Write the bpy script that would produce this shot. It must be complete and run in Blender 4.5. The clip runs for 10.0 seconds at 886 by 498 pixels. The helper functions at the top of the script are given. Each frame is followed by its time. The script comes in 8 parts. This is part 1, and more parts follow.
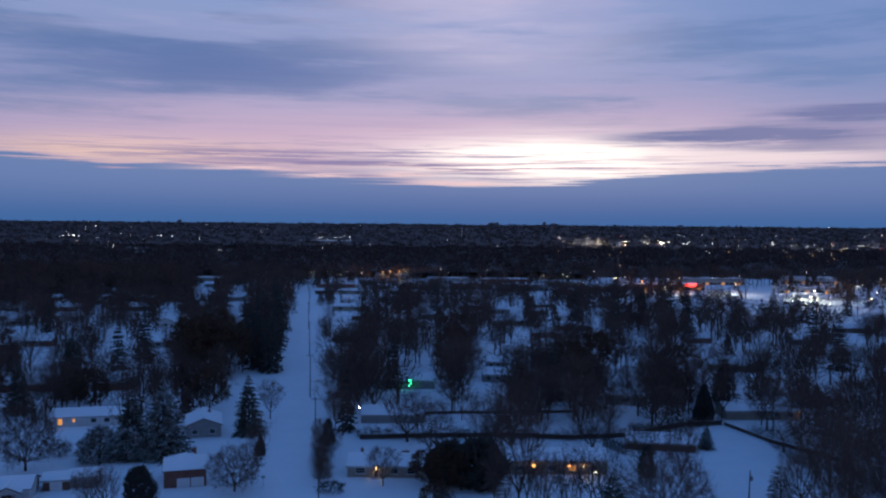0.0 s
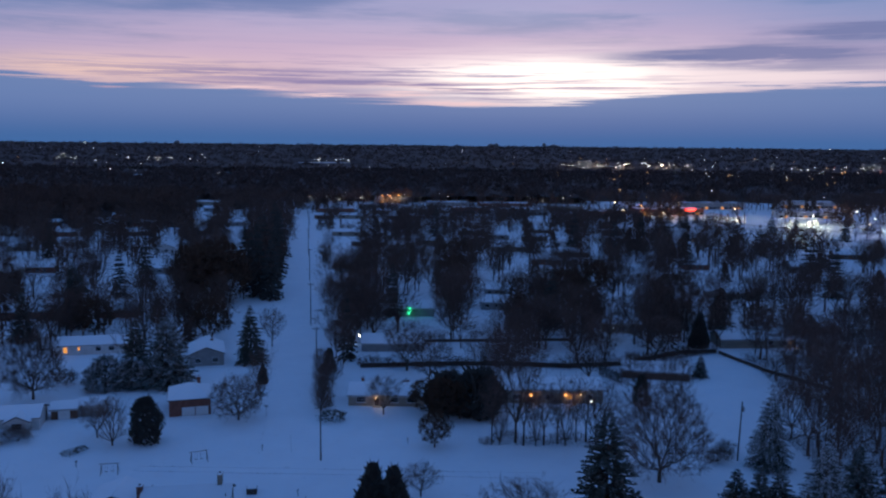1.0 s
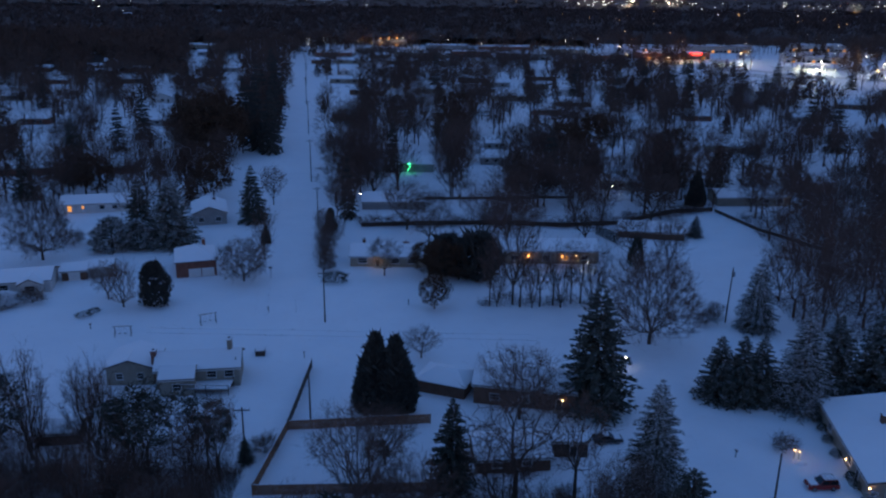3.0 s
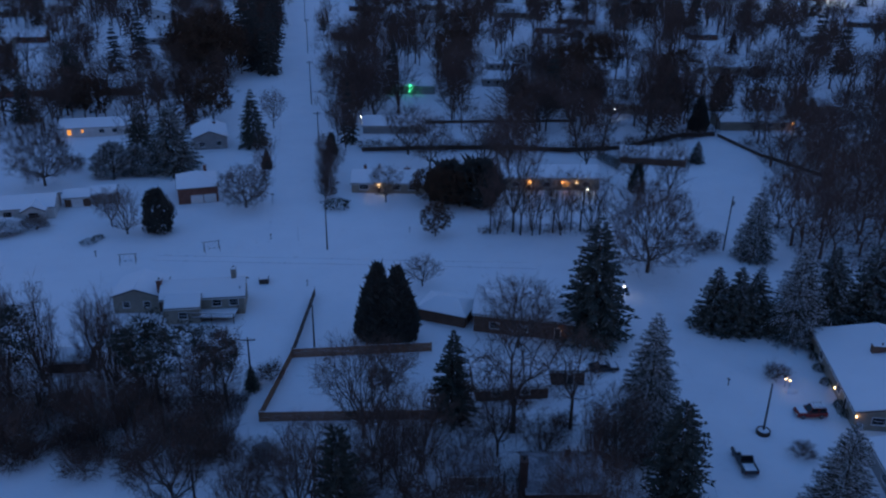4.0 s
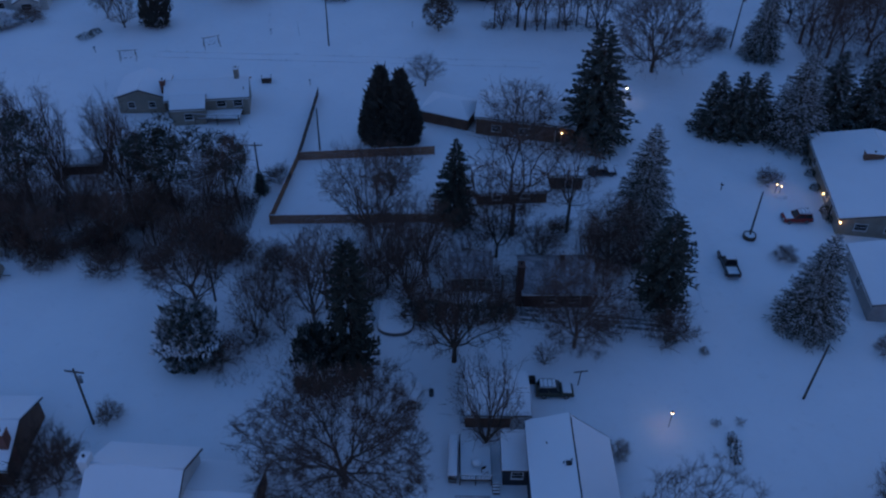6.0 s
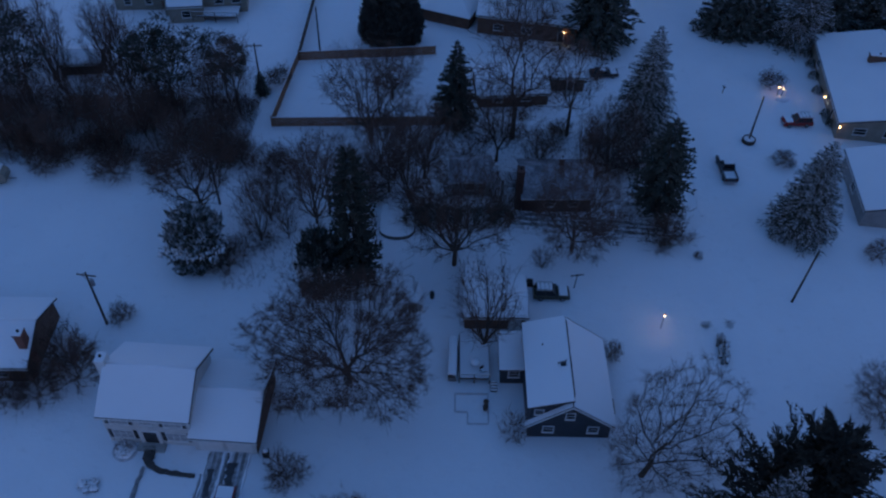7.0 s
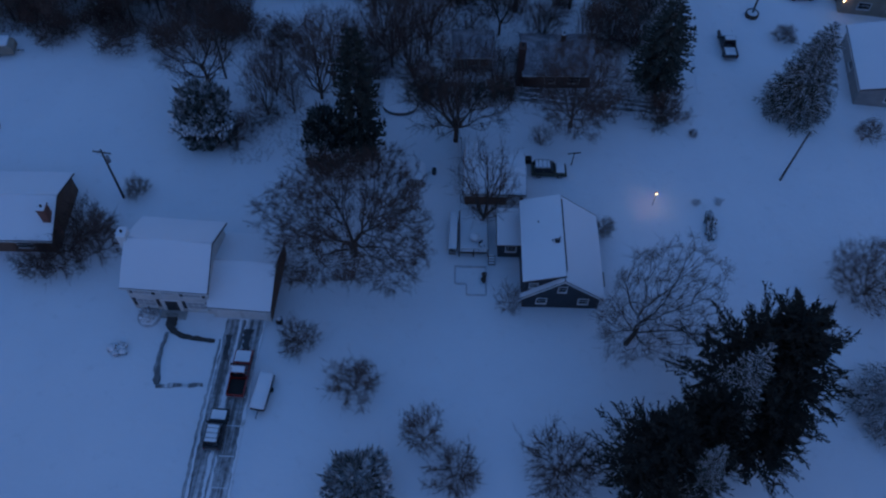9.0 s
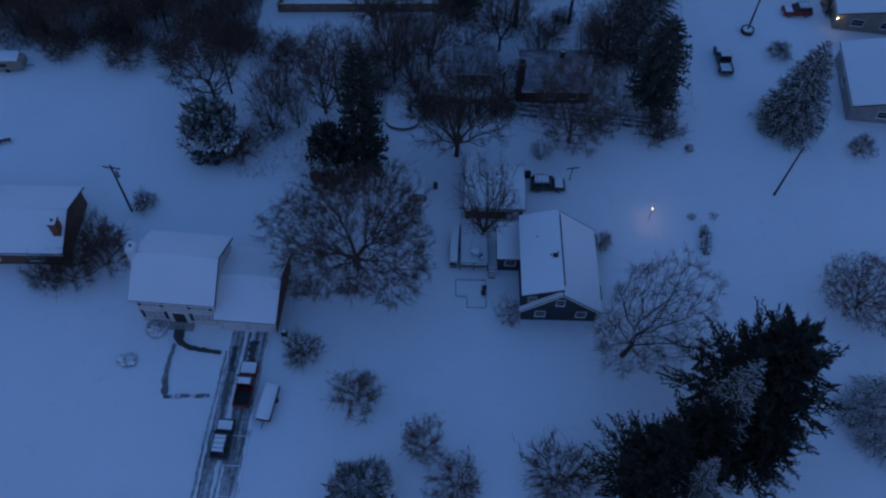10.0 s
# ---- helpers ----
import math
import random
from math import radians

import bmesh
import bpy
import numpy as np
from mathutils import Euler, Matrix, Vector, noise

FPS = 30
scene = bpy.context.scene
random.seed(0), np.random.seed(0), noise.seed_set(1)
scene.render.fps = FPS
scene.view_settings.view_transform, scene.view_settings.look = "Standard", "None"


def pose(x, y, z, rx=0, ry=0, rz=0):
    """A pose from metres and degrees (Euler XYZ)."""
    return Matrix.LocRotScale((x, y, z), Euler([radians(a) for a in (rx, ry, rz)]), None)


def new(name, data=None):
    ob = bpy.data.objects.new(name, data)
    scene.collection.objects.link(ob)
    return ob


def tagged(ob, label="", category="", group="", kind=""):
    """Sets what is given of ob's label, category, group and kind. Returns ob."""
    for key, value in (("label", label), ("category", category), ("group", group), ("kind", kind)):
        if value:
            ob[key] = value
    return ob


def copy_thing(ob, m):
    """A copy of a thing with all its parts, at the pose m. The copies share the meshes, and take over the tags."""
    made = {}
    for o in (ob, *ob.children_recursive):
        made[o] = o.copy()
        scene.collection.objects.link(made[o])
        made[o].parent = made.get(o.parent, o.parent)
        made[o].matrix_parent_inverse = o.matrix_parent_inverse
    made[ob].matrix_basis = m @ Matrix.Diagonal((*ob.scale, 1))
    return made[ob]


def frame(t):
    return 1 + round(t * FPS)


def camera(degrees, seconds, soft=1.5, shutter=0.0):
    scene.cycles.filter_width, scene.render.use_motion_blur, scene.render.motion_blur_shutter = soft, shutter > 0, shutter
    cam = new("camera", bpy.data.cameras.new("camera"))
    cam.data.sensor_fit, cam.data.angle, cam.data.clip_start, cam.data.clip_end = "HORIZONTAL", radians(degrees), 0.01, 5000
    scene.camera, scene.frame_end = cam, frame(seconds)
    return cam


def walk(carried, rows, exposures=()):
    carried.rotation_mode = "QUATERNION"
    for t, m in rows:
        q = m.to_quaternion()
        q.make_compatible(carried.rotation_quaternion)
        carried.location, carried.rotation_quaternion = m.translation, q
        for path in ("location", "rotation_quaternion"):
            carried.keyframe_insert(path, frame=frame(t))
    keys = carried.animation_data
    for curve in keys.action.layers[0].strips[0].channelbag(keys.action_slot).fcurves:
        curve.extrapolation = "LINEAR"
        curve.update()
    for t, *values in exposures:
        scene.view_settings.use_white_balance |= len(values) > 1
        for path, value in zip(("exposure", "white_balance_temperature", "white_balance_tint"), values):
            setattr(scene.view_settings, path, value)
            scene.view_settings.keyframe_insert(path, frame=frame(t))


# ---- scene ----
cam = camera(55.45, 10.0, soft=2.2)

# seconds, x, y, z, pitch, yaw, roll of a drone that climbs while its lens tilts down
PATH = [
    (0.0, 0.00, -0.00, 62.00, -2.01, -0.00, 0.50),
    (0.5, -0.01, -0.04, 63.45, -4.63, -0.05, 0.54),
    (1.0, -0.02, -0.09, 64.87, -7.36, -0.10, 0.56),
    (1.5, -0.03, -0.16, 66.31, -10.12, -0.16, 0.57),
    (2.0, -0.03, -0.22, 67.79, -12.85, -0.20, 0.57),
    (2.5, -0.02, -0.29, 69.26, -15.59, -0.22, 0.59),
    (4.0, -0.06, -0.53, 73.50, -23.86, -0.23, 0.73),
    (4.5, -0.10, -0.64, 74.88, -27.49, -0.24, 0.80),
    (5.0, -0.15, -0.77, 76.24, -31.32, -0.28, 0.90),
    (5.5, -0.23, -0.89, 77.60, -35.09, -0.32, 1.01),
    (7.0, -0.34, -1.20, 81.56, -46.31, -0.55, 1.43),
    (7.5, -0.30, -1.32, 82.89, -49.82, -0.63, 1.61),
    (8.0, -0.23, -1.49, 84.25, -53.76, -0.71, 1.77),
    (8.5, -0.20, -1.62, 85.60, -56.26, -0.75, 1.91),
    (9.0, -0.29, -1.73, 87.01, -56.31, -0.74, 1.97),
    (9.5, -0.37, -1.82, 88.40, -56.26, -0.71, 2.01),
    (10.0, -0.43, -1.90, 89.80, -56.16, -0.69, 2.04),
]
walk(cam, [(t, pose(x, y, z, 90 + p, 0, w) @ pose(0, 0, 0, 0, 0, r)) for t, x, y, z, p, w, r in PATH],
     exposures=[(0.0, 0.24, 6350, 8.8), (1.5, 0.32, 6400, 9.2), (2.5, 0.40, 6850, 10.0), (5.5, 0.36, 6820, 9.8), (10.0, 0.30, 6620, 8.6)])

# ---- dusk sky: a twilight dome under streaked cloud, lit from below the horizon ahead ----
def srgb(r, g, b):
    return tuple((c / 255 / 12.92) if c < 10 else ((c / 255 + 0.055) / 1.055) ** 2.4 for c in (r, g, b)) + (1.0,)


class Nodes:
    """Short words for building node trees."""

    def __init__(self, tree):
        self.tree = tree
        tree.nodes.clear()

    def add(self, kind, **settings):
        node = self.tree.nodes.new(kind)
        for key, value in settings.items():
            if key == "operation":
                node.operation = value
            elif key == "noise_dimensions":
                node.noise_dimensions = value
        return node

    def link(self, a, b):
        self.tree.links.new(a, b)

    def put(self, socket, value):
        if isinstance(value, (int, float, tuple)):
            socket.default_value = value
        else:
            self.link(value, socket)

    def math(self, op, a, b=0.0, c=0.0):
        node = self.add("ShaderNodeMath", operation=op)
        for socket, value in zip(node.inputs, (a, b, c)):
            self.put(socket, value)
        return node.outputs[0]

    def smooth(self, x, lo, hi):
        node = self.add("ShaderNodeMapRange")
        node.interpolation_type = "SMOOTHSTEP"
        self.put(node.inputs["Value"], x)
        node.inputs["From Min"].default_value, node.inputs["From Max"].default_value = lo, hi
        return node.outputs["Result"]

    def noise(self, vector, scale, detail=4.0, rough=0.55):
        node = self.add("ShaderNodeTexNoise")
        self.put(node.inputs["Vector"], vector)
        node.inputs["Scale"].default_value, node.inputs["Detail"].default_value = scale, detail
        node.inputs["Roughness"].default_value = rough
        return node.outputs["Fac"]

    def mix(self, fac, a, b):
        node = self.add("ShaderNodeMix")
        node.data_type = "RGBA"
        self.put(node.inputs["Factor"], fac)
        for socket, value in ((node.inputs[6], a), (node.inputs[7], b)):
            self.put(socket, value)
        return node.outputs[2]

    def ramp(self, fac, stops):
        node = self.add("ShaderNodeValToRGB")
        self.put(node.inputs[0], fac)
        el = node.color_ramp.elements
        while len(el) < len(stops):
            el.new(0.5)
        for e, (at, colour) in zip(el, stops):
            e.position, e.color = at, colour
        return node.outputs[0]

    def vector(self, x, y, z):
        node = self.add("ShaderNodeCombineXYZ")
        for socket, value in zip(node.inputs, (x, y, z)):
            self.put(socket, value)
        return node.outputs[0]


def build_world():
    world = bpy.data.worlds.new("dusk")
    world.use_nodes = True
    scene.world = world
    n = Nodes(world.node_tree)
    way = n.add("ShaderNodeTexCoord").outputs["Generated"]
    xyz = n.add("ShaderNodeSeparateXYZ")
    n.link(way, xyz.inputs[0])
    x, y, z = xyz.outputs
    el = n.math("MULTIPLY", n.math("ARCSINE", z), 57.2958)
    az = n.math("MULTIPLY", n.math("ARCTAN2", x, y), 57.2958)
    streak = n.noise(n.vector(n.math("MULTIPLY", az, 0.045), n.math("MULTIPLY", el, 0.42), 3.7), 1.0, 6.0, 0.58)
    fine = n.noise(n.vector(n.math("MULTIPLY", az, 0.085), n.math("MULTIPLY", el, 3.1), 9.1), 1.0, 6.0, 0.62)
    wisp = n.noise(n.vector(n.math("MULTIPLY", az, 0.11), n.math("MULTIPLY", el, 0.95), 5.3), 1.0, 7.0, 0.62)
    broad = n.noise(n.vector(n.math("MULTIPLY", az, 0.035), n.math("MULTIPLY", el, 0.22), 1.3), 1.0, 3.0, 0.5)
    # the height is warped by the cloud, so that no layer is a ruled line
    bent = n.math("ADD", el, n.math("MULTIPLY", n.math("SUBTRACT", streak, 0.5), 5.0))
    grade = n.ramp(n.math("DIVIDE", bent, 90.0), [
        (0.0, srgb(94, 110, 164)), (0.035, srgb(100, 113, 168)), (0.05, srgb(160, 150, 194)),
        (0.075, srgb(176, 163, 200)), (0.105, srgb(150, 155, 198)), (0.15, srgb(138, 156, 202)),
        (0.24, srgb(52, 112, 186)), (0.5, srgb(4, 98, 176)), (1.0, srgb(0, 94, 172))])
    def glow(a0, e0, wa, we):
        da = n.math("DIVIDE", n.math("SUBTRACT", az, a0), wa)
        de = n.math("DIVIDE", n.math("SUBTRACT", n.math("ADD", el, n.math("MULTIPLY", n.math("SUBTRACT", fine, 0.5), 1.4)), e0), we)
        return n.math("EXPONENT", n.math("MULTIPLY", n.math("ADD", n.math("MULTIPLY", da, da), n.math("MULTIPLY", de, de)), -1.0))

    # blue-grey cloud in long streaks
    shade = n.math("MULTIPLY", n.smooth(n.math("ADD", streak, n.math("MULTIPLY", n.math("SUBTRACT", wisp, 0.5), 0.40)), 0.44, 0.62), n.smooth(el, 3.0, 7.5))
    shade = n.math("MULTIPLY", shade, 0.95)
    sky = n.mix(shade, grade, srgb(92, 121, 170))
    pale = n.math("MULTIPLY", n.smooth(n.math("ADD", broad, n.math("MULTIPLY", n.math("SUBTRACT", wisp, 0.5), 0.5)), 0.50, 0.68), n.math("MULTIPLY", n.smooth(el, 5.0, 9.0), n.math("SUBTRACT", 1.0, n.math("MULTIPLY", n.smooth(el, 18.0, 34.0), 0.2))))
    sky = n.mix(n.math("MULTIPLY", pale, 0.35), sky, srgb(188, 180, 216))
    # a pale break overhead, heavier cloud to either side of it
    sky = n.mix(n.math("MULTIPLY", glow(3.0, 12.5, 10.0, 4.5), n.smooth(streak, 0.30, 0.62)), sky, srgb(204, 194, 224))
    sky = n.mix(n.math("MULTIPLY", n.math("MULTIPLY", glow(-15.0, 9.6, 15.0, 2.0), n.smooth(streak, 0.32, 0.55)), 0.9), sky, srgb(92, 113, 168))
    sky = n.mix(n.math("MULTIPLY", glow(24.0, 13.0, 9.0, 4.0), 0.75), sky, srgb(112, 138, 192))
    sky = n.mix(n.math("MULTIPLY", glow(28.0, 8.2, 8.0, 2.4), 0.75), sky, srgb(116, 138, 188))
    sky = n.mix(n.math("MULTIPLY", glow(-28.0, 7.6, 8.0, 2.6), 0.55), sky, srgb(112, 132, 182))
    holes = n.smooth(fine, 0.30, 0.52)
    rose = n.math("MULTIPLY", glow(0.0, 5.0, 30.0, 2.0), 0.70)
    sky = n.mix(rose, sky, srgb(222, 184, 204))
    peach = n.math("MULTIPLY", n.math("MULTIPLY", glow(-21.0, 4.2, 10.0, 0.9), holes), 0.8)
    sky = n.mix(peach, sky, srgb(250, 208, 190))
    bright = n.math("MULTIPLY", n.math("MULTIPLY", glow(7.6, 3.9, 9.6, 1.45), n.smooth(fine, 0.22, 0.42)), 1.3)
    sky = n.mix(n.math("MINIMUM", bright, 1.0), sky, (1.5, 1.3, 1.18, 1.0))
    slit = n.math("MULTIPLY", n.math("MULTIPLY", glow(0.0, 3.6, 17.0, 0.45), n.smooth(fine, 0.45, 0.6)), 0.9)
    sky = n.mix(slit, sky, srgb(255, 214, 208))
    # thin dark layers over the lower edge of the glow
    layers = n.math("MULTIPLY", n.math("MULTIPLY", n.smooth(fine, 0.50, 0.60), glow(-4.0, 3.9, 24.0, 1.3)), 0.95)
    sky = n.mix(n.math("MINIMUM", layers, 0.9), sky, srgb(126, 120, 172))
    # the dark cloud that lies across the glow, and the bank along the horizon
    low_gap = n.math("MULTIPLY", glow(21.0, 4.15, 9.0, 0.75), 0.85)
    sky = n.mix(low_gap, sky, srgb(248, 226, 230))
    for a0, e0, wa, we, much in ((20.5, 5.5, 6.5, 0.50, 1.5), (15.0, 5.45, 4.0, 0.28, 1.0), (25.5, 6.7, 4.6, 0.42, 1.3), (24.0, 4.75, 4.5, 0.3, 0.6)):
        bar = n.math("MULTIPLY", n.math("MULTIPLY", glow(a0, e0, wa, we), much), n.smooth(wisp, 0.25, 0.5))
        sky = n.mix(n.math("MINIMUM", bar, 0.9), sky, srgb(108, 116, 166))
    # single thin bars of cloud before the glow
    for a0, e0, wa, we, much in ((-13.0, 4.4, 5.5, 0.13, 0.9), (-9.0, 3.8, 7.0, 0.16, 0.9), (-3.0, 4.2, 5.0, 0.11, 0.8), (1.5, 3.65, 3.2, 0.13, 0.9), (2.5, 3.1, 3.6, 0.13, 0.9), (9.6, 3.75, 2.8, 0.09, 0.7), (10.0, 3.35, 2.8, 0.08, 0.6), (5.0, 2.75, 5.5, 0.10, 0.8)):
        sky = n.mix(n.math("MULTIPLY", glow(a0, e0, wa, we), much), sky, srgb(138, 126, 174))
    # the upper edge of the bank sinks below the glow and rises again to either side
    rim = n.ramp(n.math("DIVIDE", n.math("ADD", az, 30.0), 60.0), [(p, (v / 5, v / 5, v / 5, 1)) for p, v in (
        (0.0, 3.9), (0.143, 3.2), (0.20, 3.55), (0.29, 3.1), (0.38, 2.9), (0.47, 2.5), (0.51, 2.2), (0.61, 2.3), (0.67, 2.65), (0.73, 2.9), (0.79, 3.25), (0.85, 3.4), (0.93, 3.6))])
    over = n.math("SUBTRACT", n.math("ADD", el, n.math("MULTIPLY", n.math("SUBTRACT", fine, 0.5), 1.9)), n.math("MULTIPLY", rim, 5.0))
    bank = n.math("SUBTRACT", 1.0, n.smooth(over, -0.08, 0.14))
    low = n.mix(n.smooth(el, -0.2, 2.8), srgb(64, 106, 162), srgb(91, 124, 178))
    sky = n.mix(n.math("MULTIPLY", bank, 0.96), sky, low)
    # slits in the bank through which the glow shows
    for a0, e0, wa, we in ((-13.0, 3.25, 3.6, 0.08), (-2.5, 3.0, 1.8, 0.08), (1.0, 2.5, 4.5, 0.09), (-8.0, 2.9, 2.6, 0.06)):
        sky = n.mix(n.math("MULTIPLY", glow(a0, e0, wa, we), 0.9), sky, srgb(246, 208, 212))
    clear = n.add("ShaderNodeTexSky")
    clear.sky_type, clear.sun_disc = "NISHITA", False
    clear.sun_elevation, clear.sun_rotation = radians(-3.0), radians(7.0)
    back = n.add("ShaderNodeBackground")
    n.link(sky, back.inputs["Color"])
    back.inputs["Strength"].default_value = SKY
    dome = n.add("ShaderNodeBackground")
    n.link(clear.outputs[0], dome.inputs["Color"])
    dome.inputs["Strength"].default_value = 0.1
    both = n.add("ShaderNodeAddShader")
    n.link(back.outputs[0], both.inputs[0])
    n.link(dome.outputs[0], both.inputs[1])
    out = n.add("ShaderNodeOutputWorld")
    n.link(both.outputs[0], out.inputs["Surface"])


SKY = 0.8
build_world()

# ---- materials ----
def surface(name, c1, c2, scale=1.0, rough=0.8, metal=0.0, bump=0.2, snow=None, vary=0.0, stripes=None, fine=9.0, gloss=0.5):
    """A worn surface: two colours mixed at two scales, fine relief, and snow that lies on upward faces.
    snow: (from, to) of the upward part of the normal. stripes: (axis, width) of boards or siding."""
    m = bpy.data.materials.new(name)
    m.use_nodes = True
    n = Nodes(m.node_tree)
    geo = n.add("ShaderNodeNewGeometry")
    at = geo.outputs["Position"]
    a = n.noise(at, scale, 4.0)
    b = n.noise(at, scale * fine, 3.0, 0.65)
    both = n.math("ADD", n.math("MULTIPLY", a, 0.6), n.math("MULTIPLY", b, 0.4))
    colour = n.mix(n.smooth(both, 0.32, 0.68), c1, c2)
    height = b
    if stripes:
        loc = n.add("ShaderNodeSeparateXYZ")
        n.link(n.add("ShaderNodeTexCoord").outputs["Object"], loc.inputs[0])
        ramp = n.math("FRACT", n.math("DIVIDE", loc.outputs["XYZ".index(stripes[0])], stripes[1]))
        height = n.math("ADD", n.math("MULTIPLY", b, 0.3), n.math("MULTIPLY", ramp, 1.5))
    if vary:
        rnd = n.math("ADD", n.math("MULTIPLY", n.add("ShaderNodeObjectInfo").outputs["Random"], vary), 1.0 - vary / 2)
        hue = n.add("ShaderNodeHueSaturation")
        n.put(hue.inputs["Value"], rnd)
        n.put(hue.inputs["Color"], colour)
        colour = hue.outputs[0]
    p = n.add("ShaderNodeBsdfPrincipled")
    n.put(p.inputs["Base Color"], colour)
    n.put(p.inputs["Roughness"], n.math("ADD", n.math("MULTIPLY", b, 0.2), rough - 0.1))
    p.inputs["Metallic"].default_value = metal
    p.inputs["Specular IOR Level"].default_value = gloss
    if bump:
        bp = n.add("ShaderNodeBump")
        bp.inputs["Strength"].default_value, bp.inputs["Distance"].default_value = bump, 0.05
        n.put(bp.inputs["Height"], height)
        n.link(bp.outputs[0], p.inputs["Normal"])
    last = p.outputs[0]
    if snow:
        up = n.add("ShaderNodeSeparateXYZ")
        n.link(geo.outputs["True Normal"], up.inputs[0])
        lie = n.math("ADD", up.outputs[2], n.math("MULTIPLY", n.math("SUBTRACT", n.noise(at, 1.1, 3.0), 0.5), 0.9))
        white = n.add("ShaderNodeBsdfPrincipled")
        white.inputs["Base Color"].default_value, white.inputs["Roughness"].default_value = (0.80, 0.82, 0.85, 1), 0.7
        blend = n.add("ShaderNodeMixShader")
        n.put(blend.inputs[0], n.smooth(lie, *snow))
        n.link(last, blend.inputs[1])
        n.link(white.outputs[0], blend.inputs[2])
        last = blend.outputs[0]
    out = n.add("ShaderNodeOutputMaterial")
    n.link(last, out.inputs["Surface"])
    return m


def snow_material(name, dirt=0.0, relief=0.35, bare=(0.56, 0.78)):
    """Lying snow: drifted at the scale of metres, grainy close to, with thin blown places."""
    m = bpy.data.materials.new(name)
    m.use_nodes = True
    n = Nodes(m.node_tree)
    at = n.add("ShaderNodeNewGeometry").outputs["Position"]
    drift, grain, trod = n.noise(at, 0.12, 5.0), n.noise(at, 2.2, 4.0, 0.7), n.noise(at, 0.6, 6.0, 0.6)
    colour = n.mix(drift, (0.74, 0.76, 0.80, 1), (0.86, 0.87, 0.89, 1))
    thin = n.math("MULTIPLY", n.smooth(trod, *bare), dirt)
    colour = n.mix(thin, colour, (0.30, 0.29, 0.28, 1))
    p = n.add("ShaderNodeBsdfPrincipled")
    n.put(p.inputs["Base Color"], colour)
    p.inputs["Roughness"].default_value = 0.75
    bp = n.add("ShaderNodeBump")
    bp.inputs["Strength"].default_value, bp.inputs["Distance"].default_value = relief, 0.25
    n.put(bp.inputs["Height"], n.math("ADD", n.math("MULTIPLY", drift, 2.0), n.math("ADD", n.math("MULTIPLY", grain, 0.25), trod)))
    n.link(bp.outputs[0], p.inputs["Normal"])
    out = n.add("ShaderNodeOutputMaterial")
    n.link(p.outputs[0], out.inputs["Surface"])
    return m


def glowing(name, colour, strength):
    m = bpy.data.materials.new(name)
    m.use_nodes = True
    n = Nodes(m.node_tree)
    e = n.add("ShaderNodeEmission")
    e.inputs["Color"].default_value, e.inputs["Strength"].default_value = (*colour, 1), strength
    out = n.add("ShaderNodeOutputMaterial")
    n.link(e.outputs[0], out.inputs["Surface"])
    return m


def glass_material(name):
    m = bpy.data.materials.new(name)
    m.use_nodes = True
    n = Nodes(m.node_tree)
    p = n.add("ShaderNodeBsdfPrincipled")
    p.inputs["Base Color"].default_value, p.inputs["Roughness"].default_value = (0.012, 0.014, 0.018, 1), 0.06
    out = n.add("ShaderNodeOutputMaterial")
    n.link(p.outputs[0], out.inputs["Surface"])
    return m


SNOW = snow_material("lying_snow", 0.12)
DRIVEN_SNOW = snow_material("driven_snow", 0.95, 0.5, (0.40, 0.60))
ROOF_SNOW = snow_material("roof_snow", 0.0, 0.2)
THIN_SNOW = snow_material("trodden_snow", 0.8, 0.6)
BARK = surface("bark", (0.055, 0.041, 0.034, 1), (0.11, 0.085, 0.070, 1), 1.5, 0.9, bump=0.5, snow=(0.75, 1.1), vary=0.5, gloss=0.25)
TWIG = surface("twig", (0.090, 0.055, 0.045, 1), (0.146, 0.092, 0.074, 1), 1.0, 0.9, bump=0, snow=(1.10, 1.55), vary=0.5, gloss=0.25)
WOODS = surface("far_woods", (0.078, 0.049, 0.040, 1), (0.140, 0.090, 0.070, 1), 0.03, 0.95, bump=0, gloss=0.2)
CANOPY = surface("distant_canopy", (0.080, 0.056, 0.050, 1), (0.098, 0.070, 0.062, 1), 0.012, 0.95, bump=0, gloss=0.2)
OAK_LEAF = surface("dead_oak_leaf", (0.060, 0.032, 0.020, 1), (0.105, 0.058, 0.034, 1), 0.6, 0.9, bump=0, gloss=0.25)
NEEDLE = surface("spruce_needle", (0.040, 0.045, 0.037, 1), (0.076, 0.082, 0.066, 1), 0.8, 0.85, bump=0, snow=(0.54, 1.12), vary=0.4, gloss=0.25)
NEEDLE_TUFT = surface("pine_tuft", (0.040, 0.044, 0.036, 1), (0.072, 0.076, 0.062, 1), 0.8, 0.85, bump=0, snow=(0.80, 1.35), vary=0.3, gloss=0.25)
BLIND = surface("drawn_blind", (0.30, 0.31, 0.32, 1), (0.40, 0.41, 0.42, 1), 2.0, 0.6, bump=0.1)
NEEDLE_SNOWY = surface("snowy_needle", (0.022, 0.032, 0.024, 1), (0.050, 0.060, 0.046, 1), 0.8, 0.85, bump=0, snow=(0.12, 0.62), vary=0.3, gloss=0.25)
NEEDLE_DARK = surface("yew_needle", (0.040, 0.038, 0.034, 1), (0.072, 0.068, 0.058, 1), 0.8, 0.85, bump=0, snow=(1.08, 1.5), vary=0.3, gloss=0.25)
PINE_NEEDLE = surface("pine_needle", (0.034, 0.030, 0.024, 1), (0.060, 0.054, 0.042, 1), 0.5, 0.85, bump=0, gloss=0.25)
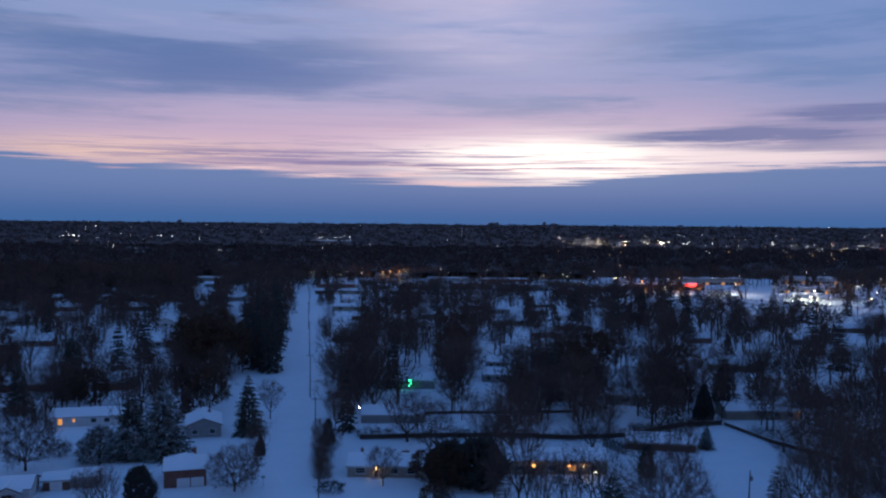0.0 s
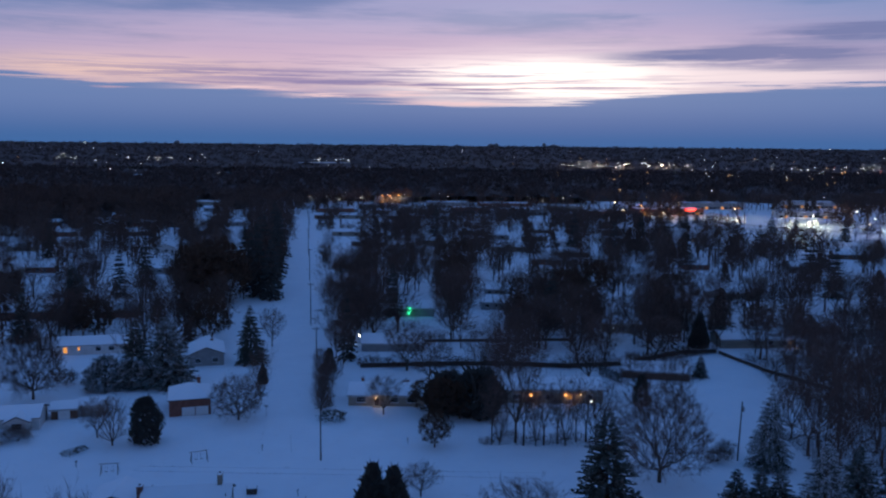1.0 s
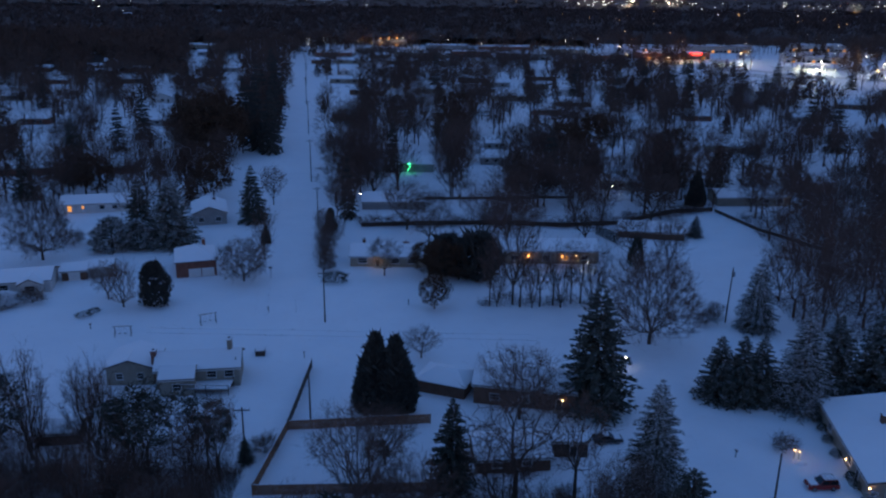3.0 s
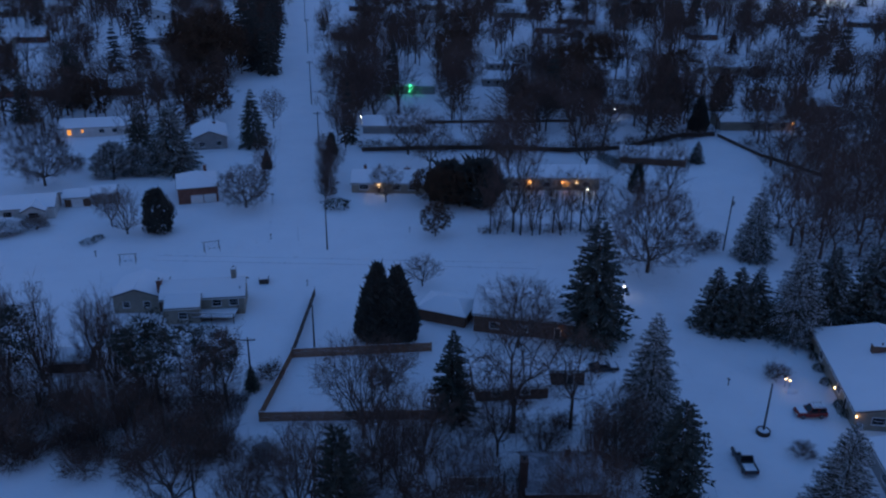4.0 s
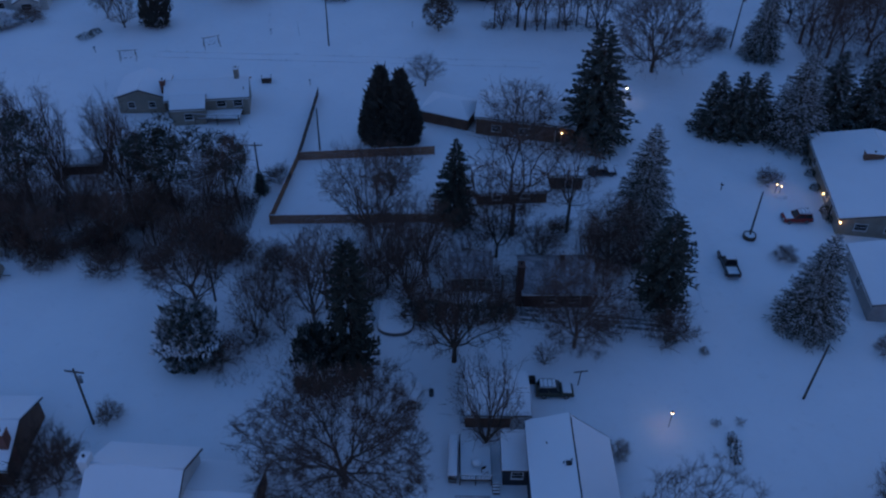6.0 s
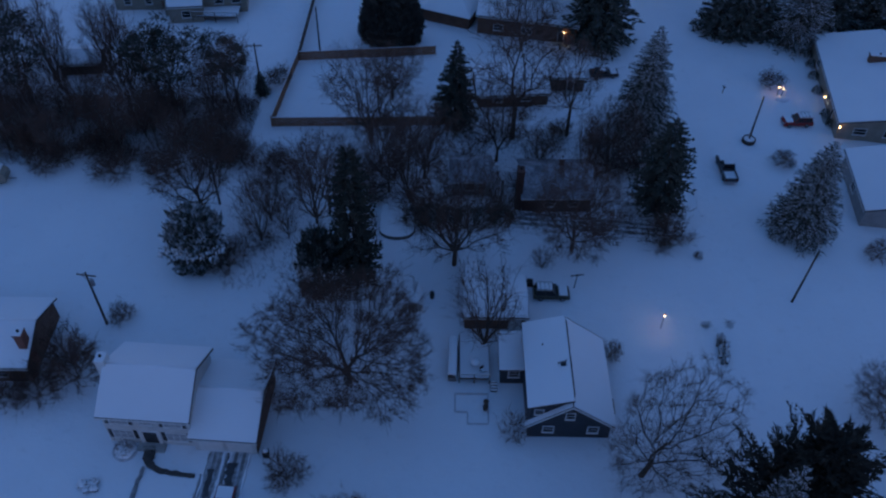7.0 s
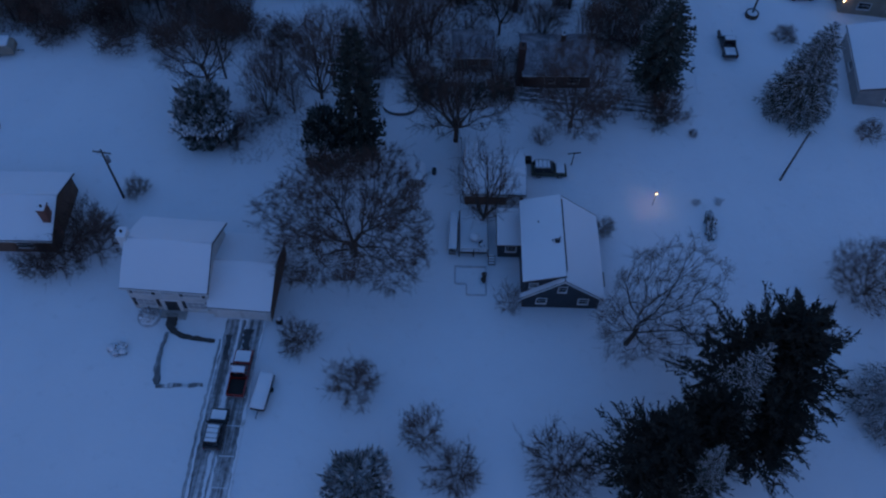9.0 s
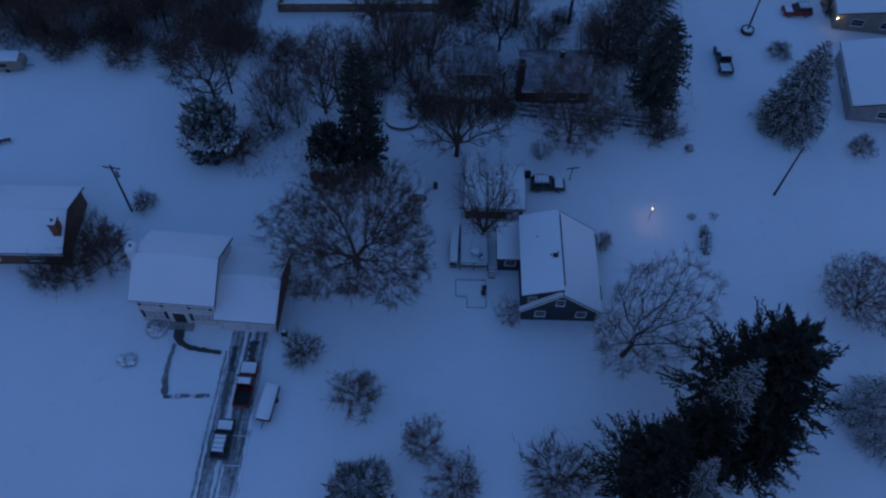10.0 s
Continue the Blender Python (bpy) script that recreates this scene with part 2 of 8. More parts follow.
POLE = surface("weathered_pole", (0.055, 0.045, 0.040, 1), (0.10, 0.085, 0.075, 1), 2.0, 0.9, bump=0.4)
CEDAR = surface("cedar_board", (0.22, 0.095, 0.050, 1), (0.32, 0.150, 0.085, 1), 1.5, 0.85, bump=0.4, vary=0.35)
CEDAR_DARK = surface("dark_board", (0.060, 0.040, 0.032, 1), (0.10, 0.068, 0.052, 1), 1.5, 0.85, bump=0.4, vary=0.3)
NAVY = surface("navy_siding", (0.019, 0.026, 0.036, 1), (0.026, 0.035, 0.046, 1), 0.8, 0.6, bump=0.5, stripes=("Z", 0.16))
WHITE = surface("white_siding", (0.52, 0.51, 0.49, 1), (0.64, 0.63, 0.61, 1), 0.7, 0.6, bump=0.5, stripes=("Z", 0.18))
GREY = surface("grey_siding", (0.24, 0.235, 0.23, 1), (0.33, 0.32, 0.31, 1), 0.7, 0.7, bump=0.5, stripes=("Z", 0.18))
TAN = surface("tan_siding", (0.26, 0.225, 0.18, 1), (0.36, 0.31, 0.25, 1), 0.7, 0.7, bump=0.5, stripes=("Z", 0.18))
BRICK = surface("red_brick", (0.19, 0.075, 0.052, 1), (0.29, 0.12, 0.085, 1), 1.2, 0.9, bump=0.5, stripes=("Z", 0.075), fine=20)
DARK_BRICK = surface("dark_brick", (0.075, 0.038, 0.030, 1), (0.125, 0.062, 0.048, 1), 1.2, 0.9, bump=0.5, stripes=("Z", 0.075), fine=20)
BROWN_WALL = surface("brown_siding", (0.12, 0.060, 0.040, 1), (0.18, 0.095, 0.060, 1), 0.9, 0.8, bump=0.5, stripes=("X", 0.2))
TRIM = surface("white_trim", (0.62, 0.62, 0.61, 1), (0.74, 0.74, 0.73, 1), 2.0, 0.5, bump=0.1)
SHINGLE = surface("dark_shingle", (0.045, 0.042, 0.042, 1), (0.085, 0.078, 0.075, 1), 1.5, 0.9, bump=0.5, snow=(1.05, 1.5))
SHUTTER = surface("dark_shutter", (0.020, 0.022, 0.026, 1), (0.034, 0.036, 0.040, 1), 2.0, 0.6, bump=0.2)
ASPHALT = surface("wet_asphalt", (0.035, 0.036, 0.040, 1), (0.075, 0.076, 0.080, 1), 0.9, 0.6, bump=0.3)
def slush_material():
    """A cleared drive: asphalt with snow left in streaks along it and thin patches."""
    m = bpy.data.materials.new("slushy_drive")
    m.use_nodes = True
    n = Nodes(m.node_tree)
    at = n.add("ShaderNodeNewGeometry").outputs["Position"]
    xyz = n.add("ShaderNodeSeparateXYZ")
    n.link(at, xyz.inputs[0])
    across = n.math("SUBTRACT", xyz.outputs[0], n.math("MULTIPLY", xyz.outputs[1], 0.045))
    streak = n.noise(n.vector(n.math("MULTIPLY", across, 2.1), n.math("MULTIPLY", xyz.outputs[1], 0.07), 0.0), 1.0, 3.0, 0.6)
    patch = n.noise(at, 1.6, 5.0, 0.65)
    lie = n.math("ADD", n.math("MULTIPLY", streak, 0.75), n.math("MULTIPLY", patch, 0.25))
    road = n.mix(patch, (0.09, 0.09, 0.092, 1), (0.17, 0.168, 0.17, 1))
    colour = n.mix(n.smooth(lie, 0.40, 0.70), road, (0.72, 0.74, 0.77, 1))
    p = n.add("ShaderNodeBsdfPrincipled")
    n.put(p.inputs["Base Color"], colour)
    p.inputs["Roughness"].default_value = 0.7
    bp = n.add("ShaderNodeBump")
    bp.inputs["Strength"].default_value, bp.inputs["Distance"].default_value = 0.5, 0.05
    n.put(bp.inputs["Height"], lie)
    n.link(bp.outputs[0], p.inputs["Normal"])
    out = n.add("ShaderNodeOutputMaterial")
    n.link(p.outputs[0], out.inputs["Surface"])
    return m


SLUSH = slush_material()
STONE = surface("flagstone", (0.10, 0.095, 0.09, 1), (0.19, 0.18, 0.17, 1), 1.5, 0.85, bump=0.5)
WET_STONE = surface("wet_flagstone", (0.040, 0.034, 0.030, 1), (0.085, 0.074, 0.066, 1), 1.5, 0.7, bump=0.5)
SNOWY_KERB = surface("snow_dusted_kerb", (0.40, 0.40, 0.42, 1), (0.62, 0.63, 0.66, 1), 2.0, 0.85, bump=0.3)
CONCRETE = surface("concrete", (0.28, 0.27, 0.26, 1), (0.40, 0.39, 0.37, 1), 1.0, 0.85, bump=0.3)
METAL = surface("galvanised_metal", (0.28, 0.28, 0.29, 1), (0.42, 0.42, 0.43, 1), 3.0, 0.45, metal=0.8, bump=0.1)
BLACK = surface("black_rubber", (0.012, 0.012, 0.012, 1), (0.022, 0.022, 0.022, 1), 3.0, 0.8, bump=0.2)
RED_PAINT = surface("red_car_paint", (0.22, 0.018, 0.014, 1), (0.30, 0.026, 0.020, 1), 1.0, 0.25, bump=0.03)
SILVER_PAINT = surface("silver_car_paint", (0.30, 0.31, 0.32, 1), (0.38, 0.39, 0.40, 1), 1.0, 0.3, metal=0.5, bump=0.03)
DARK_PAINT = surface("dark_car_paint", (0.020, 0.022, 0.024, 1), (0.034, 0.036, 0.038, 1), 1.0, 0.3, bump=0.03)
GREEN_PAINT = surface("olive_car_paint", (0.045, 0.048, 0.030, 1), (0.065, 0.068, 0.045, 1), 1.0, 0.4, bump=0.03)
GLASS = glass_material("window_glass")
WARM = glowing("warm_window", (1.0, 0.42, 0.10), 0.7)
WARM_LAMP = glowing("warm_bulb", (1.0, 0.62, 0.30), 12.0)
WHITE_LAMP = glowing("white_bulb", (1.0, 0.90, 0.72), 12.0)
ORANGE_LAMP = glowing("orange_bulb", (1.0, 0.40, 0.10), 6.0)
RED_SIGN = glowing("red_sign_light", (1.0, 0.05, 0.03), 4.0)
GREEN_LAMP = glowing("green_bulb", (0.05, 1.0, 0.40), 8.0)

THIN_ROOF = surface("thinly_snowed_shingle", (0.12, 0.12, 0.13, 1), (0.40, 0.41, 0.44, 1), 0.5, 0.85, bump=0.4, fine=6.0)

# ---- builders ----
class Solid:
    """Gathers the faces of one mesh."""

    def __init__(self):
        self.v, self.f = [], []

    def poly(self, pts, faces):
        k = len(self.v)
        self.v += [tuple(p) for p in pts]
        self.f += [tuple(i + k for i in q) for q in faces]
        return self

    def box(self, x0, y0, z0, x1, y1, z1):
        p = [(x, y, z) for z in (z0, z1) for x, y in ((x0, y0), (x1, y0), (x1, y1), (x0, y1))]
        return self.poly(p, [(3, 2, 1, 0), (4, 5, 6, 7), (0, 1, 5, 4), (1, 2, 6, 5), (2, 3, 7, 6), (3, 0, 4, 7)])

    def prism(self, outline, lo, hi, axis="z"):
        """An outline of (a, b), drawn out along an axis: over x it is (y, z), over y (x, z), over z (x, y)."""
        put = {"z": lambda a, b, c: (a, b, c), "x": lambda a, b, c: (c, a, b), "y": lambda a, b, c: (a, c, b)}[axis]
        k = len(outline)
        p = [put(a, b, lo) for a, b in outline] + [put(a, b, hi) for a, b in outline]
        return self.poly(p, [tuple(range(k))[::-1], tuple(range(k, 2 * k))] + [(i, (i + 1) % k, k + (i + 1) % k, k + i) for i in range(k)])

    def rod(self, a, b, r0, r1=None, sides=8):
        a, b, r1 = Vector(a), Vector(b), r0 if r1 is None else r1
        d = (b - a).normalized()
        u = d.orthogonal().normalized()
        w = d.cross(u)
        ring = [(math.cos(2 * math.pi * i / sides), math.sin(2 * math.pi * i / sides)) for i in range(sides)]
        p = [a + (u * c + w * s) * r0 for c, s in ring] + [b + (u * c + w * s) * r1 for c, s in ring]
        return self.poly(p, [(i, (i + 1) % sides, sides + (i + 1) % sides, sides + i) for i in range(sides)] + [tuple(range(sides))[::-1], tuple(range(sides, 2 * sides))])

    def blob(self, c, rx, ry, rz, rough=0.12, seed=0, rings=7, sides=12, floor=None):
        """A lumpy rounded mass; floor cuts it off flat at that height."""
        p, rnd = [], random.Random(seed)
        for i in range(rings + 1):
            th = math.pi * i / rings
            for j in range(sides):
                ph = 2 * math.pi * j / sides
                k = 1 + rough * (rnd.random() - 0.5) * 2
                z = c[2] + rz * math.cos(th) * k
                p.append((c[0] + rx * math.sin(th) * math.cos(ph) * k, c[1] + ry * math.sin(th) * math.sin(ph) * k, z if floor is None else max(z, floor)))
        return self.poly(p, [(i * sides + j, (i + 1) * sides + j, (i + 1) * sides + (j + 1) % sides, i * sides + (j + 1) % sides) for i in range(rings) for j in range(sides)])

    def mesh(self, name, material, bevel=0.0, smooth=False):
        me = bpy.data.meshes.new(name)
        me.from_pydata(self.v, [], self.f)
        bm = bmesh.new()
        bm.from_mesh(me)
        bmesh.ops.remove_doubles(bm, verts=bm.verts, dist=1e-5)
        bmesh.ops.recalc_face_normals(bm, faces=bm.faces)
        if bevel:
            bmesh.ops.bevel(bm, geom=bm.edges[:], offset=bevel, segments=2, affect="EDGES", profile=0.6, clamp_overlap=True)
        for f in bm.faces:
            f.smooth = smooth
        bm.to_mesh(me)
        bm.free()
        me.materials.append(material)
        return me


def part(name, solid, material, parent, label="", bevel=0.0, smooth=False):
    """Links a Solid, or a finished mesh, as one object under a thing or a part."""
    me = solid.mesh(name, material, bevel, smooth) if isinstance(solid, Solid) else solid
    ob = new(name, me)
    ob.parent = parent
    return tagged(ob, label)


def thing(name, m, label, category, group="", kind=""):
    ob = new(name)
    ob.matrix_basis = m
    return tagged(ob, label, category, group, kind)


def single(name, solid, material, m, label, category, group="", kind="", bevel=0.0, smooth=False):
    """A thing of one mesh."""
    ob = new(name, solid.mesh(name, material, bevel, smooth) if isinstance(solid, Solid) else solid)
    ob.matrix_basis = m
    return tagged(ob, label, category, group, kind)


def raw_mesh(name, verts, faces, material, smooth=False):
    """A mesh from arrays of vertices and of triangles or quads."""
    me = bpy.data.meshes.new(name)
    me.from_pydata(np.asarray(verts).tolist(), [], np.asarray(faces).tolist())
    me.materials.append(material)
    if smooth:
        me.polygons.foreach_set("use_smooth", [True] * len(me.polygons))
    return me


# ---- plants ----
def tubes(segs, sides):
    """Tapered tubes: rows of (x0, y0, z0, x1, y1, z1, r0, r1)."""
    s = np.asarray(segs, float)
    a, b, r0, r1 = s[:, 0:3], s[:, 3:6], s[:, 6], s[:, 7]
    d = b - a
    d /= np.linalg.norm(d, axis=1, keepdims=True) + 1e-9
    helper = np.where(np.abs(d[:, 2:3]) > 0.9, [[1.0, 0, 0]], [[0, 0, 1.0]])
    u = np.cross(d, helper)
    u /= np.linalg.norm(u, axis=1, keepdims=True) + 1e-9
    w = np.cross(d, u)
    ang = np.arange(sides) * 2 * np.pi / sides
    ring = np.cos(ang)[None, :, None] * u[:, None] + np.sin(ang)[None, :, None] * w[:, None]
    v = np.concatenate([a[:, None] + ring * r0[:, None, None], b[:, None] + ring * r1[:, None, None]], 1).reshape(-1, 3)
    i = np.arange(sides)
    quad = np.stack([i, (i + 1) % sides, sides + (i + 1) % sides, sides + i], 1)
    f = (np.arange(len(s))[:, None, None] * 2 * sides + quad[None]).reshape(-1, 4)
    return v, f


def spikes(at, way, width, ends=True):
    """Slim three-sided sprays of foliage from each place along each way."""
    at, way, width = np.asarray(at), np.asarray(way), np.asarray(width).reshape(-1, 1, 1)
    d = way / (np.linalg.norm(way, axis=1, keepdims=True) + 1e-9)
    u = np.cross(d, np.where(np.abs(d[:, 2:3]) > 0.9, [[1.0, 0, 0]], [[0, 0, 1.0]]))
    u /= np.linalg.norm(u, axis=1, keepdims=True) + 1e-9
    w = np.cross(d, u)
    ang = np.array([0.5, 2.6, 4.7])
    ring = np.cos(ang)[None, :, None] * u[:, None] + np.sin(ang)[None, :, None] * w[:, None]
    v = np.concatenate([(at + way * 0.25)[:, None] + ring * width, (at + way)[:, None], at[:, None]], 1).reshape(-1, 3)
    tri = np.array([(0, 1, 3), (1, 2, 3), (2, 0, 3), (1, 0, 4), (2, 1, 4), (0, 2, 4)][:6 if ends else 3])
    return v, (np.arange(len(at))[:, None, None] * 5 + tri[None]).reshape(-1, 3)


def bare_tree(seed, h, s, n, belly=0.5, base=0.2, fork=0.15, trunk=0.26, draw=0.45, lean=0.0, shell=0.4, fan=7, twig=1.2, blade=0.013, tip=0.013, sway=0.08):
    """A leafless tree that grows into a rounded crown: each new shoot joins the limb that reaches it most directly,
    limbs thicken with what they carry, and every tip ends in a fan of slim twigs. Gives thick limbs, thin limbs and twig triangles."""
    rng = np.random.default_rng(seed)
    q = rng.uniform(0, 1, n * 6)
    r = np.where(q > belly, 1 - ((q - belly) / (1 - belly)) ** 2, 1 - ((belly - q) / (belly + 0.15)) ** 2)
    r = np.sqrt(np.maximum(r, 0))
    keep = rng.random(n * 6) < r * r
    q, r = q[keep][:n], r[keep][:n]
    n = len(q)
    a = rng.uniform(0, 2 * np.pi, n)
    lump = 1 + 0.13 * np.sin(a * 3 + seed + q * 4) + 0.09 * np.sin(a * 5 - q * 7 + seed)
    rad = s * r * lump * rng.random(n) ** shell
    pts = np.stack([rad * np.cos(a) + lean * h * q, rad * np.sin(a), h * (base + (1 - base) * q)], 1)
    top = np.array([lean * h * fork, 0, h * fork])
    nodes = [np.array([0.0, 0, -0.3]), top * 0.5 + rng.normal(0, 0.04, 3) * trunk, top]
    parent, path, ways = [0, 0, 1], [0.0, h * fork * 0.5, h * fork], [np.array([0, 0, 1.0])] * 3
    big = 3 + 3 * n * 4
    P, D, W = np.zeros((big, 3)), np.zeros((big, 3)), np.full(big, 1e9)
    P[:3], D[:3], W[:3] = nodes, ways, path
    W[:2] = 1e6
    m, last = 3, list(parent)
    step = max(s, h * 0.5) / 5.5
    tips = []
    for k in np.argsort(np.linalg.norm(pts - top, axis=1)):
        to = pts[k] - P[:m]
        d = np.linalg.norm(to, axis=1) + 1e-6
        turn = 1 - (to * D[:m]).sum(1) / d
        j = int(np.argmin(d * (1 + 0.45 * turn) + draw * W[:m]))
        far = d[j]
        cuts = max(1, min(4, int(far / step)))
        for c in range(cuts):
            start = P[j]
            goal = pts[k] if c == cuts - 1 else start + (pts[k] - start) / (cuts - c) + rng.normal(0, sway, 3) * far * 0.4
            P[m] = goal
            D[m] = (goal - start) / (np.linalg.norm(goal - start) + 1e-6)
            W[m] = W[j] + np.linalg.norm(goal - start)
            last.append(j)
            j = m
            m += 1
        tips.append(j)
    load = np.zeros(m)
    load[tips] = 1
    for i in range(m - 1, 0, -1):
        load[last[i]] += load[i] if i != last[i] else 0
    size = np.minimum(tip * np.maximum(load, 1) ** 0.46, trunk)
    size[:3] = (trunk * 1.3, trunk * 1.05, trunk * 0.95)
    up = np.array(last[1:])
    own = size[1:]
    segs = np.concatenate([P[up], P[1:m], np.minimum(size[up], own * 1.3)[:, None], own[:, None]], 1)
    thick, thin = segs[own > tip * 2.6], segs[own <= tip * 2.6]
    ends = np.nonzero(load[3:] <= 2)[0] + 3
    count = max(2, fan // 4)
    at, out = np.repeat(P[ends], count, 0), np.repeat(D[ends], count, 0)
    at = at - np.repeat(P[ends] - P[np.array(last)[ends]], count, 0) * rng.uniform(0, 0.9, (len(at), 1))
    way = (out * 0.7 + rng.normal(0, 0.55, out.shape) + np.array([0, 0, 0.1])) * twig * rng.uniform(0.5, 1.1, (len(at), 1))
    small, ways = [at], [way]
    for k in range(3):
        small.append(at + way * rng.uniform(0.15, 0.85, (len(at), 1)))
        ways.append((way * 0.55 + rng.normal(0, 0.34, way.shape) * twig) * rng.uniform(0.5, 1.0, (len(at), 1)))
    return thick, thin, flat_blades(rng, np.concatenate(small), np.concatenate(ways), blade)


def flat_blades(rng, at, way, width):
    """Slim triangles that taper along their ways."""
    across = np.cross(way, rng.normal(0, 1, way.shape))
    across *= np.reshape(width, (-1, 1)) / (np.linalg.norm(across, axis=1, keepdims=True) + 1e-9)
    v = np.stack([at + across, at - across, at + way], 1).reshape(-1, 3)
    return v, np.arange(len(v)).reshape(-1, 3)


def conifer(seed, h, s, levels, round_, sprays, droop=0.25, low=0.06, power=0.85, width=0.2, skirt=1.0):
    """Whorls of drooping boughs with sprays on both sides: places, ways and widths."""
    rng = np.random.default_rng(seed)
    at, way, wid = [], [], []
    for i in range(levels):
        z = low + (1 - low) * (i + rng.uniform(-0.3, 0.3)) / levels
        z = min(max(z, low), 0.985)
        reach = s * (1 - z) ** power * (skirt + (1 - skirt) * min(1, z / 0.3)) + 0.12
        n = max(4, int(round_ * (0.55 + 0.45 * (1 - z))))
        for j in range(n):
            a = 2 * math.pi * (j + rng.uniform(-0.4, 0.4)) / n + i * 0.7
            L = reach * rng.uniform(0.72, 1.12)
            up = 0.35 * z - droop * (1 - z) + rng.normal(0, 0.06)
            out = np.array([math.cos(a), math.sin(a), up])
            side = np.array([-math.sin(a), math.cos(a), 0])
            for k in range(sprays):
                t = 0.22 + 0.72 * k / max(sprays - 1, 1)
                p = np.array([0, 0, z * h]) + out * L * t - np.array([0, 0, 0.12 * L * t * t])
                for sgn in (-1, 1):
                    w = out * rng.uniform(0.5, 0.9) + side * sgn * rng.uniform(0.35, 0.8) + np.array([0, 0, rng.normal(-0.05, 0.16)])
                    at.append(p)
                    way.append(w * L * rng.uniform(0.22, 0.38) * (1.2 - 0.5 * t))
                    wid.append(width * rng.uniform(0.6, 1.2) * min(1.0, 0.35 + L / 4))
            at.append(np.array([0, 0, z * h]) + out * L * 0.1)
            way.append(out * L * 1.02 - np.array([0, 0, 0.15 * L]))
            wid.append(width * 0.9)
    at.append(np.array([0, 0, h * 0.95]))
    way.append(np.array([0, 0, h * 0.06]))
    wid.append(width * 0.6)
    return at, way, wid


def dense_bush(seed, h, s, count, profile, length, width, rise=0.7, core=0.0, lumps=1.0):
    """Foliage that fills a closed outline, such as a clipped yew: sprays from the skin outward and up."""
    rng = np.random.default_rng(seed)
    z = rng.uniform(0, 1, count)
    a = rng.uniform(0, 2 * np.pi, count)
    lump = 1 + lumps * (0.19 * np.sin(a * 3 + seed + z * 7) + 0.12 * np.sin(a * 7 - z * 13))
    r = s * profile(z) * lump * rng.uniform(0.55, 1.0, count) ** 0.5
    at = np.stack([r * np.cos(a), r * np.sin(a), z * h * 0.94], 1)
    way = np.stack([np.cos(a) * (1 - rise * 0.5), np.sin(a) * (1 - rise * 0.5), np.full(count, rise)], 1) + rng.normal(0, 0.35, (count, 3))
    way, wide = way * length * rng.uniform(0.6, 1.3, (count, 1)), width * rng.uniform(0.6, 1.3, count)
    if core:
        inner = rng.random(count) < 0.16
        at[inner] *= (core, core, 0.92)
        way[inner] *= 2.2
        wide[inner] *= 3.6
    return at, way, wide


KINDS = {}


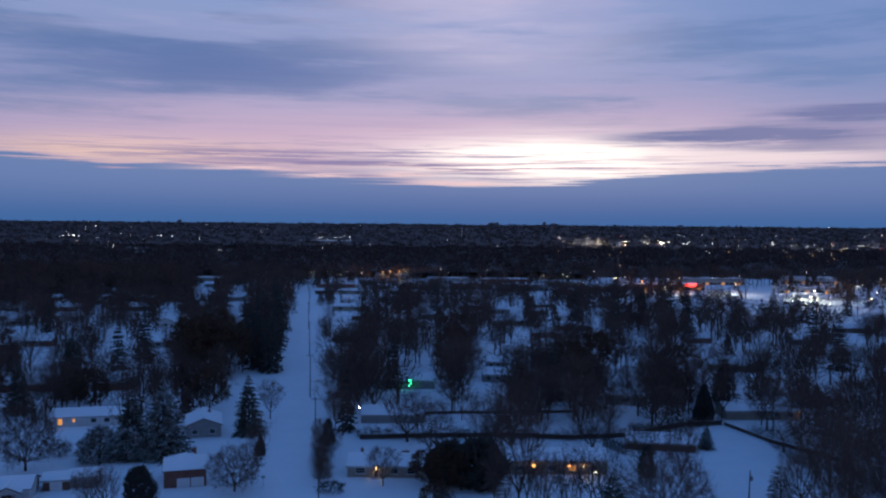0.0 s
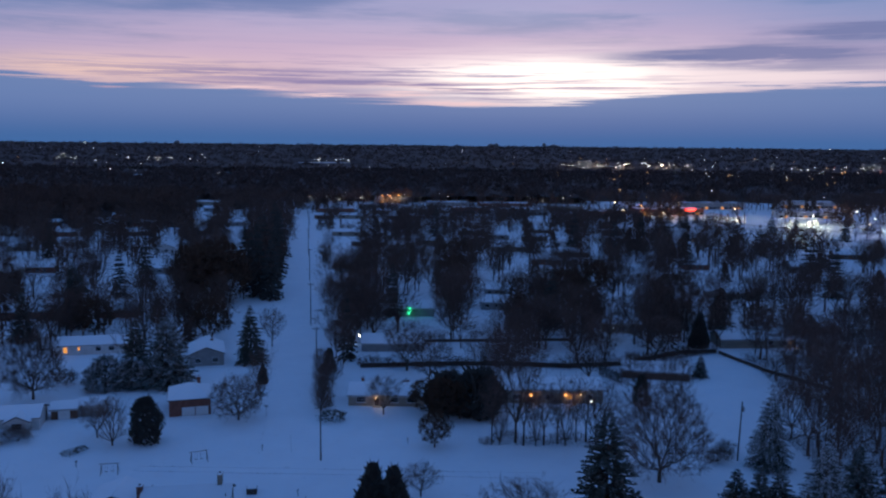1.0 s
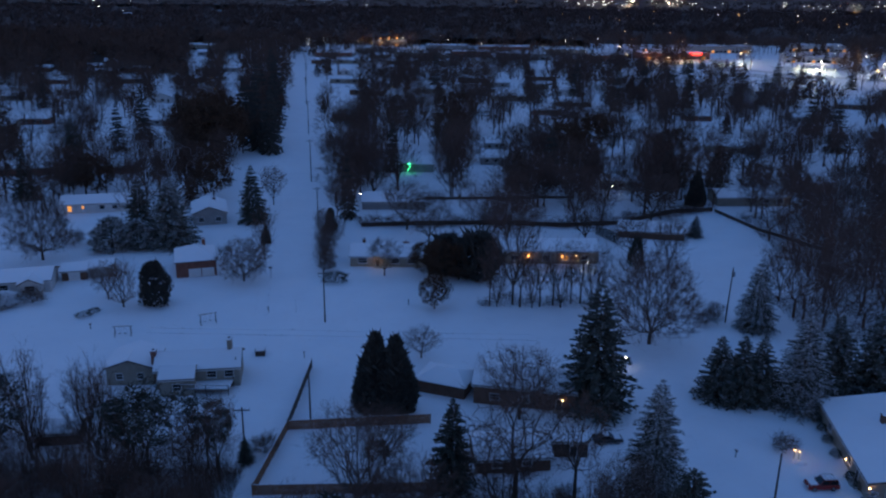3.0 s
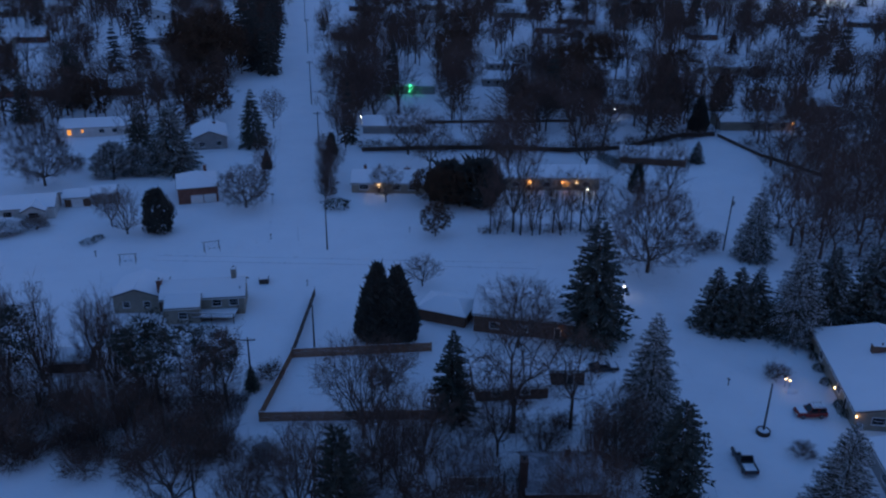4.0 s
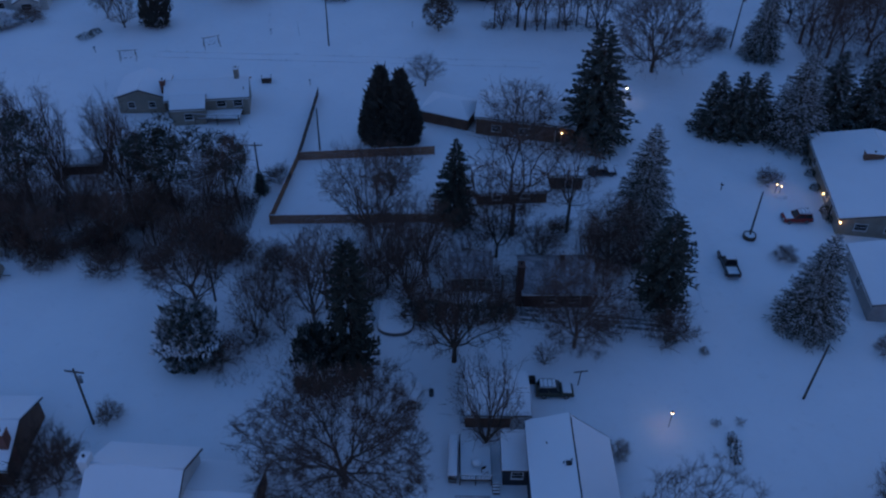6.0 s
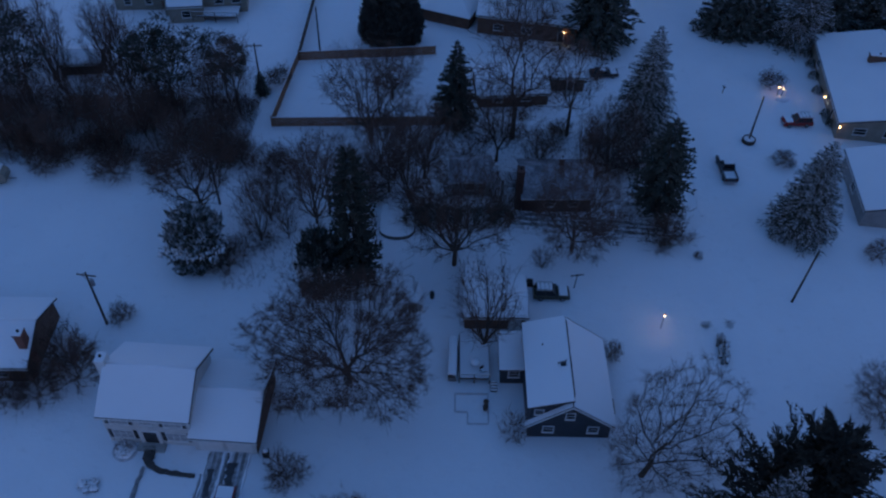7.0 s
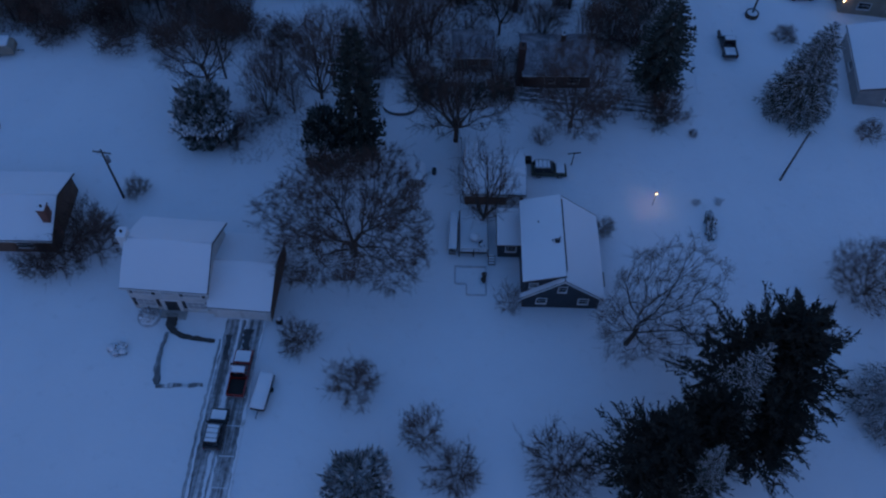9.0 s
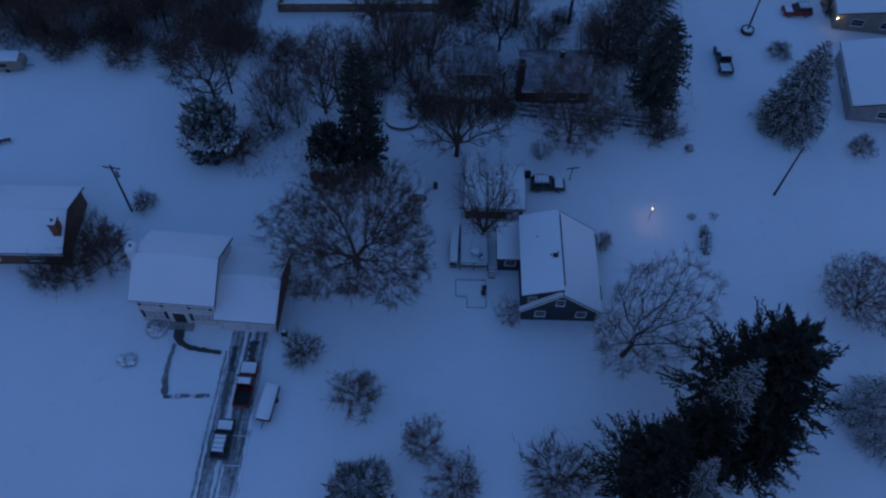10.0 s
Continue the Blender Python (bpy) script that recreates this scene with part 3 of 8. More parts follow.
def template(kind):
    """The meshes of a kind of plant: (parts, height, spread); parts are (name, mesh)."""
    if kind in KINDS:
        return KINDS[kind]
    word, k = kind.split("/")
    k = int(k)
    seed = 11 + 7 * k + sum(map(ord, word))
    if word in ("bare", "young", "pole", "grove", "spread", "shrub", "thicket", "maple", "birch", "oak", "scots"):
        h, s, args = {
            "bare": (16.0, 6.0, dict(n=380, belly=0.70, base=0.26, fork=0.16, trunk=0.25, draw=0.7, fan=24, blade=0.021, twig=1.5, tip=0.018)),
            "young": (13.0, 3.6, dict(n=170, belly=0.7, base=0.14, fork=0.06, trunk=0.19, draw=0.9, fan=12, tip=0.021, blade=0.021, twig=1.4)),
            "pole": (13.0, 2.6, dict(n=130, belly=0.6, base=0.32, fork=0.30, trunk=0.15, draw=0.7, fan=16, twig=1.3, blade=0.021, tip=0.014)),
            "grove": (18.0, 5.5, dict(n=88, belly=0.6, base=0.22, fork=0.2, trunk=0.26, draw=0.55, fan=12, twig=2.2, blade=0.05, tip=0.024)),
            "spread": (12.0, 10.0, dict(n=1500, belly=0.40, base=0.24, fork=0.16, trunk=0.45, draw=0.62, shell=0.36, fan=48, twig=0.95, blade=0.019, tip=0.013, sway=0.14)),
            "shrub": (3.2, 2.3, dict(n=150, belly=0.5, base=0.08, fork=0.02, trunk=0.07, draw=0.85, fan=20, twig=0.65, blade=0.016, tip=0.008)),
            "maple": (14.0, 7.5, dict(n=900, belly=0.45, base=0.12, fork=0.12, trunk=0.3, draw=0.6, fan=36, twig=1.2, blade=0.019, tip=0.0135)),
            "thicket": (3.2, 2.3, dict(n=44, belly=0.55, base=0.08, fork=0.02, trunk=0.05, draw=0.85, fan=12, twig=0.85, blade=0.02, tip=0.009)),
            "birch": (13.0, 6.5, dict(n=680, belly=0.6, base=0.18, fork=0.14, trunk=0.30, draw=0.5, lean=0.7, fan=36, twig=1.1, blade=0.014, tip=0.0150)),
            "scots": (13.0, 3.6, dict(n=60, belly=0.7, base=0.42, fork=0.36, trunk=0.17, draw=0.6, fan=8, twig=0.8, blade=0.02, tip=0.02)),
            "oak": (14.0, 6.5, dict(n=260, belly=0.5, base=0.2, fork=0.18, trunk=0.3, draw=0.5, fan=8)),
        }[word]
        thick, thin, (bv, bf) = bare_tree(seed, h, s, **args)
        parts = [("trunk", raw_mesh("trunk", *tubes(thick, 5), BARK, True))]
        tv, tf = tubes(thin, 3)
        parts.append(("crown", raw_mesh("crown", np.concatenate([tv, bv]), np.concatenate([tf[:, (0, 1, 2)], tf[:, (0, 2, 3)], bf + len(tv)]), WOODS if word == "grove" else TWIG)))
        if word == "scots":
            rng = np.random.default_rng(seed)
            ends = np.array([q[3:6] for q in thin])
            tufts = ends[rng.integers(0, len(ends), 46)]
            at = tufts[rng.integers(0, 46, 2600)] + rng.normal(0, 1, (2600, 3)) * (0.55, 0.55, 0.32)
            parts.append(("needles", raw_mesh("needles", *flat_blades(rng, at, rng.normal(0, 0.3, at.shape) + (0, 0, 0.12), rng.uniform(0.05, 0.13, len(at))), NEEDLE_TUFT)))
        if word == "oak":
            rng = np.random.default_rng(seed)
            ends = np.array([q[3:6] for q in thin])
            ends = ends[rng.integers(0, len(ends), 6500)]
            at = ends + rng.normal(0, 0.36, ends.shape)
            parts.append(("leaves", raw_mesh("leaves", *flat_blades(rng, at, rng.normal(0, 0.24, at.shape), rng.uniform(0.10, 0.2, len(at))), OAK_LEAF)))
    else:
        dark, snowy = NEEDLE_DARK, NEEDLE_SNOWY
        if word == "spruce":
            h, s, mat = 18.0, 5.0, NEEDLE
            c = conifer(seed, h, s, 27, 12, 5, 0.20, width=0.25, power=0.72)
        elif word == "snowspruce":
            h, s, mat = 18.0, 5.0, NEEDLE
            c = conifer(seed, h, s, 28, 17, 8, 0.40, width=0.095, power=0.72)
        elif word == "farspruce":
            h, s, mat = 18.0, 4.5, NEEDLE_DARK
            c = conifer(seed, h, s, 18, 9, 3, 0.25, width=0.4, power=0.75)
        elif word == "pine":
            h, s, mat = 16.0, 5.0, NEEDLE
            c = conifer(seed, h, s, 26, 12, 5, 0.05, low=0.10, power=0.46, width=0.22, skirt=0.6)
        elif word == "whitepine":
            h, s, mat = 22.0, 8.5, PINE_NEEDLE
            c = big_pine(seed, h, s)
        elif word == "juniper":
            h, s, mat = 12.0, 3.4, NEEDLE
            c = dense_bush(seed, h, s, 2600, lambda z: (1 - z) ** 0.55 * (0.75 + 0.25 * np.minimum(1, z * 6)), 0.9, 0.17, 0.6)
        elif word == "arborvitae":
            h, s, mat = 14.0, 3.7, NEEDLE_DARK
            c = dense_bush(seed, h, s, 6500, lambda z: (1 - z ** 1.6) ** 0.95 * (0.8 + 0.2 * np.minimum(1, z * 6)), 0.5, 0.14, 1.0, core=0.75, lumps=0.35)
        elif word == "egg":
            h, s, mat = 10.0, 3.4, NEEDLE_DARK
            c = dense_bush(seed, h, s, 3600, lambda z: np.sqrt(np.maximum(0, 1 - np.where(z > 0.36, (z - 0.36) / 0.64, (0.36 - z) / 0.62) ** 2.2)), 0.5, 0.11, 0.9, core=0.75)
        elif word == "yew":
            h, s, mat = 9.0, 5.0, NEEDLE_DARK
            c = dense_bush(seed, h, s, 4200, lambda z: np.sqrt(np.maximum(0, 1 - (1.7 * z - 0.7) ** 2)), 0.9, 0.15, 0.6, core=0.75)
        elif word == "snowbush":
            h, s, mat = 5.0, 3.6, snowy
            c = dense_bush(seed, h, s, 2600, lambda z: np.sqrt(np.maximum(0, 1 - (1.6 * z - 0.6) ** 2)), 0.75, 0.2, 0.5)
        elif word == "hedge":
            h, s, mat = 1.3, 1.6, NEEDLE
            c = dense_bush(seed, h, s, 700, lambda z: np.sqrt(np.maximum(0, 1 - (1.5 * z - 0.5) ** 2)), 0.3, 0.06, 0.5)
        parts = [("crown", raw_mesh("crown", *(c if word == "whitepine" else spikes(*c, False)), mat))]
        if word in ("snowbush", "snowspruce"):
            r = np.random.default_rng(seed)
            at, way, wide = np.array(c[0]), np.array(c[1]), np.array(c[2])
            lie = np.nonzero(r.random(len(at)) < (0.5 if word == "snowbush" else 0.42))[0]
            lie = lie[at[lie, 2] > h * (0.3 if word == "snowbush" else 0.03)]
            lift = np.array([1.10, 1.10, 1.08]) if word == "snowbush" else np.array([1.0, 1.0, 1.0])
            parts.append(("snow", raw_mesh("snow", *spikes(at[lie] * lift + np.array([0, 0, 0.07]), way[lie] * (0.7 if word == "snowbush" else 1.0), wide[lie] * (0.9 if word == "snowbush" else 0.5), word == "snowbush"), ROOF_SNOW)))
        if word not in ("hedge", "snowbush"):
            top = 0.9 * h
            stem = [(0, 0, -0.3, 0.05, 0, top * 0.5, 0.02 * h * 0.8, 0.011 * h), (0.05, 0, top * 0.5, 0, 0, top, 0.011 * h, 0.02)]
            parts.append(("trunk", raw_mesh("trunk", *tubes(stem, 7), BARK, True)))
        else:
            stem = [(0, 0, -0.2, 0.2, 0.1, h * 0.6, 0.06, 0.03), (0, 0, -0.2, -0.2, 0.15, h * 0.6, 0.05, 0.03), (0, 0, -0.2, 0.05, -0.25, h * 0.55, 0.05, 0.03)]
            parts.append(("stem", raw_mesh("stem", *tubes(stem, 5), BARK, True)))
    KINDS[kind] = (parts, h, s)
    return KINDS[kind]


def big_pine(seed, h, s):
    """A broad white pine: long limbs with many finger-like plumes of upturned needles, ragged against the snow."""
    rng = np.random.default_rng(seed)
    at, way, wid = [], [], []
    for i in range(13):
        z = 0.24 + 0.73 * i / 12
        reach = s * (1.0 - 0.80 * max(0, (z - 0.40) / 0.6) ** 1.2)
        n = 9 if z < 0.85 else 6
        for j in range(n):
            a = 2 * math.pi * (j + rng.uniform(-0.3, 0.3)) / n + i * 1.3
            L = reach * rng.uniform(0.60, 1.20)
            out = np.array([math.cos(a), math.sin(a), 0.04 + 0.32 * z])
            side = np.array([-math.sin(a), math.cos(a), 0])
            for k in range(22):
                at.append(np.array([0, 0, z * h]) + out * L * 0.032 * k + rng.normal(0, 0.10, 3) * L * (0.2 + 0.03 * k))
                way.append((out * 0.7 + rng.normal(0, 0.6, 3)) * (0.35 + 0.07 * L))
                wid.append(0.34 * rng.uniform(0.6, 1.2))
            for k in range(15):
                t = 0.25 + 0.75 * (k + 1) / 15
                sgn = -1 if k % 2 else 1
                root = np.array([0, 0, z * h]) + out * L * (t - 0.12)
                d = out * rng.uniform(0.7, 1.0) + side * sgn * rng.uniform(0.35, 0.8) * (1.15 - 0.85 * t) + np.array([0, 0, rng.uniform(0.0, 0.35)])
                F = (0.16 * L + 0.45) * rng.uniform(0.7, 1.15)
                tuft = np.linspace(0.1, 1.0, 15)
                base = root + d * F * tuft[:, None] + rng.normal(0, 0.035, (15, 3))
                w = (d * 0.8 + rng.normal(0, 0.5, (15, 3))) * rng.uniform(0.25, 0.48, (15, 1))
                at.extend(base)
                way.extend(w)
                wid.extend(rng.uniform(0.06, 0.14, 15))
    return flat_blades(rng, np.array(at), np.array(way), np.array(wid))


PLANT_NAMES = {"bare": "tree", "pole": "tree", "young": "tree", "grove": "tree", "spread": "tree", "birch": "tree", "maple": "tree", "oak": "oak_tree", "scots": "pine_tree", "shrub": "shrub", "thicket": "shrub", "spruce": "spruce",
               "snowspruce": "spruce", "farspruce": "spruce", "pine": "pine_tree", "whitepine": "pine_tree", "juniper": "juniper", "arborvitae": "arborvitae", "egg": "arborvitae",
               "yew": "yew", "snowbush": "evergreen_shrub", "hedge": "shrub"}
PLANT_WORDS = {"pole": ("slim straight leafless tree with a high crown", "tree"), "bare": ("leafless broad tree standing in snow", "tree"), "young": ("slender leafless tree with upright limbs in snow", "tree"),
               "grove": ("leafless grey-brown tree among the houses", "tree"), "spread": ("huge leafless tree with wide spreading crown", "tree"),
               "maple": ("leafless maple with dense rounded twiggy crown", "tree"),
               "birch": ("leaning leafless tree with fine pale twigs", "tree"), "oak": ("oak tree still holding its brown leaves", "tree"),
               "scots": ("tall bare-stemmed pine with snow-dusted tufts", "conifer"),
               "thicket": ("thin leafless brush poking through snow", "shrub"),
               "shrub": ("leafless twiggy shrub in the snow", "shrub"), "spruce": ("dark spruce lightly dusted with snow", "conifer"),
               "snowspruce": ("tall spruce with snow-laden drooping boughs", "conifer"), "farspruce": ("dark spruce among the far houses", "conifer"),
               "pine": ("dark dense pine beside the snowy lane", "conifer"), "whitepine": ("very dark broad pine with upturned tufts", "conifer"),
               "juniper": ("dense upright juniper dusted with snow", "conifer"), "arborvitae": ("tall dense dark arborvitae in the snow", "conifer"),
               "egg": ("dark egg-shaped arborvitae beside the drive", "conifer"),
               "yew": ("dark rounded evergreen mass in the yard", "conifer"), "snowbush": ("rounded evergreen shrub heavy with snow", "shrub"),
               "hedge": ("low dark evergreen shrub beside the house", "shrub")}
FIRST = {}


def plant(kind, x, y, h, s, turn=None, label="", group=""):
    """Plants one tree of a kind such as "spruce/1" at its height and spread."""
    parts, h0, s0 = template(kind)
    word = kind.split("/")[0]
    turn = (x * 37.7 + y * 91.3) % 360 if turn is None else turn
    m = pose(x, y, ground_height(x, y), 0, 0, turn) @ Matrix.Diagonal((s / s0, s / s0, h / h0, 1))
    if kind not in FIRST:
        ob = new(PLANT_NAMES[word])
        for name, me in parts:
            part(name, me, None, ob)
        FIRST[kind] = ob
    else:
        ob = copy_thing(FIRST[kind], pose(0, 0, 0))
    ob.matrix_basis = m
    words, category = PLANT_WORDS[word]
    return tagged(ob, label or words, category, group)


def joined_trees(name, rows, label):
    """Trees past counting, joined into one mesh: rows of (kind, x, y, height, spread)."""
    verts, faces, total = [], [], 0
    for kind, x, y, h, s in rows:
        parts, h0, s0 = template(kind)
        m = pose(x, y, ground_height(x, y), 0, 0, (x * 37.7 + y * 91.3) % 360) @ Matrix.Diagonal((s / s0, s / s0, h / h0, 1))
        for _, me in parts:
            v = np.empty(len(me.vertices) * 3, np.float32)
            me.vertices.foreach_get("co", v)
            v = np.concatenate([v.reshape(-1, 3), np.ones((len(v) // 3, 1))], 1) @ np.array(m).T
            me.calc_loop_triangles()
            f = np.empty(len(me.loop_triangles) * 3, np.int32)
            me.loop_triangles.foreach_get("vertices", f)
            verts.append(v[:, :3])
            faces.append(f.reshape(-1, 3) + total)
            total += len(v)
    tagged(new(name, raw_mesh(name, np.concatenate(verts), np.concatenate(faces), TWIG)), label, "woods", kind="stuff")

# ---- ground: one snow sheet from the yards to the horizon ----
def ground_height(x, y):
    """Level among the houses; the land rises a little towards the skyline."""
    far = max(0.0, (y - 1500.0) / 3400.0)
    return 20.0 * far ** 1.5


def build_ground():
    xs = np.unique(np.concatenate([np.linspace(-3600, -400, 26), np.linspace(-400, -120, 29), np.linspace(-120, 140, 105), np.linspace(140, 480, 35), np.linspace(480, 3600, 26)]))
    ys = np.unique(np.concatenate([np.linspace(-400, -20, 12), np.linspace(-20, 220, 97), np.linspace(220, 700, 61), np.linspace(700, 4960, 60)]))
    verts, nx = [], len(xs)
    for y in ys:
        for x in xs:
            near = 1.0 if -20 < y < 260 and abs(x) < 150 else 0.3
            z = ground_height(x, y) + near * (0.16 * noise.noise((x * 0.12, y * 0.12, 0)) + 0.06 * noise.noise((x * 0.45, y * 0.45, 5)))
            verts.append((x, y, z - 0.06))
    faces = [(j * nx + i, j * nx + i + 1, (j + 1) * nx + i + 1, (j + 1) * nx + i) for j in range(len(ys) - 1) for i in range(nx - 1)]
    ob = new("ground", raw_mesh("ground", verts, faces, SNOW, True))
    tagged(ob, "wide snow-covered ground of yards, streets and fields", "ground", kind="structure")


build_ground()

# ---- houses ----
def plate(solid, e0, e1, r1, r0, lo, hi):
    """A slab over the sloping four-cornered plane e0 e1 r1 r0, from lo to hi above it."""
    q = [Vector(p) for p in (e0, e1, r1, r0)]
    n = (q[1] - q[0]).cross(q[3] - q[0]).normalized()
    n = n if n.z > 0 else -n
    solid.poly([p + n * lo for p in q] + [p + n * hi for p in q], [(3, 2, 1, 0), (4, 5, 6, 7), (0, 1, 5, 4), (1, 2, 6, 5), (2, 3, 7, 6), (3, 0, 4, 7)])


def roof_plane(parent, e0, e1, r1, r0, deck=SHINGLE, snow=0.16):
    """One slope of a roof: its shingled deck and the snow that lies on it."""
    s = Solid()
    plate(s, e0, e1, r1, r0, -0.12, 0.05)
    roof = part("roof_slope", s, deck, parent)
    if snow:
        inset = 0.05
        e0, e1, r1, r0 = (Vector(p) for p in (e0, e1, r1, r0))
        u = (e1 - e0).normalized() * inset
        w = (r0 - e0).normalized() * inset
        s = Solid()
        plate(s, e0 + u + w, e1 - u + w, r1 - u, r0 + u, 0.055, 0.055 + snow)
        part("roof_snow", s, ROOF_SNOW, roof, "smooth snow lying on the roof", bevel=0.05)


SIDES = {"front": lambda w, d: pose(0, -d / 2, 0), "back": lambda w, d: pose(0, d / 2, 0, 0, 0, 180),
         "left": lambda w, d: pose(-w / 2, 0, 0, 0, 0, -90), "right": lambda w, d: pose(w / 2, 0, 0, 0, 0, 90)}


def moved(solid, m):
    out = Solid()
    out.v, out.f = [tuple(m @ Vector(p)) for p in solid.v], solid.f
    return out


def window(parent, m, u, z, w, h, lit=None, shutters=False, bars=True):
    """A window on a wall whose outer face is m's xz plane: casing, panes, sill, shutters."""
    s = Solid()
    for a, b, c, d in ((-w / 2 - 0.09, -w / 2, -0.09, h + 0.09), (w / 2, w / 2 + 0.09, -0.09, h + 0.09), (-w / 2, w / 2, h, h + 0.09), (-w / 2, w / 2, -0.09, 0)):
        s.box(u + a, -0.07, z + c, u + b, 0.02, z + d)
    if bars:
        s.box(u - w / 2, -0.05, z + h / 2 - 0.025, u + w / 2, 0.0, z + h / 2 + 0.025)
    frame_ = part("window", moved(s, m), TRIM, parent, "white window casing")
    half = [(z, z + h / 2 - 0.03), (z + h / 2 + 0.03, z + h)] if bars else [(z, z + h)]
    for z0, z1 in half:
        part("pane", moved(Solid().box(u - w / 2, -0.03, z0, u + w / 2, -0.012, z1), m), lit or GLASS, frame_)
    part("sill", moved(Solid().box(u - w / 2 - 0.12, -0.14, z - 0.15, u + w / 2 + 0.12, -0.003, z - 0.09), m), TRIM, frame_)
    if lit is BLIND:
        for k in (-1, 1):
            part("glazing_bar", moved(Solid().box(u + k * w / 6 - 0.03, -0.045, z + 0.002, u + k * w / 6 + 0.03, -0.031, z + h - 0.002), m), TRIM, frame_)
    if shutters:
        for k in (-1, 1):
            c = u + k * (w / 2 + 0.32)
            part("shutter", moved(Solid().box(c - 0.2, -0.06, z - 0.08, c + 0.2, -0.004, z + h + 0.08), m), SHUTTER, frame_, "dark louvred shutter")


def door(parent, m, u, w=0.95, h=2.05, material=SHUTTER, z=0.15):
    s = Solid()
    for a, b, c, d in ((-w / 2 - 0.1, -w / 2, 0, h), (w / 2, w / 2 + 0.1, 0, h), (-w / 2 - 0.1, w / 2 + 0.1, h, h + 0.12)):
        s.box(u + a, -0.08, z + c, u + b, 0.01, z + d)
    leaf = part("door", moved(Solid().box(u - w / 2, -0.045, z, u + w / 2, -0.004, z + h), m), material, parent)
    part("door_casing", moved(s, m), TRIM, leaf)
    part("door_handle", moved(Solid().rod((u + w * 0.38, -0.11, z + 1.0), (u + w * 0.38, -0.045, z + 1.0), 0.03), m), METAL, leaf)
    part("doorstep", moved(Solid().box(u - w, -1.1, -0.2, u + w, -0.003, z - 0.01), m), CONCRETE, parent)


def garage_door(parent, m, u, w, h=2.1, material=TRIM):
    leaf = part("garage_door", moved(Solid().box(u - w / 2, -0.03, 0.0, u + w / 2, -0.003, h), m), material, parent, "closed panelled garage door")
    for r in range(4):
        z0 = 0.05 + r * (h - 0.1) / 4
        for c in range(4):
            x0 = u - w / 2 + 0.08 + c * (w - 0.1) / 4
            part("panel", moved(Solid().box(x0, -0.05, z0 + 0.05, x0 + (w - 0.1) / 4 - 0.12, -0.03, z0 + (h - 0.1) / 4 - 0.05), m), material, leaf)


def chimney(parent, x, y, top, w=0.8, d=0.8, material=BRICK, base=0.0, capped=True):
    s = Solid().box(x - w / 2, y - d / 2, base, x + w / 2, y + d / 2, top).box(x - w / 2 - 0.07, y - d / 2 - 0.07, top, x + w / 2 + 0.07, y + d / 2 + 0.07, top + 0.12)
    stack = part("chimney", s, material, parent)
    if capped:
        part("chimney_snow", Solid().box(x - w / 2, y - d / 2, top + 0.125, x + w / 2, y + d / 2, top + 0.26), ROOF_SNOW, stack, bevel=0.04)
    part("flue", Solid().rod((x, y, top + 0.1), (x, y, top + 0.5), 0.16, 0.14, 10), BLACK, stack, "dark clay flue pipe")


def vent_pipe(parent, x, y, z):
    part("vent_pipe", Solid().rod((x, y, z - 0.4), (x, y, z + 0.45), 0.07, 0.07, 8), SHUTTER, parent)


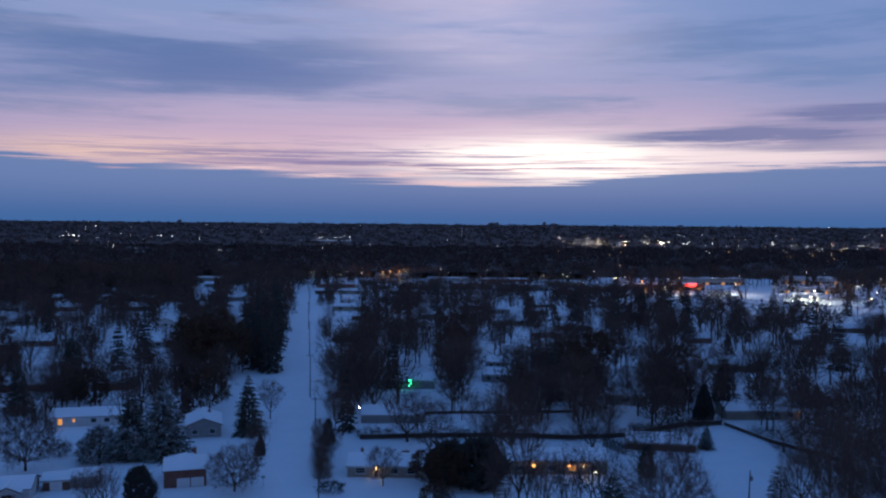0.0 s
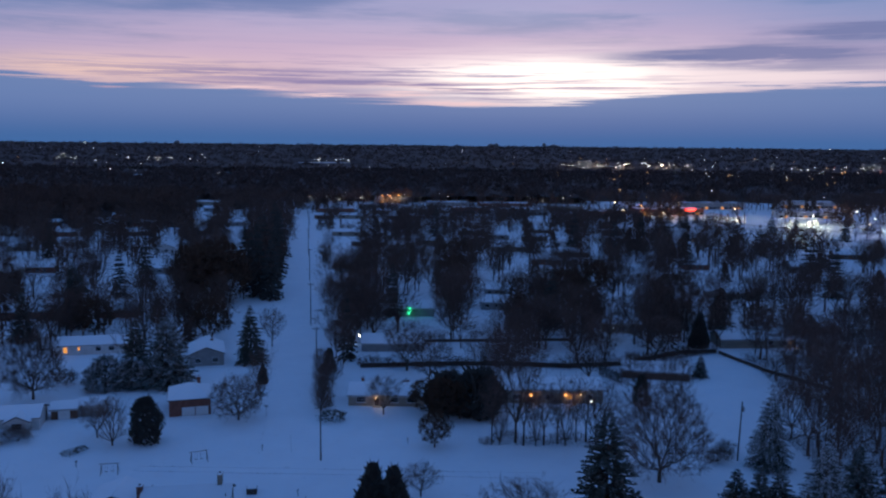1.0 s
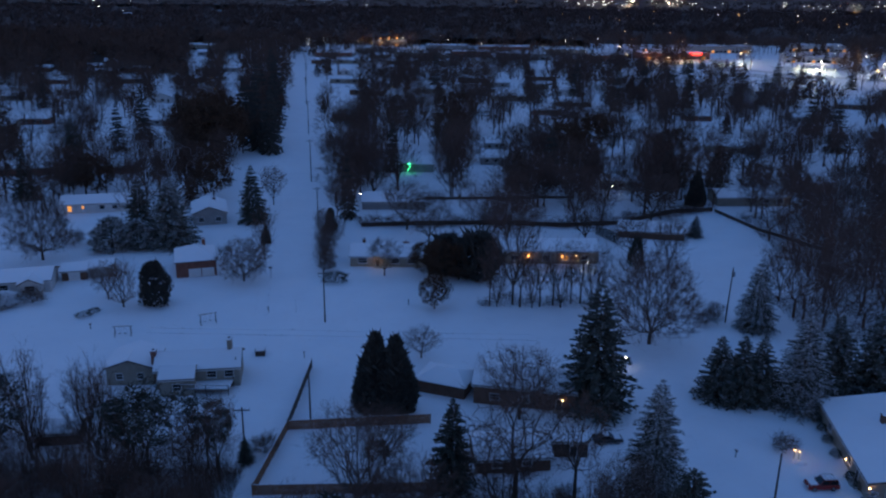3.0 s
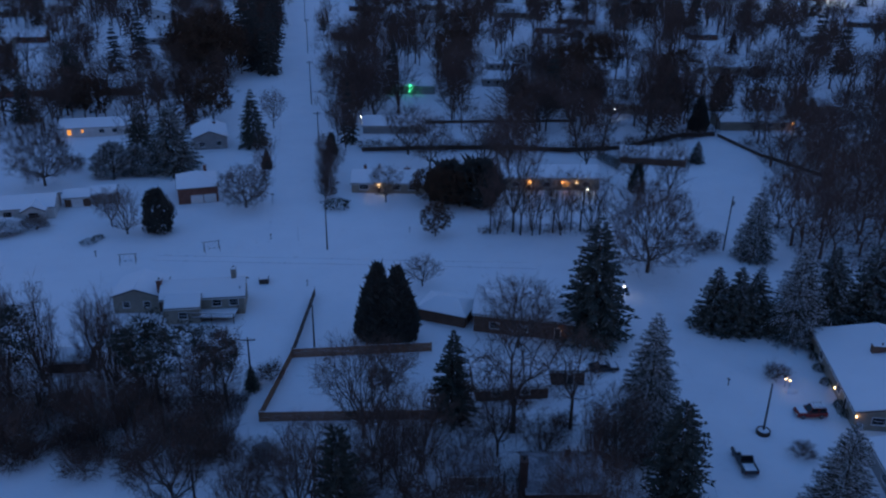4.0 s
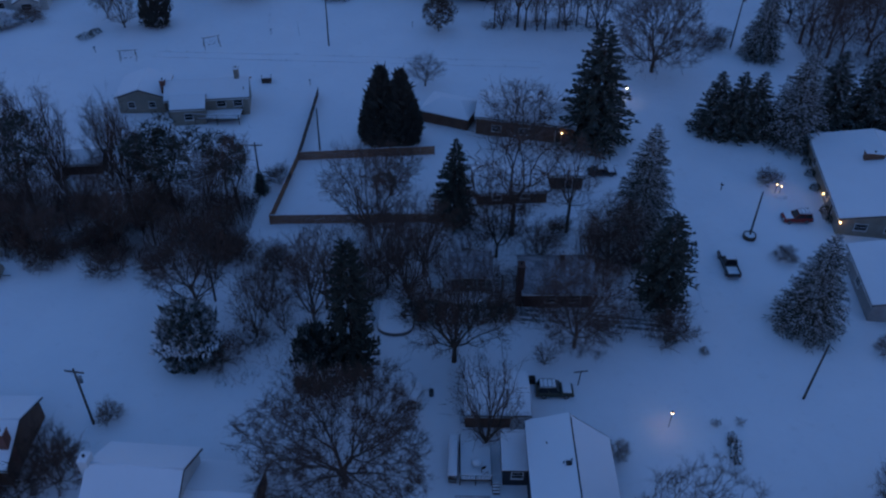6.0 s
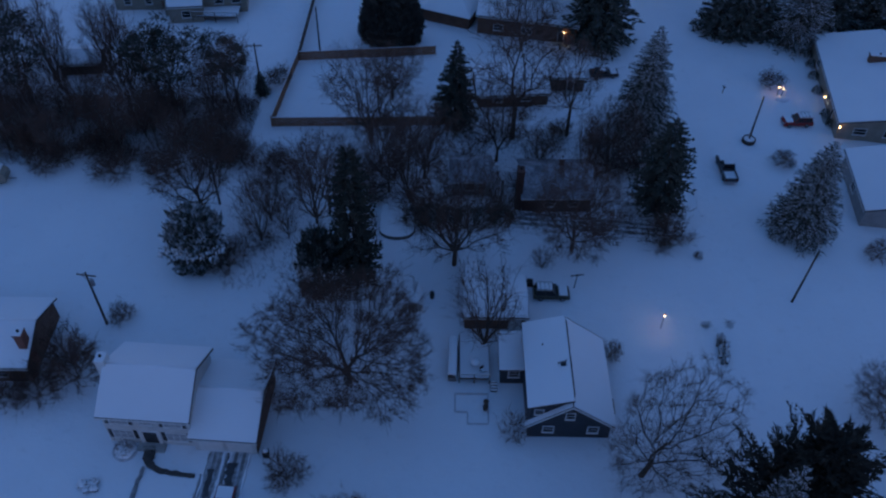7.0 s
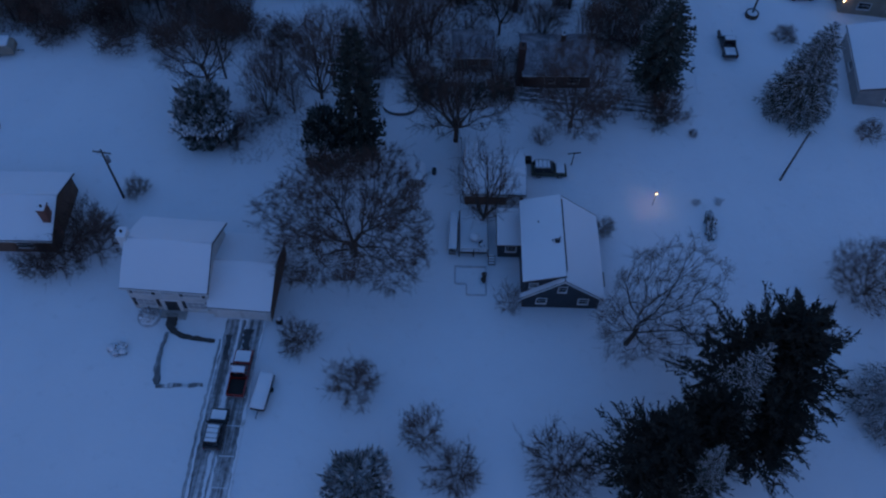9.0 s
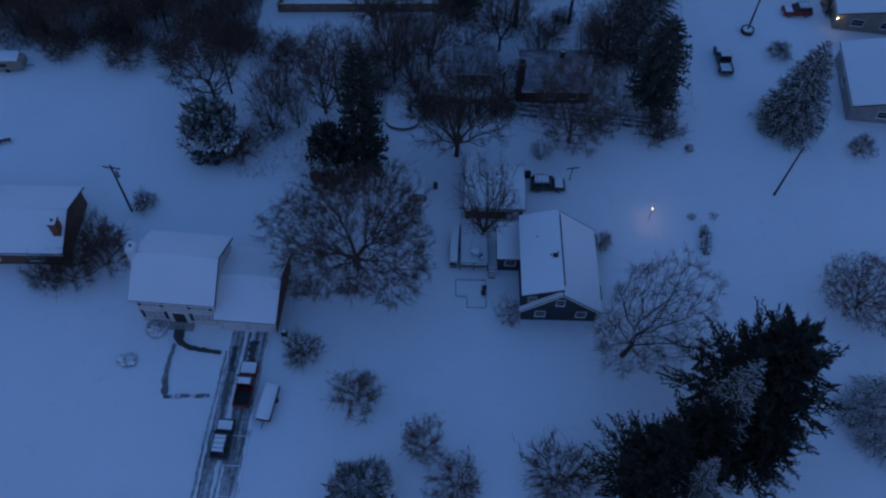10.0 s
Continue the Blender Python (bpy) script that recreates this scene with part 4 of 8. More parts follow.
def house(x, y, turn, w, d, eave, rise, wall, label, ridge="x", name="house", hip=0.0, over=0.4, snow=0.16, deck=SHINGLE, openings=(), lit=(), group="houses of the neighbourhood", plain=False, blinds=False):
    """A house of walls, roof slopes with snow, fascia and openings, about its middle; front is towards -y.
    openings: rows of (kind, side, along the wall, sill height, width, height). lit: numbers of those that glow."""
    ob = thing(name, pose(x, y, ground_height(x, y) - 0.02, 0, 0, turn), label, "shed" if "shed" in name else "garage" if "garage" in name else "house", group)
    a, b, top = w / 2, d / 2, eave + rise
    ca, cb = a + over, b + over
    s = Solid()
    if hip:
        s.box(-a, -b, -0.3, a, b, eave)
        part("wall", s, wall, ob)
        k = max(0.2, a - hip) if ridge == "x" else 0.0
        kb = 0.0 if ridge == "x" else max(0.2, b - hip)
        r0, r1 = ((-k, 0, top), (k, 0, top)) if ridge == "x" else ((0, -kb, top), (0, kb, top))
        z = eave - 0.02
        c = [(-ca, -cb, z), (ca, -cb, z), (ca, cb, z), (-ca, cb, z)]
        for mat, up, nm in ((deck, 0.0, "roof"), (ROOF_SNOW, snow, "roof_snow")):
            if up or nm == "roof":
                k_in = 1.0 if nm == "roof" else 0.985
                q = [(px * k_in, py * k_in, pz + up) for px, py, pz in c] + [(r0[0], r0[1], r0[2] + up), (r1[0], r1[1], r1[2] + up)]
                low = [(px * k_in, py * k_in, pz - 0.12 + up * 0.8) for px, py, pz in c]
                faces = [(0, 1, 5, 4), (2, 3, 4, 5), (1, 2, 5), (3, 0, 4)] if ridge == "x" else [(1, 2, 5, 4), (3, 0, 4, 5), (0, 1, 4), (2, 3, 5)]
                part(nm, Solid().poly(q + low, faces + [(6, 7, 1, 0), (7, 8, 2, 1), (8, 9, 3, 2), (9, 6, 0, 3), (9, 8, 7, 6)]), mat, ob)
    elif ridge == "x":
        s.prism([(-b, -0.3), (b, -0.3), (b, eave), (0, top), (-b, eave)], -a, a, "x")
        part("wall", s, wall, ob)
        drop = rise / b * over
        for k in (-1, 1):
            roof_plane(ob, (-ca, k * cb, eave - drop + 0.1), (ca, k * cb, eave - drop + 0.1), (ca, 0, top + 0.1), (-ca, 0, top + 0.1), deck, snow)
            if snow and k > 0:
                part("ridge_snow", Solid().rod((-ca + 0.06, 0, top + 0.14), (ca - 0.06, 0, top + 0.14), 0.2, 0.2, 8), ROOF_SNOW, ob, smooth=True)
            part("gutter", Solid().box(-ca, k * cb - 0.08, eave - drop - 0.12, ca, k * cb + 0.02, eave - drop + 0.02), TRIM, ob)
    else:
        s.prism([(-a, -0.3), (a, -0.3), (a, eave), (0, top), (-a, eave)], -b, b, "y")
        part("wall", s, wall, ob)
        drop = rise / a * over
        for k in (-1, 1):
            roof_plane(ob, (k * ca, -cb, eave - drop + 0.1), (k * ca, cb, eave - drop + 0.1), (0, cb, top + 0.1), (0, -cb, top + 0.1), deck, snow)
            if snow and k > 0:
                part("ridge_snow", Solid().rod((0, -cb + 0.06, top + 0.14), (0, cb - 0.06, top + 0.14), 0.2, 0.2, 8), ROOF_SNOW, ob, smooth=True)
            part("gutter", Solid().box(k * ca - 0.05, -cb, eave - drop - 0.12, k * ca + 0.05, cb, eave - drop + 0.02), TRIM, ob)
    for i, (kind, side, u, z, ww, hh) in enumerate(openings):
        m = SIDES[side](w, d)
        if kind == "door":
            door(ob, m, u, ww, hh)
        elif kind == "garage":
            garage_door(ob, m, u, ww, hh)
        else:
            window(ob, m, u, z, ww, hh, WARM if i in lit else BLIND if blinds else None, kind == "shuttered", not plain)
    return ob


# the navy house with its long shed dormer
def navy_house():
    ob = thing("house", pose(0, 0, 0), "dark navy sided house with white-trimmed gable and snowy roof", "house", "houses of the neighbourhood")
    x0, x1, xr, y0, y1 = 9.9, 18.9, 14.25, 48.3, 59.7
    part("wall", Solid().prism([(x0, -0.3), (x1, -0.3), (x1, 2.6), (xr, 6.25), (x0, 2.6)], y0, y1, "y"), NAVY, ob)
    part("dormer_wall", Solid().prism([(x0 + 0.02, 2.65), (xr, 6.2), (xr, 6.45), (x0 + 0.02, 5.2)], y0 + 0.35, y1 - 0.1, "y"), NAVY, ob)
    roof_plane(ob, (x1 + 0.4, y0 - 0.35, 2.42), (x1 + 0.4, y1 + 0.35, 2.42), (xr, y1 + 0.35, 6.4), (xr, y0 - 0.35, 6.4))
    roof_plane(ob, (x0 - 0.35, y0 + 0.1, 5.25), (x0 - 0.35, y1 + 0.3, 5.25), (xr + 0.15, y1 + 0.3, 6.72), (xr + 0.15, y0 + 0.1, 6.72), snow=0.2)
    roof_plane(ob, (x0 - 0.4, y0 - 0.35, 2.42), (x0 - 0.4, y0 + 0.34, 2.42), (xr, y0 + 0.34, 6.4), (xr, y0 - 0.35, 6.4), snow=0.1)
    for xa, za, xb, zb in ((x0 - 0.42, 2.3, xr, 6.28), (x1 + 0.42, 2.3, xr, 6.28)):
        s = Solid()
        s.poly([(xa, y0 - 0.4, za - 0.13), (xb, y0 - 0.4, zb - 0.13), (xb, y0 - 0.4, zb + 0.13), (xa, y0 - 0.4, za + 0.13),
                (xa, y0 - 0.33, za - 0.13), (xb, y0 - 0.33, zb - 0.13), (xb, y0 - 0.33, zb + 0.13), (xa, y0 - 0.33, za + 0.13)],
               [(0, 1, 2, 3), (7, 6, 5, 4), (0, 4, 5, 1), (1, 5, 6, 2), (2, 6, 7, 3), (3, 7, 4, 0)])
        part("rake_board", s, TRIM, ob, "white rake board")
    part("ridge_wall", Solid().box(xr + 0.16, y0 + 0.9, 6.2, xr + 0.26, y1 - 0.4, 6.9), SHUTTER, ob)
    part("rear_gutter", Solid().rod((xr + 0.1, y1 + 0.4, 6.45), (x1 + 0.45, y1 + 0.4, 2.5), 0.07, 0.07, 6), SHUTTER, ob, "dark gutter along the rear edge of the roof")
    part("downpipe", Solid().rod((x1 + 0.4, y1 + 0.3, -0.1), (x1 + 0.4, y1 + 0.3, 2.45), 0.05, 0.05, 6), SHUTTER, ob)
    front = pose(0, y0, 0)
    window(ob, front, 12.1, 1.05, 1.1, 1.05)
    window(ob, front, 17.0, 1.05, 1.1, 1.05)
    window(ob, front, 14.25, 3.65, 0.9, 1.05)
    window(ob, pose(0, y0 + 0.35, 0), 10.9, 4.0, 0.9, 0.75)
    part("corner_board", Solid().box(x0 - 0.03, y0 - 0.03, 0, x0 + 0.1, y0 + 0.1, 2.6), NAVY, ob)
    vent_pipe(ob, 13.6, 53.2, 6.6)
    vent_pipe(ob, 13.1, 53.4, 6.45)
    vent_pipe(ob, 13.9, 53.6, 6.7)
    part("vent_cap", Solid().box(13.3, 53.0, 6.75, 13.9, 53.5, 6.95), SHUTTER, ob)
    vent_pipe(ob, 11.6, 56.3, 5.9)
    part("step", Solid().box(19.0, 51.3, -0.1, 20.1, 53.2, 0.35), CONCRETE, ob, bevel=0.02)
    part("wing_wall", Solid().box(7.2, 55.4, -0.3, 9.88, 60.0, 2.7), NAVY, ob)
    roof_plane(ob, (6.9, 55.1, 2.72), (9.88, 55.1, 2.72), (9.88, 60.3, 3.25), (6.9, 60.3, 3.25))
    window(ob, pose(0, 55.4, 0), 8.7, 1.2, 1.2, 1.0)
    for i in range(4):
        part("stair", Solid().box(6.05, 54.95 - 0.28 * i, -0.1, 6.85, 55.26 - 0.28 * i, 0.66 - 0.18 * i), CEDAR_DARK, ob)
        part("stair_snow", Solid().box(6.08, 55.0 - 0.28 * i, 0.662 - 0.18 * i, 6.82, 55.22 - 0.28 * i, 0.74 - 0.18 * i), ROOF_SNOW, ob, "snow on the tread")
    return ob


navy_house()
house(3.95, 71.6, 0, 1.5, 2.3, 2.0, 0.35, BROWN_WALL, "narrow lean-to shed with a snowy top behind the garage", name="garden_shed", over=0.15)
house(6.85, 66.5, 0, 7.4, 6.4, 2.4, 0.9, BROWN_WALL, "low dark garage with a snow-covered roof behind the navy house", name="garage", over=0.3,
      openings=[("garage", "front", 2.4, 0, 1.6, 2.0)])
# the white two-storey house with its garage wing
WHITE_OPEN = [("shuttered", "front", -2.9, 3.6, 1.9, 1.15), ("window", "front", 0.0, 3.75, 1.3, 1.0), ("shuttered", "front", 2.9, 3.6, 1.9, 1.15),
              ("shuttered", "front", -2.9, 0.9, 2.1, 1.4), ("shuttered", "front", 2.9, 0.9, 2.1, 1.4), ("door", "front", 0.0, 0, 1.5, 2.1)]
big = house(-30.6, 51.2, -3.4, 9.3, 9.0, 5.2, 2.6, WHITE, "white two-storey house with dark shutters and snowy roof", openings=WHITE_OPEN, blinds=True)
chimney(big, -5.15, 0.2, 8.6, 1.0, 1.3, TRIM)
part("porch_frame", Solid().box(-1.15, -4.62, 0.1, -0.95, -4.5, 2.6).box(0.95, -4.62, 0.1, 1.15, -4.5, 2.6).box(-1.15, -4.62, 2.4, 1.15, -4.5, 2.65), TRIM, big)
wing = house(-22.45, 50.6, -3.4, 6.7, 9.6, 2.8, 1.9, WHITE, "attached garage wing with low snow-covered roof", name="garage", openings=[("garage", "front", -1.5, 0, 2.7, 2.1), ("garage", "front", 1.6, 0, 2.7, 2.1)])
vent_pipe(wing, 0.3, 0.5, 4.2)
# brown facing over the white siding; this side's shade is in its colour too
part("side_wall", Solid().box(3.36, -4.7, -0.1, 3.42, 4.7, 2.75), BROWN_WALL, wing)
left = house(-54.6, 59.2, 0.5, 16.0, 9.6, 3.0, 2.0, BROWN_WALL, "long brown house under a smooth snow-covered roof", openings=[("window", "front", 4.5, 1, 1.8, 1.2), ("window", "front", -1, 1, 1.8, 1.2)])
chimney(left, 7.6, -2.6, 6.2, 0.9, 1.2)
vent_pipe(left, -1.0, 2.0, 4.6)
brick = house(16.0, 88.2, 1.5, 9.4, 7.6, 2.9, 2.0, DARK_BRICK, "dark brick house with thinly snowed shingle roof", snow=0, deck=THIN_ROOF, openings=[("window", "front", -1.0, 1, 1.4, 1.2), ("window", "front", 2.4, 1, 1.4, 1.2)])
chimney(brick, -5.3, -3.0, 7.0, 0.9, 1.3, DARK_BRICK, capped=False)
chimney(brick, 0.8, 0.6, 5.9, 0.6, 0.6, DARK_BRICK)
house(4.2, 90.0, 1.5, 5.4, 5.0, 2.9, 1.3, GREY, "grey house wing with dark windows between bare trees", snow=0, deck=THIN_ROOF, openings=[("window", "front", -0.2, 1.0, 1.1, 1.3), ("window", "front", 1.5, 1.0, 1.1, 1.3)])
house(15.4, 132.8, -10.7, 17.4, 9.0, 3.6, 1.6, BROWN_WALL, "long brown ranch house with a snow-covered roof", openings=[("window", "front", -5, 1, 1.6, 1.1), ("window", "front", 0, 1, 1.8, 1.1), ("door", "front", 6, 0, 0.95, 2.05)])
house(1.5, 135.8, -21, 9.0, 7.0, 2.3, 1.4, BROWN_WALL, "low brown garage joined to the ranch house", hip=2.6, name="garage")
house(20.2, 114.7, 0.5, 5.6, 3.4, 2.6, 0.7, CEDAR_DARK, "small dark wooden shed with snow on its roof", name="garden_shed", over=0.2, openings=[("door", "front", 0.6, 0, 1.0, 1.8)])
house(10.9, 112.4, 6, 11.2, 7.6, 2.4, 1.5, BROWN_WALL, "brown outbuilding with a broad snow-covered gable roof", name="garage", openings=[("window", "front", 2, 1, 1.4, 1.0), ("window", "front", -2.5, 1, 1.4, 1.0)])
h8 = house(-43.2, 138.2, 8, 14.5, 7.2, 3.7, 1.8, TAN, "tan split-level house with chimney and snowy roof", openings=[("window", "front", 2.4, 1.9, 1.5, 1.2), ("window", "front", 5.4, 1.9, 1.5, 1.2)])
chimney(h8, 5.4, 0.4, 7.3, 0.8, 1.6, TAN)
vent_pipe(h8, 6.6, -2.5, 4.6)
house(-45.9, 134.0, 8, 5.8, 5.0, 3.2, 1.2, TAN, "rear wing of the tan house under snow", over=0.3, openings=[("window", "front", 0, 1, 1.4, 1.2)])
h8b = house(-55.3, 139.2, 4, 8.2, 7.8, 3.4, 1.4, TAN, "tan gabled wing with two small windows", ridge="y", openings=[("window", "front", -1.8, 1.2, 1.1, 1.1), ("window", "front", 1.9, 1.2, 1.1, 1.1)])
chimney(h8b, 4.3, -3.0, 6.1, 0.9, 0.9)
# the long ranch across the lane
ra = house(72.4, 112.7, -7.9, 20.0, 24.2, 3.0, 2.0, TAN, "long tan ranch house with broad snow-covered roof", ridge="y",
           openings=[("window", "front", -6.7, 1.1, 1.8, 1.1), ("window", "front", -2.2, 1.1, 1.8, 1.1), ("window", "left", -6, 1.1, 1.6, 1.1), ("window", "left", 4, 1.1, 1.6, 1.1), ("door", "left", 7.5, 0, 1.0, 2.05)])
chimney(ra, -2.2, 3.2, 5.8, 3.0, 1.0, BROWN_WALL)
house(65.6, 88.2, -6.4, 13.4, 12.6, 3.0, 1.7, GREY, "grey ranch wing with snow-covered roof", ridge="y", openings=[("window", "front", -2, 1.1, 1.8, 1.1), ("window", "left", 0, 1.1, 1.6, 1.1)])
# across the street
hb = house(-13.2, 204.6, 0, 18.6, 8.8, 2.7, 1.9, TAN, "low tan ranch house with a lit doorway", openings=[("window", "front", -6.2, 1, 2.2, 1.3), ("window", "front", 2.0, 1, 1.8, 1.2), ("window", "front", 6.0, 1, 1.8, 1.2), ("door", "front", -2.4, 0, 1.0, 2.05)])
chimney(hb, -6.2, 0.8, 5.6, 0.7, 0.7)
chimney(hb, -2.6, 1.2, 5.6, 0.6, 0.6, METAL)
chimney(hb, 4.6, 0.3, 5.2, 1.6, 0.7)
gl = house(-60.4, 197.0, 17, 9.4, 11.0, 4.0, 2.4, BRICK, "red brick garage with a white double door", hip=4.4, name="garage", openings=[("garage", "front", -0.4, 0, 2.9, 2.1), ("garage", "front", 2.7, 0, 2.9, 2.1)])
chimney(gl, 2.2, 2.6, 6.9, 0.8, 0.8)
hc = house(28.1, 208.6, 1.0, 25.0, 9.6, 3.4, 1.7, TAN, "long ranch house with warm lit porch lamps", openings=[("window", "front", -9, 1, 1.8, 1.2), ("door", "front", -5.6, 0, 1.1, 2.05), ("window", "front", -1, 1, 2, 1.2), ("window", "front", 4, 1, 1.6, 1.2), ("window", "front", 9, 1, 1.6, 1.2)], lit=(3,))
chimney(hc, -4.0, 0.8, 5.6, 1.0, 0.8)
house(-100.0, 183.0, 14, 20.0, 9.0, 2.8, 1.6, WHITE, "white ranch house with a small gabled porch", openings=[("window", "front", -5, 1, 2, 1.2), ("window", "front", 0, 1, 1.8, 1.2), ("door", "front", 3.5, 0, 1, 2.05)])
house(-93.4, 180.6, 14, 5.0, 5.0, 2.6, 1.2, WHITE, "gabled white porch wing under snow", ridge="y", over=0.3, openings=[("window", "front", 0, 1, 2.0, 1.3)])
house(-87.6, 191.0, 14, 5.6, 5.6, 2.4, 1.0, BROWN_WALL, "small brown garage beside the white house", name="garage", openings=[("garage", "front", 0, 0, 2.6, 2.0)])
house(-82.4, 193.4, 14, 6.0, 5.6, 2.5, 1.0, GREY, "small grey outbuilding with snowy roof", name="garden_shed")
he = house(-69.0, 242.5, 16, 9.6, 14.0, 3.4, 1.9, GREY, "grey house with snow-covered gable roof by the road", ridge="y", openings=[("window", "front", -2.4, 1, 1.5, 1.2), ("window", "front", 2.4, 1, 1.5, 1.2)])
chimney(he, 1.6, 3.0, 5.4, 0.9, 0.7)
hf = house(-104.5, 252.0, 12, 23.0, 8.6, 2.8, 1.7, WHITE, "white ranch house with warm lit entry", openings=[("window", "front", -8.8, 0.6, 1.2, 1.7), ("window", "front", -5.0, 1.3, 0.7, 0.9), ("window", "front", 0.5, 1, 1.5, 1.2), ("window", "front", 4.2, 1, 1.5, 1.2), ("window", "front", 8.2, 1, 1.5, 1.2)], lit=(0, 1))
chimney(hf, -4.5, 0.4, 6.2, 0.5, 0.5, POLE)
house(-149.0, 299.0, 12, 26.0, 8.6, 2.8, 1.8, BRICK, "brick ranch house with long snowy roof")
house(-118.0, 303.0, 10, 14.0, 8.6, 2.8, 1.8, BRICK, "brick house with a snow-covered roof")
house(60.0, 229.5, -9, 18.0, 7.6, 2.2, 1.7, BROWN_WALL, "low grey house half hidden by bare trees")
hi = house(101.0, 267.5, 3, 24.0, 9.6, 2.8, 1.7, TAN, "tan ranch house with one warm lit gable", openings=[("window", "front", 4, 1, 1.8, 1.2), ("window", "front", 8.5, 0.8, 2.0, 1.5)], lit=())
house(129.5, 288.0, 4, 17.0, 9.0, 2.8, 1.8, GREY, "grey house with a broad snow-covered roof")
house(63.0, 287.0, -12, 14.0, 10.0, 3.2, 2.4, GREY, "grey gabled house behind bare trees", openings=[("window", "front", 0, 1, 2, 1.2)])
house(-15.0, 258.5, 2, 19.0, 8.6, 2.5, 2.0, GREY, "grey ranch house behind a dark fence")
house(-10.5, 311.0, 0, 16.0, 9.0, 3.0, 2.0, GREY, "grey house with a green holiday lamp")

# ---- drives, walks and yard surfaces ----
def ribbon(name, path, widths, material, label, z=0.03, category="driveway", rough=0.12, seed=1, kind="structure"):
    """A strip along a path with uneven edges, laid a little above the snow."""
    rnd = random.Random(seed)
    pts = []
    for (x0, y0), (x1, y1), w0, w1 in zip(path, path[1:], widths, widths[1:]):
        n = max(2, int(math.hypot(x1 - x0, y1 - y0) / 0.5))
        pts += [(x0 + (x1 - x0) * i / n, y0 + (y1 - y0) * i / n, w0 + (w1 - w0) * i / n) for i in range(n)]
    pts.append((*path[-1], widths[-1]))
    verts = []
    for i, (x, y, w) in enumerate(pts):
        a, b = pts[max(i - 1, 0)], pts[min(i + 1, len(pts) - 1)]
        dx, dy = b[0] - a[0], b[1] - a[1]
        k = math.hypot(dx, dy) or 1
        for sgn in (-1, 1):
            e = w / 2 * (1 + rough * (rnd.random() - 0.5) * 2)
            verts += [(x + sgn * dy / k * e, y - sgn * dx / k * e, h) for h in (z - 0.25, z)]
    faces = []
    for i in range(len(pts) - 1):
        a, b = i * 4, i * 4 + 4
        faces += [(a + 1, a + 3, b + 3, b + 1), (a, a + 1, b + 1, b), (a + 3, a + 2, b + 2, b + 3)]
    faces += [(0, 2, 3, 1), tuple(len(pts) * 4 - 4 + i for i in (1, 3, 2, 0))]
    ob = new(name, raw_mesh(name, verts, faces, material))
    return tagged(ob, label, category, kind=kind)


SURF = 0.10


def along_drive(name, off, w0, w1, y0, y1, material, label, lift, category, rough, seed):
    """A strip beside the middle line of the white house's drive."""
    line = [(-22.65 + off - (46 - y) * 0.045 + 0.12 * math.sin(seed + y * 0.21), y) for y in (y0, y0 * 0.75 + y1 * 0.25, (y0 + y1) / 2, y0 * 0.25 + y1 * 0.75, y1)]
    ribbon(name, line, [w0, w0 * 0.8 + w1 * 0.2, (w0 + w1) / 2, w0 * 0.3 + w1 * 0.7, w1], material, label, SURF + lift, category, rough, seed)


ribbon("driveway", [(-22.75, 45.8), (-22.95, 37.4), (-23.35, 25.6), (-24.0, 8.0), (-24.6, -8.0)], [5.4, 4.8, 4.6, 4.6, 4.6], THIN_SNOW, "driveway under a thin layer of snow", SURF, rough=0.04)
along_drive("wheel_track", -1.15, 1.5, 1.0, 45.7, -6, SLUSH, "slushy wheel track along the drive", 0.006, "track", 0.16, 41)
along_drive("wheel_track", 1.35, 1.9, 1.7, 45.7, -6, SLUSH, "broad scraped wheel track along the drive", 0.006, "track", 0.10, 42)
along_drive("wheel_track", -2.25, 0.3, 0.34, 43.0, -4, SLUSH, "narrow worn line at the edge of the drive", 0.004, "track", 0.5, 43)
along_drive("wheel_track", 0.1, 0.5, 0.16, 45.6, 18, SLUSH, "thin worn line along the middle of the drive", 0.008, "track", 0.4, 44)
for k in range(11):
    y = 36.0 - 3.4 * k
    x = -21.3 - (46 - y) * 0.045
    ribbon("slab_joint", [(x - 0.85, y), (x + 0.85, y - 0.05)], [0.09, 0.09], ROOF_SNOW, "snow-filled joint between drive slabs", SURF + 0.010, "joint", 0.3, 90 + k)
along_drive("oil_patch", -1.1, 0.9, 0.5, 43.6, 40.4, ASPHALT, "dark thawed patch on the drive", 0.012, "patch", 0.5, 45)
along_drive("oil_patch", 1.0, 1.0, 0.7, 44.4, 41.2, ASPHALT, "dark thawed patch before the garage", 0.012, "patch", 0.5, 46)
ribbon("walk", [(-31.1, 46.3), (-30.9, 44.3), (-30.2, 43.7), (-28.7, 43.2), (-25.6, 42.8)], [1.4, 1.0, 0.6, 0.55, 0.5], WET_STONE, "dark swept flagstone walk to the front door", SURF + 0.02, "path", 0.35)
ribbon("garden_edging", [(-31.2, 43.8), (-31.6, 40.5), (-31.2, 37.3)], [0.4, 0.45, 0.8], SLUSH, "trodden border round the front lawn", SURF + 0.02, "edging", 0.5, 3)
ribbon("garden_edging", [(-31.2, 37.0), (-28.5, 37.2), (-26.0, 37.3)], [0.55, 0.4, 0.35], SLUSH, "trodden border along the front lawn", SURF + 0.02, "edging", 0.5, 4)
ribbon("driveway", [(9.0, 82.9), (20.0, 82.0), (33.2, 80.6)], [3.4, 3.2, 2.8], THIN_SNOW, "snow-covered drive with worn wheel tracks", SURF - 0.02, rough=0.1)
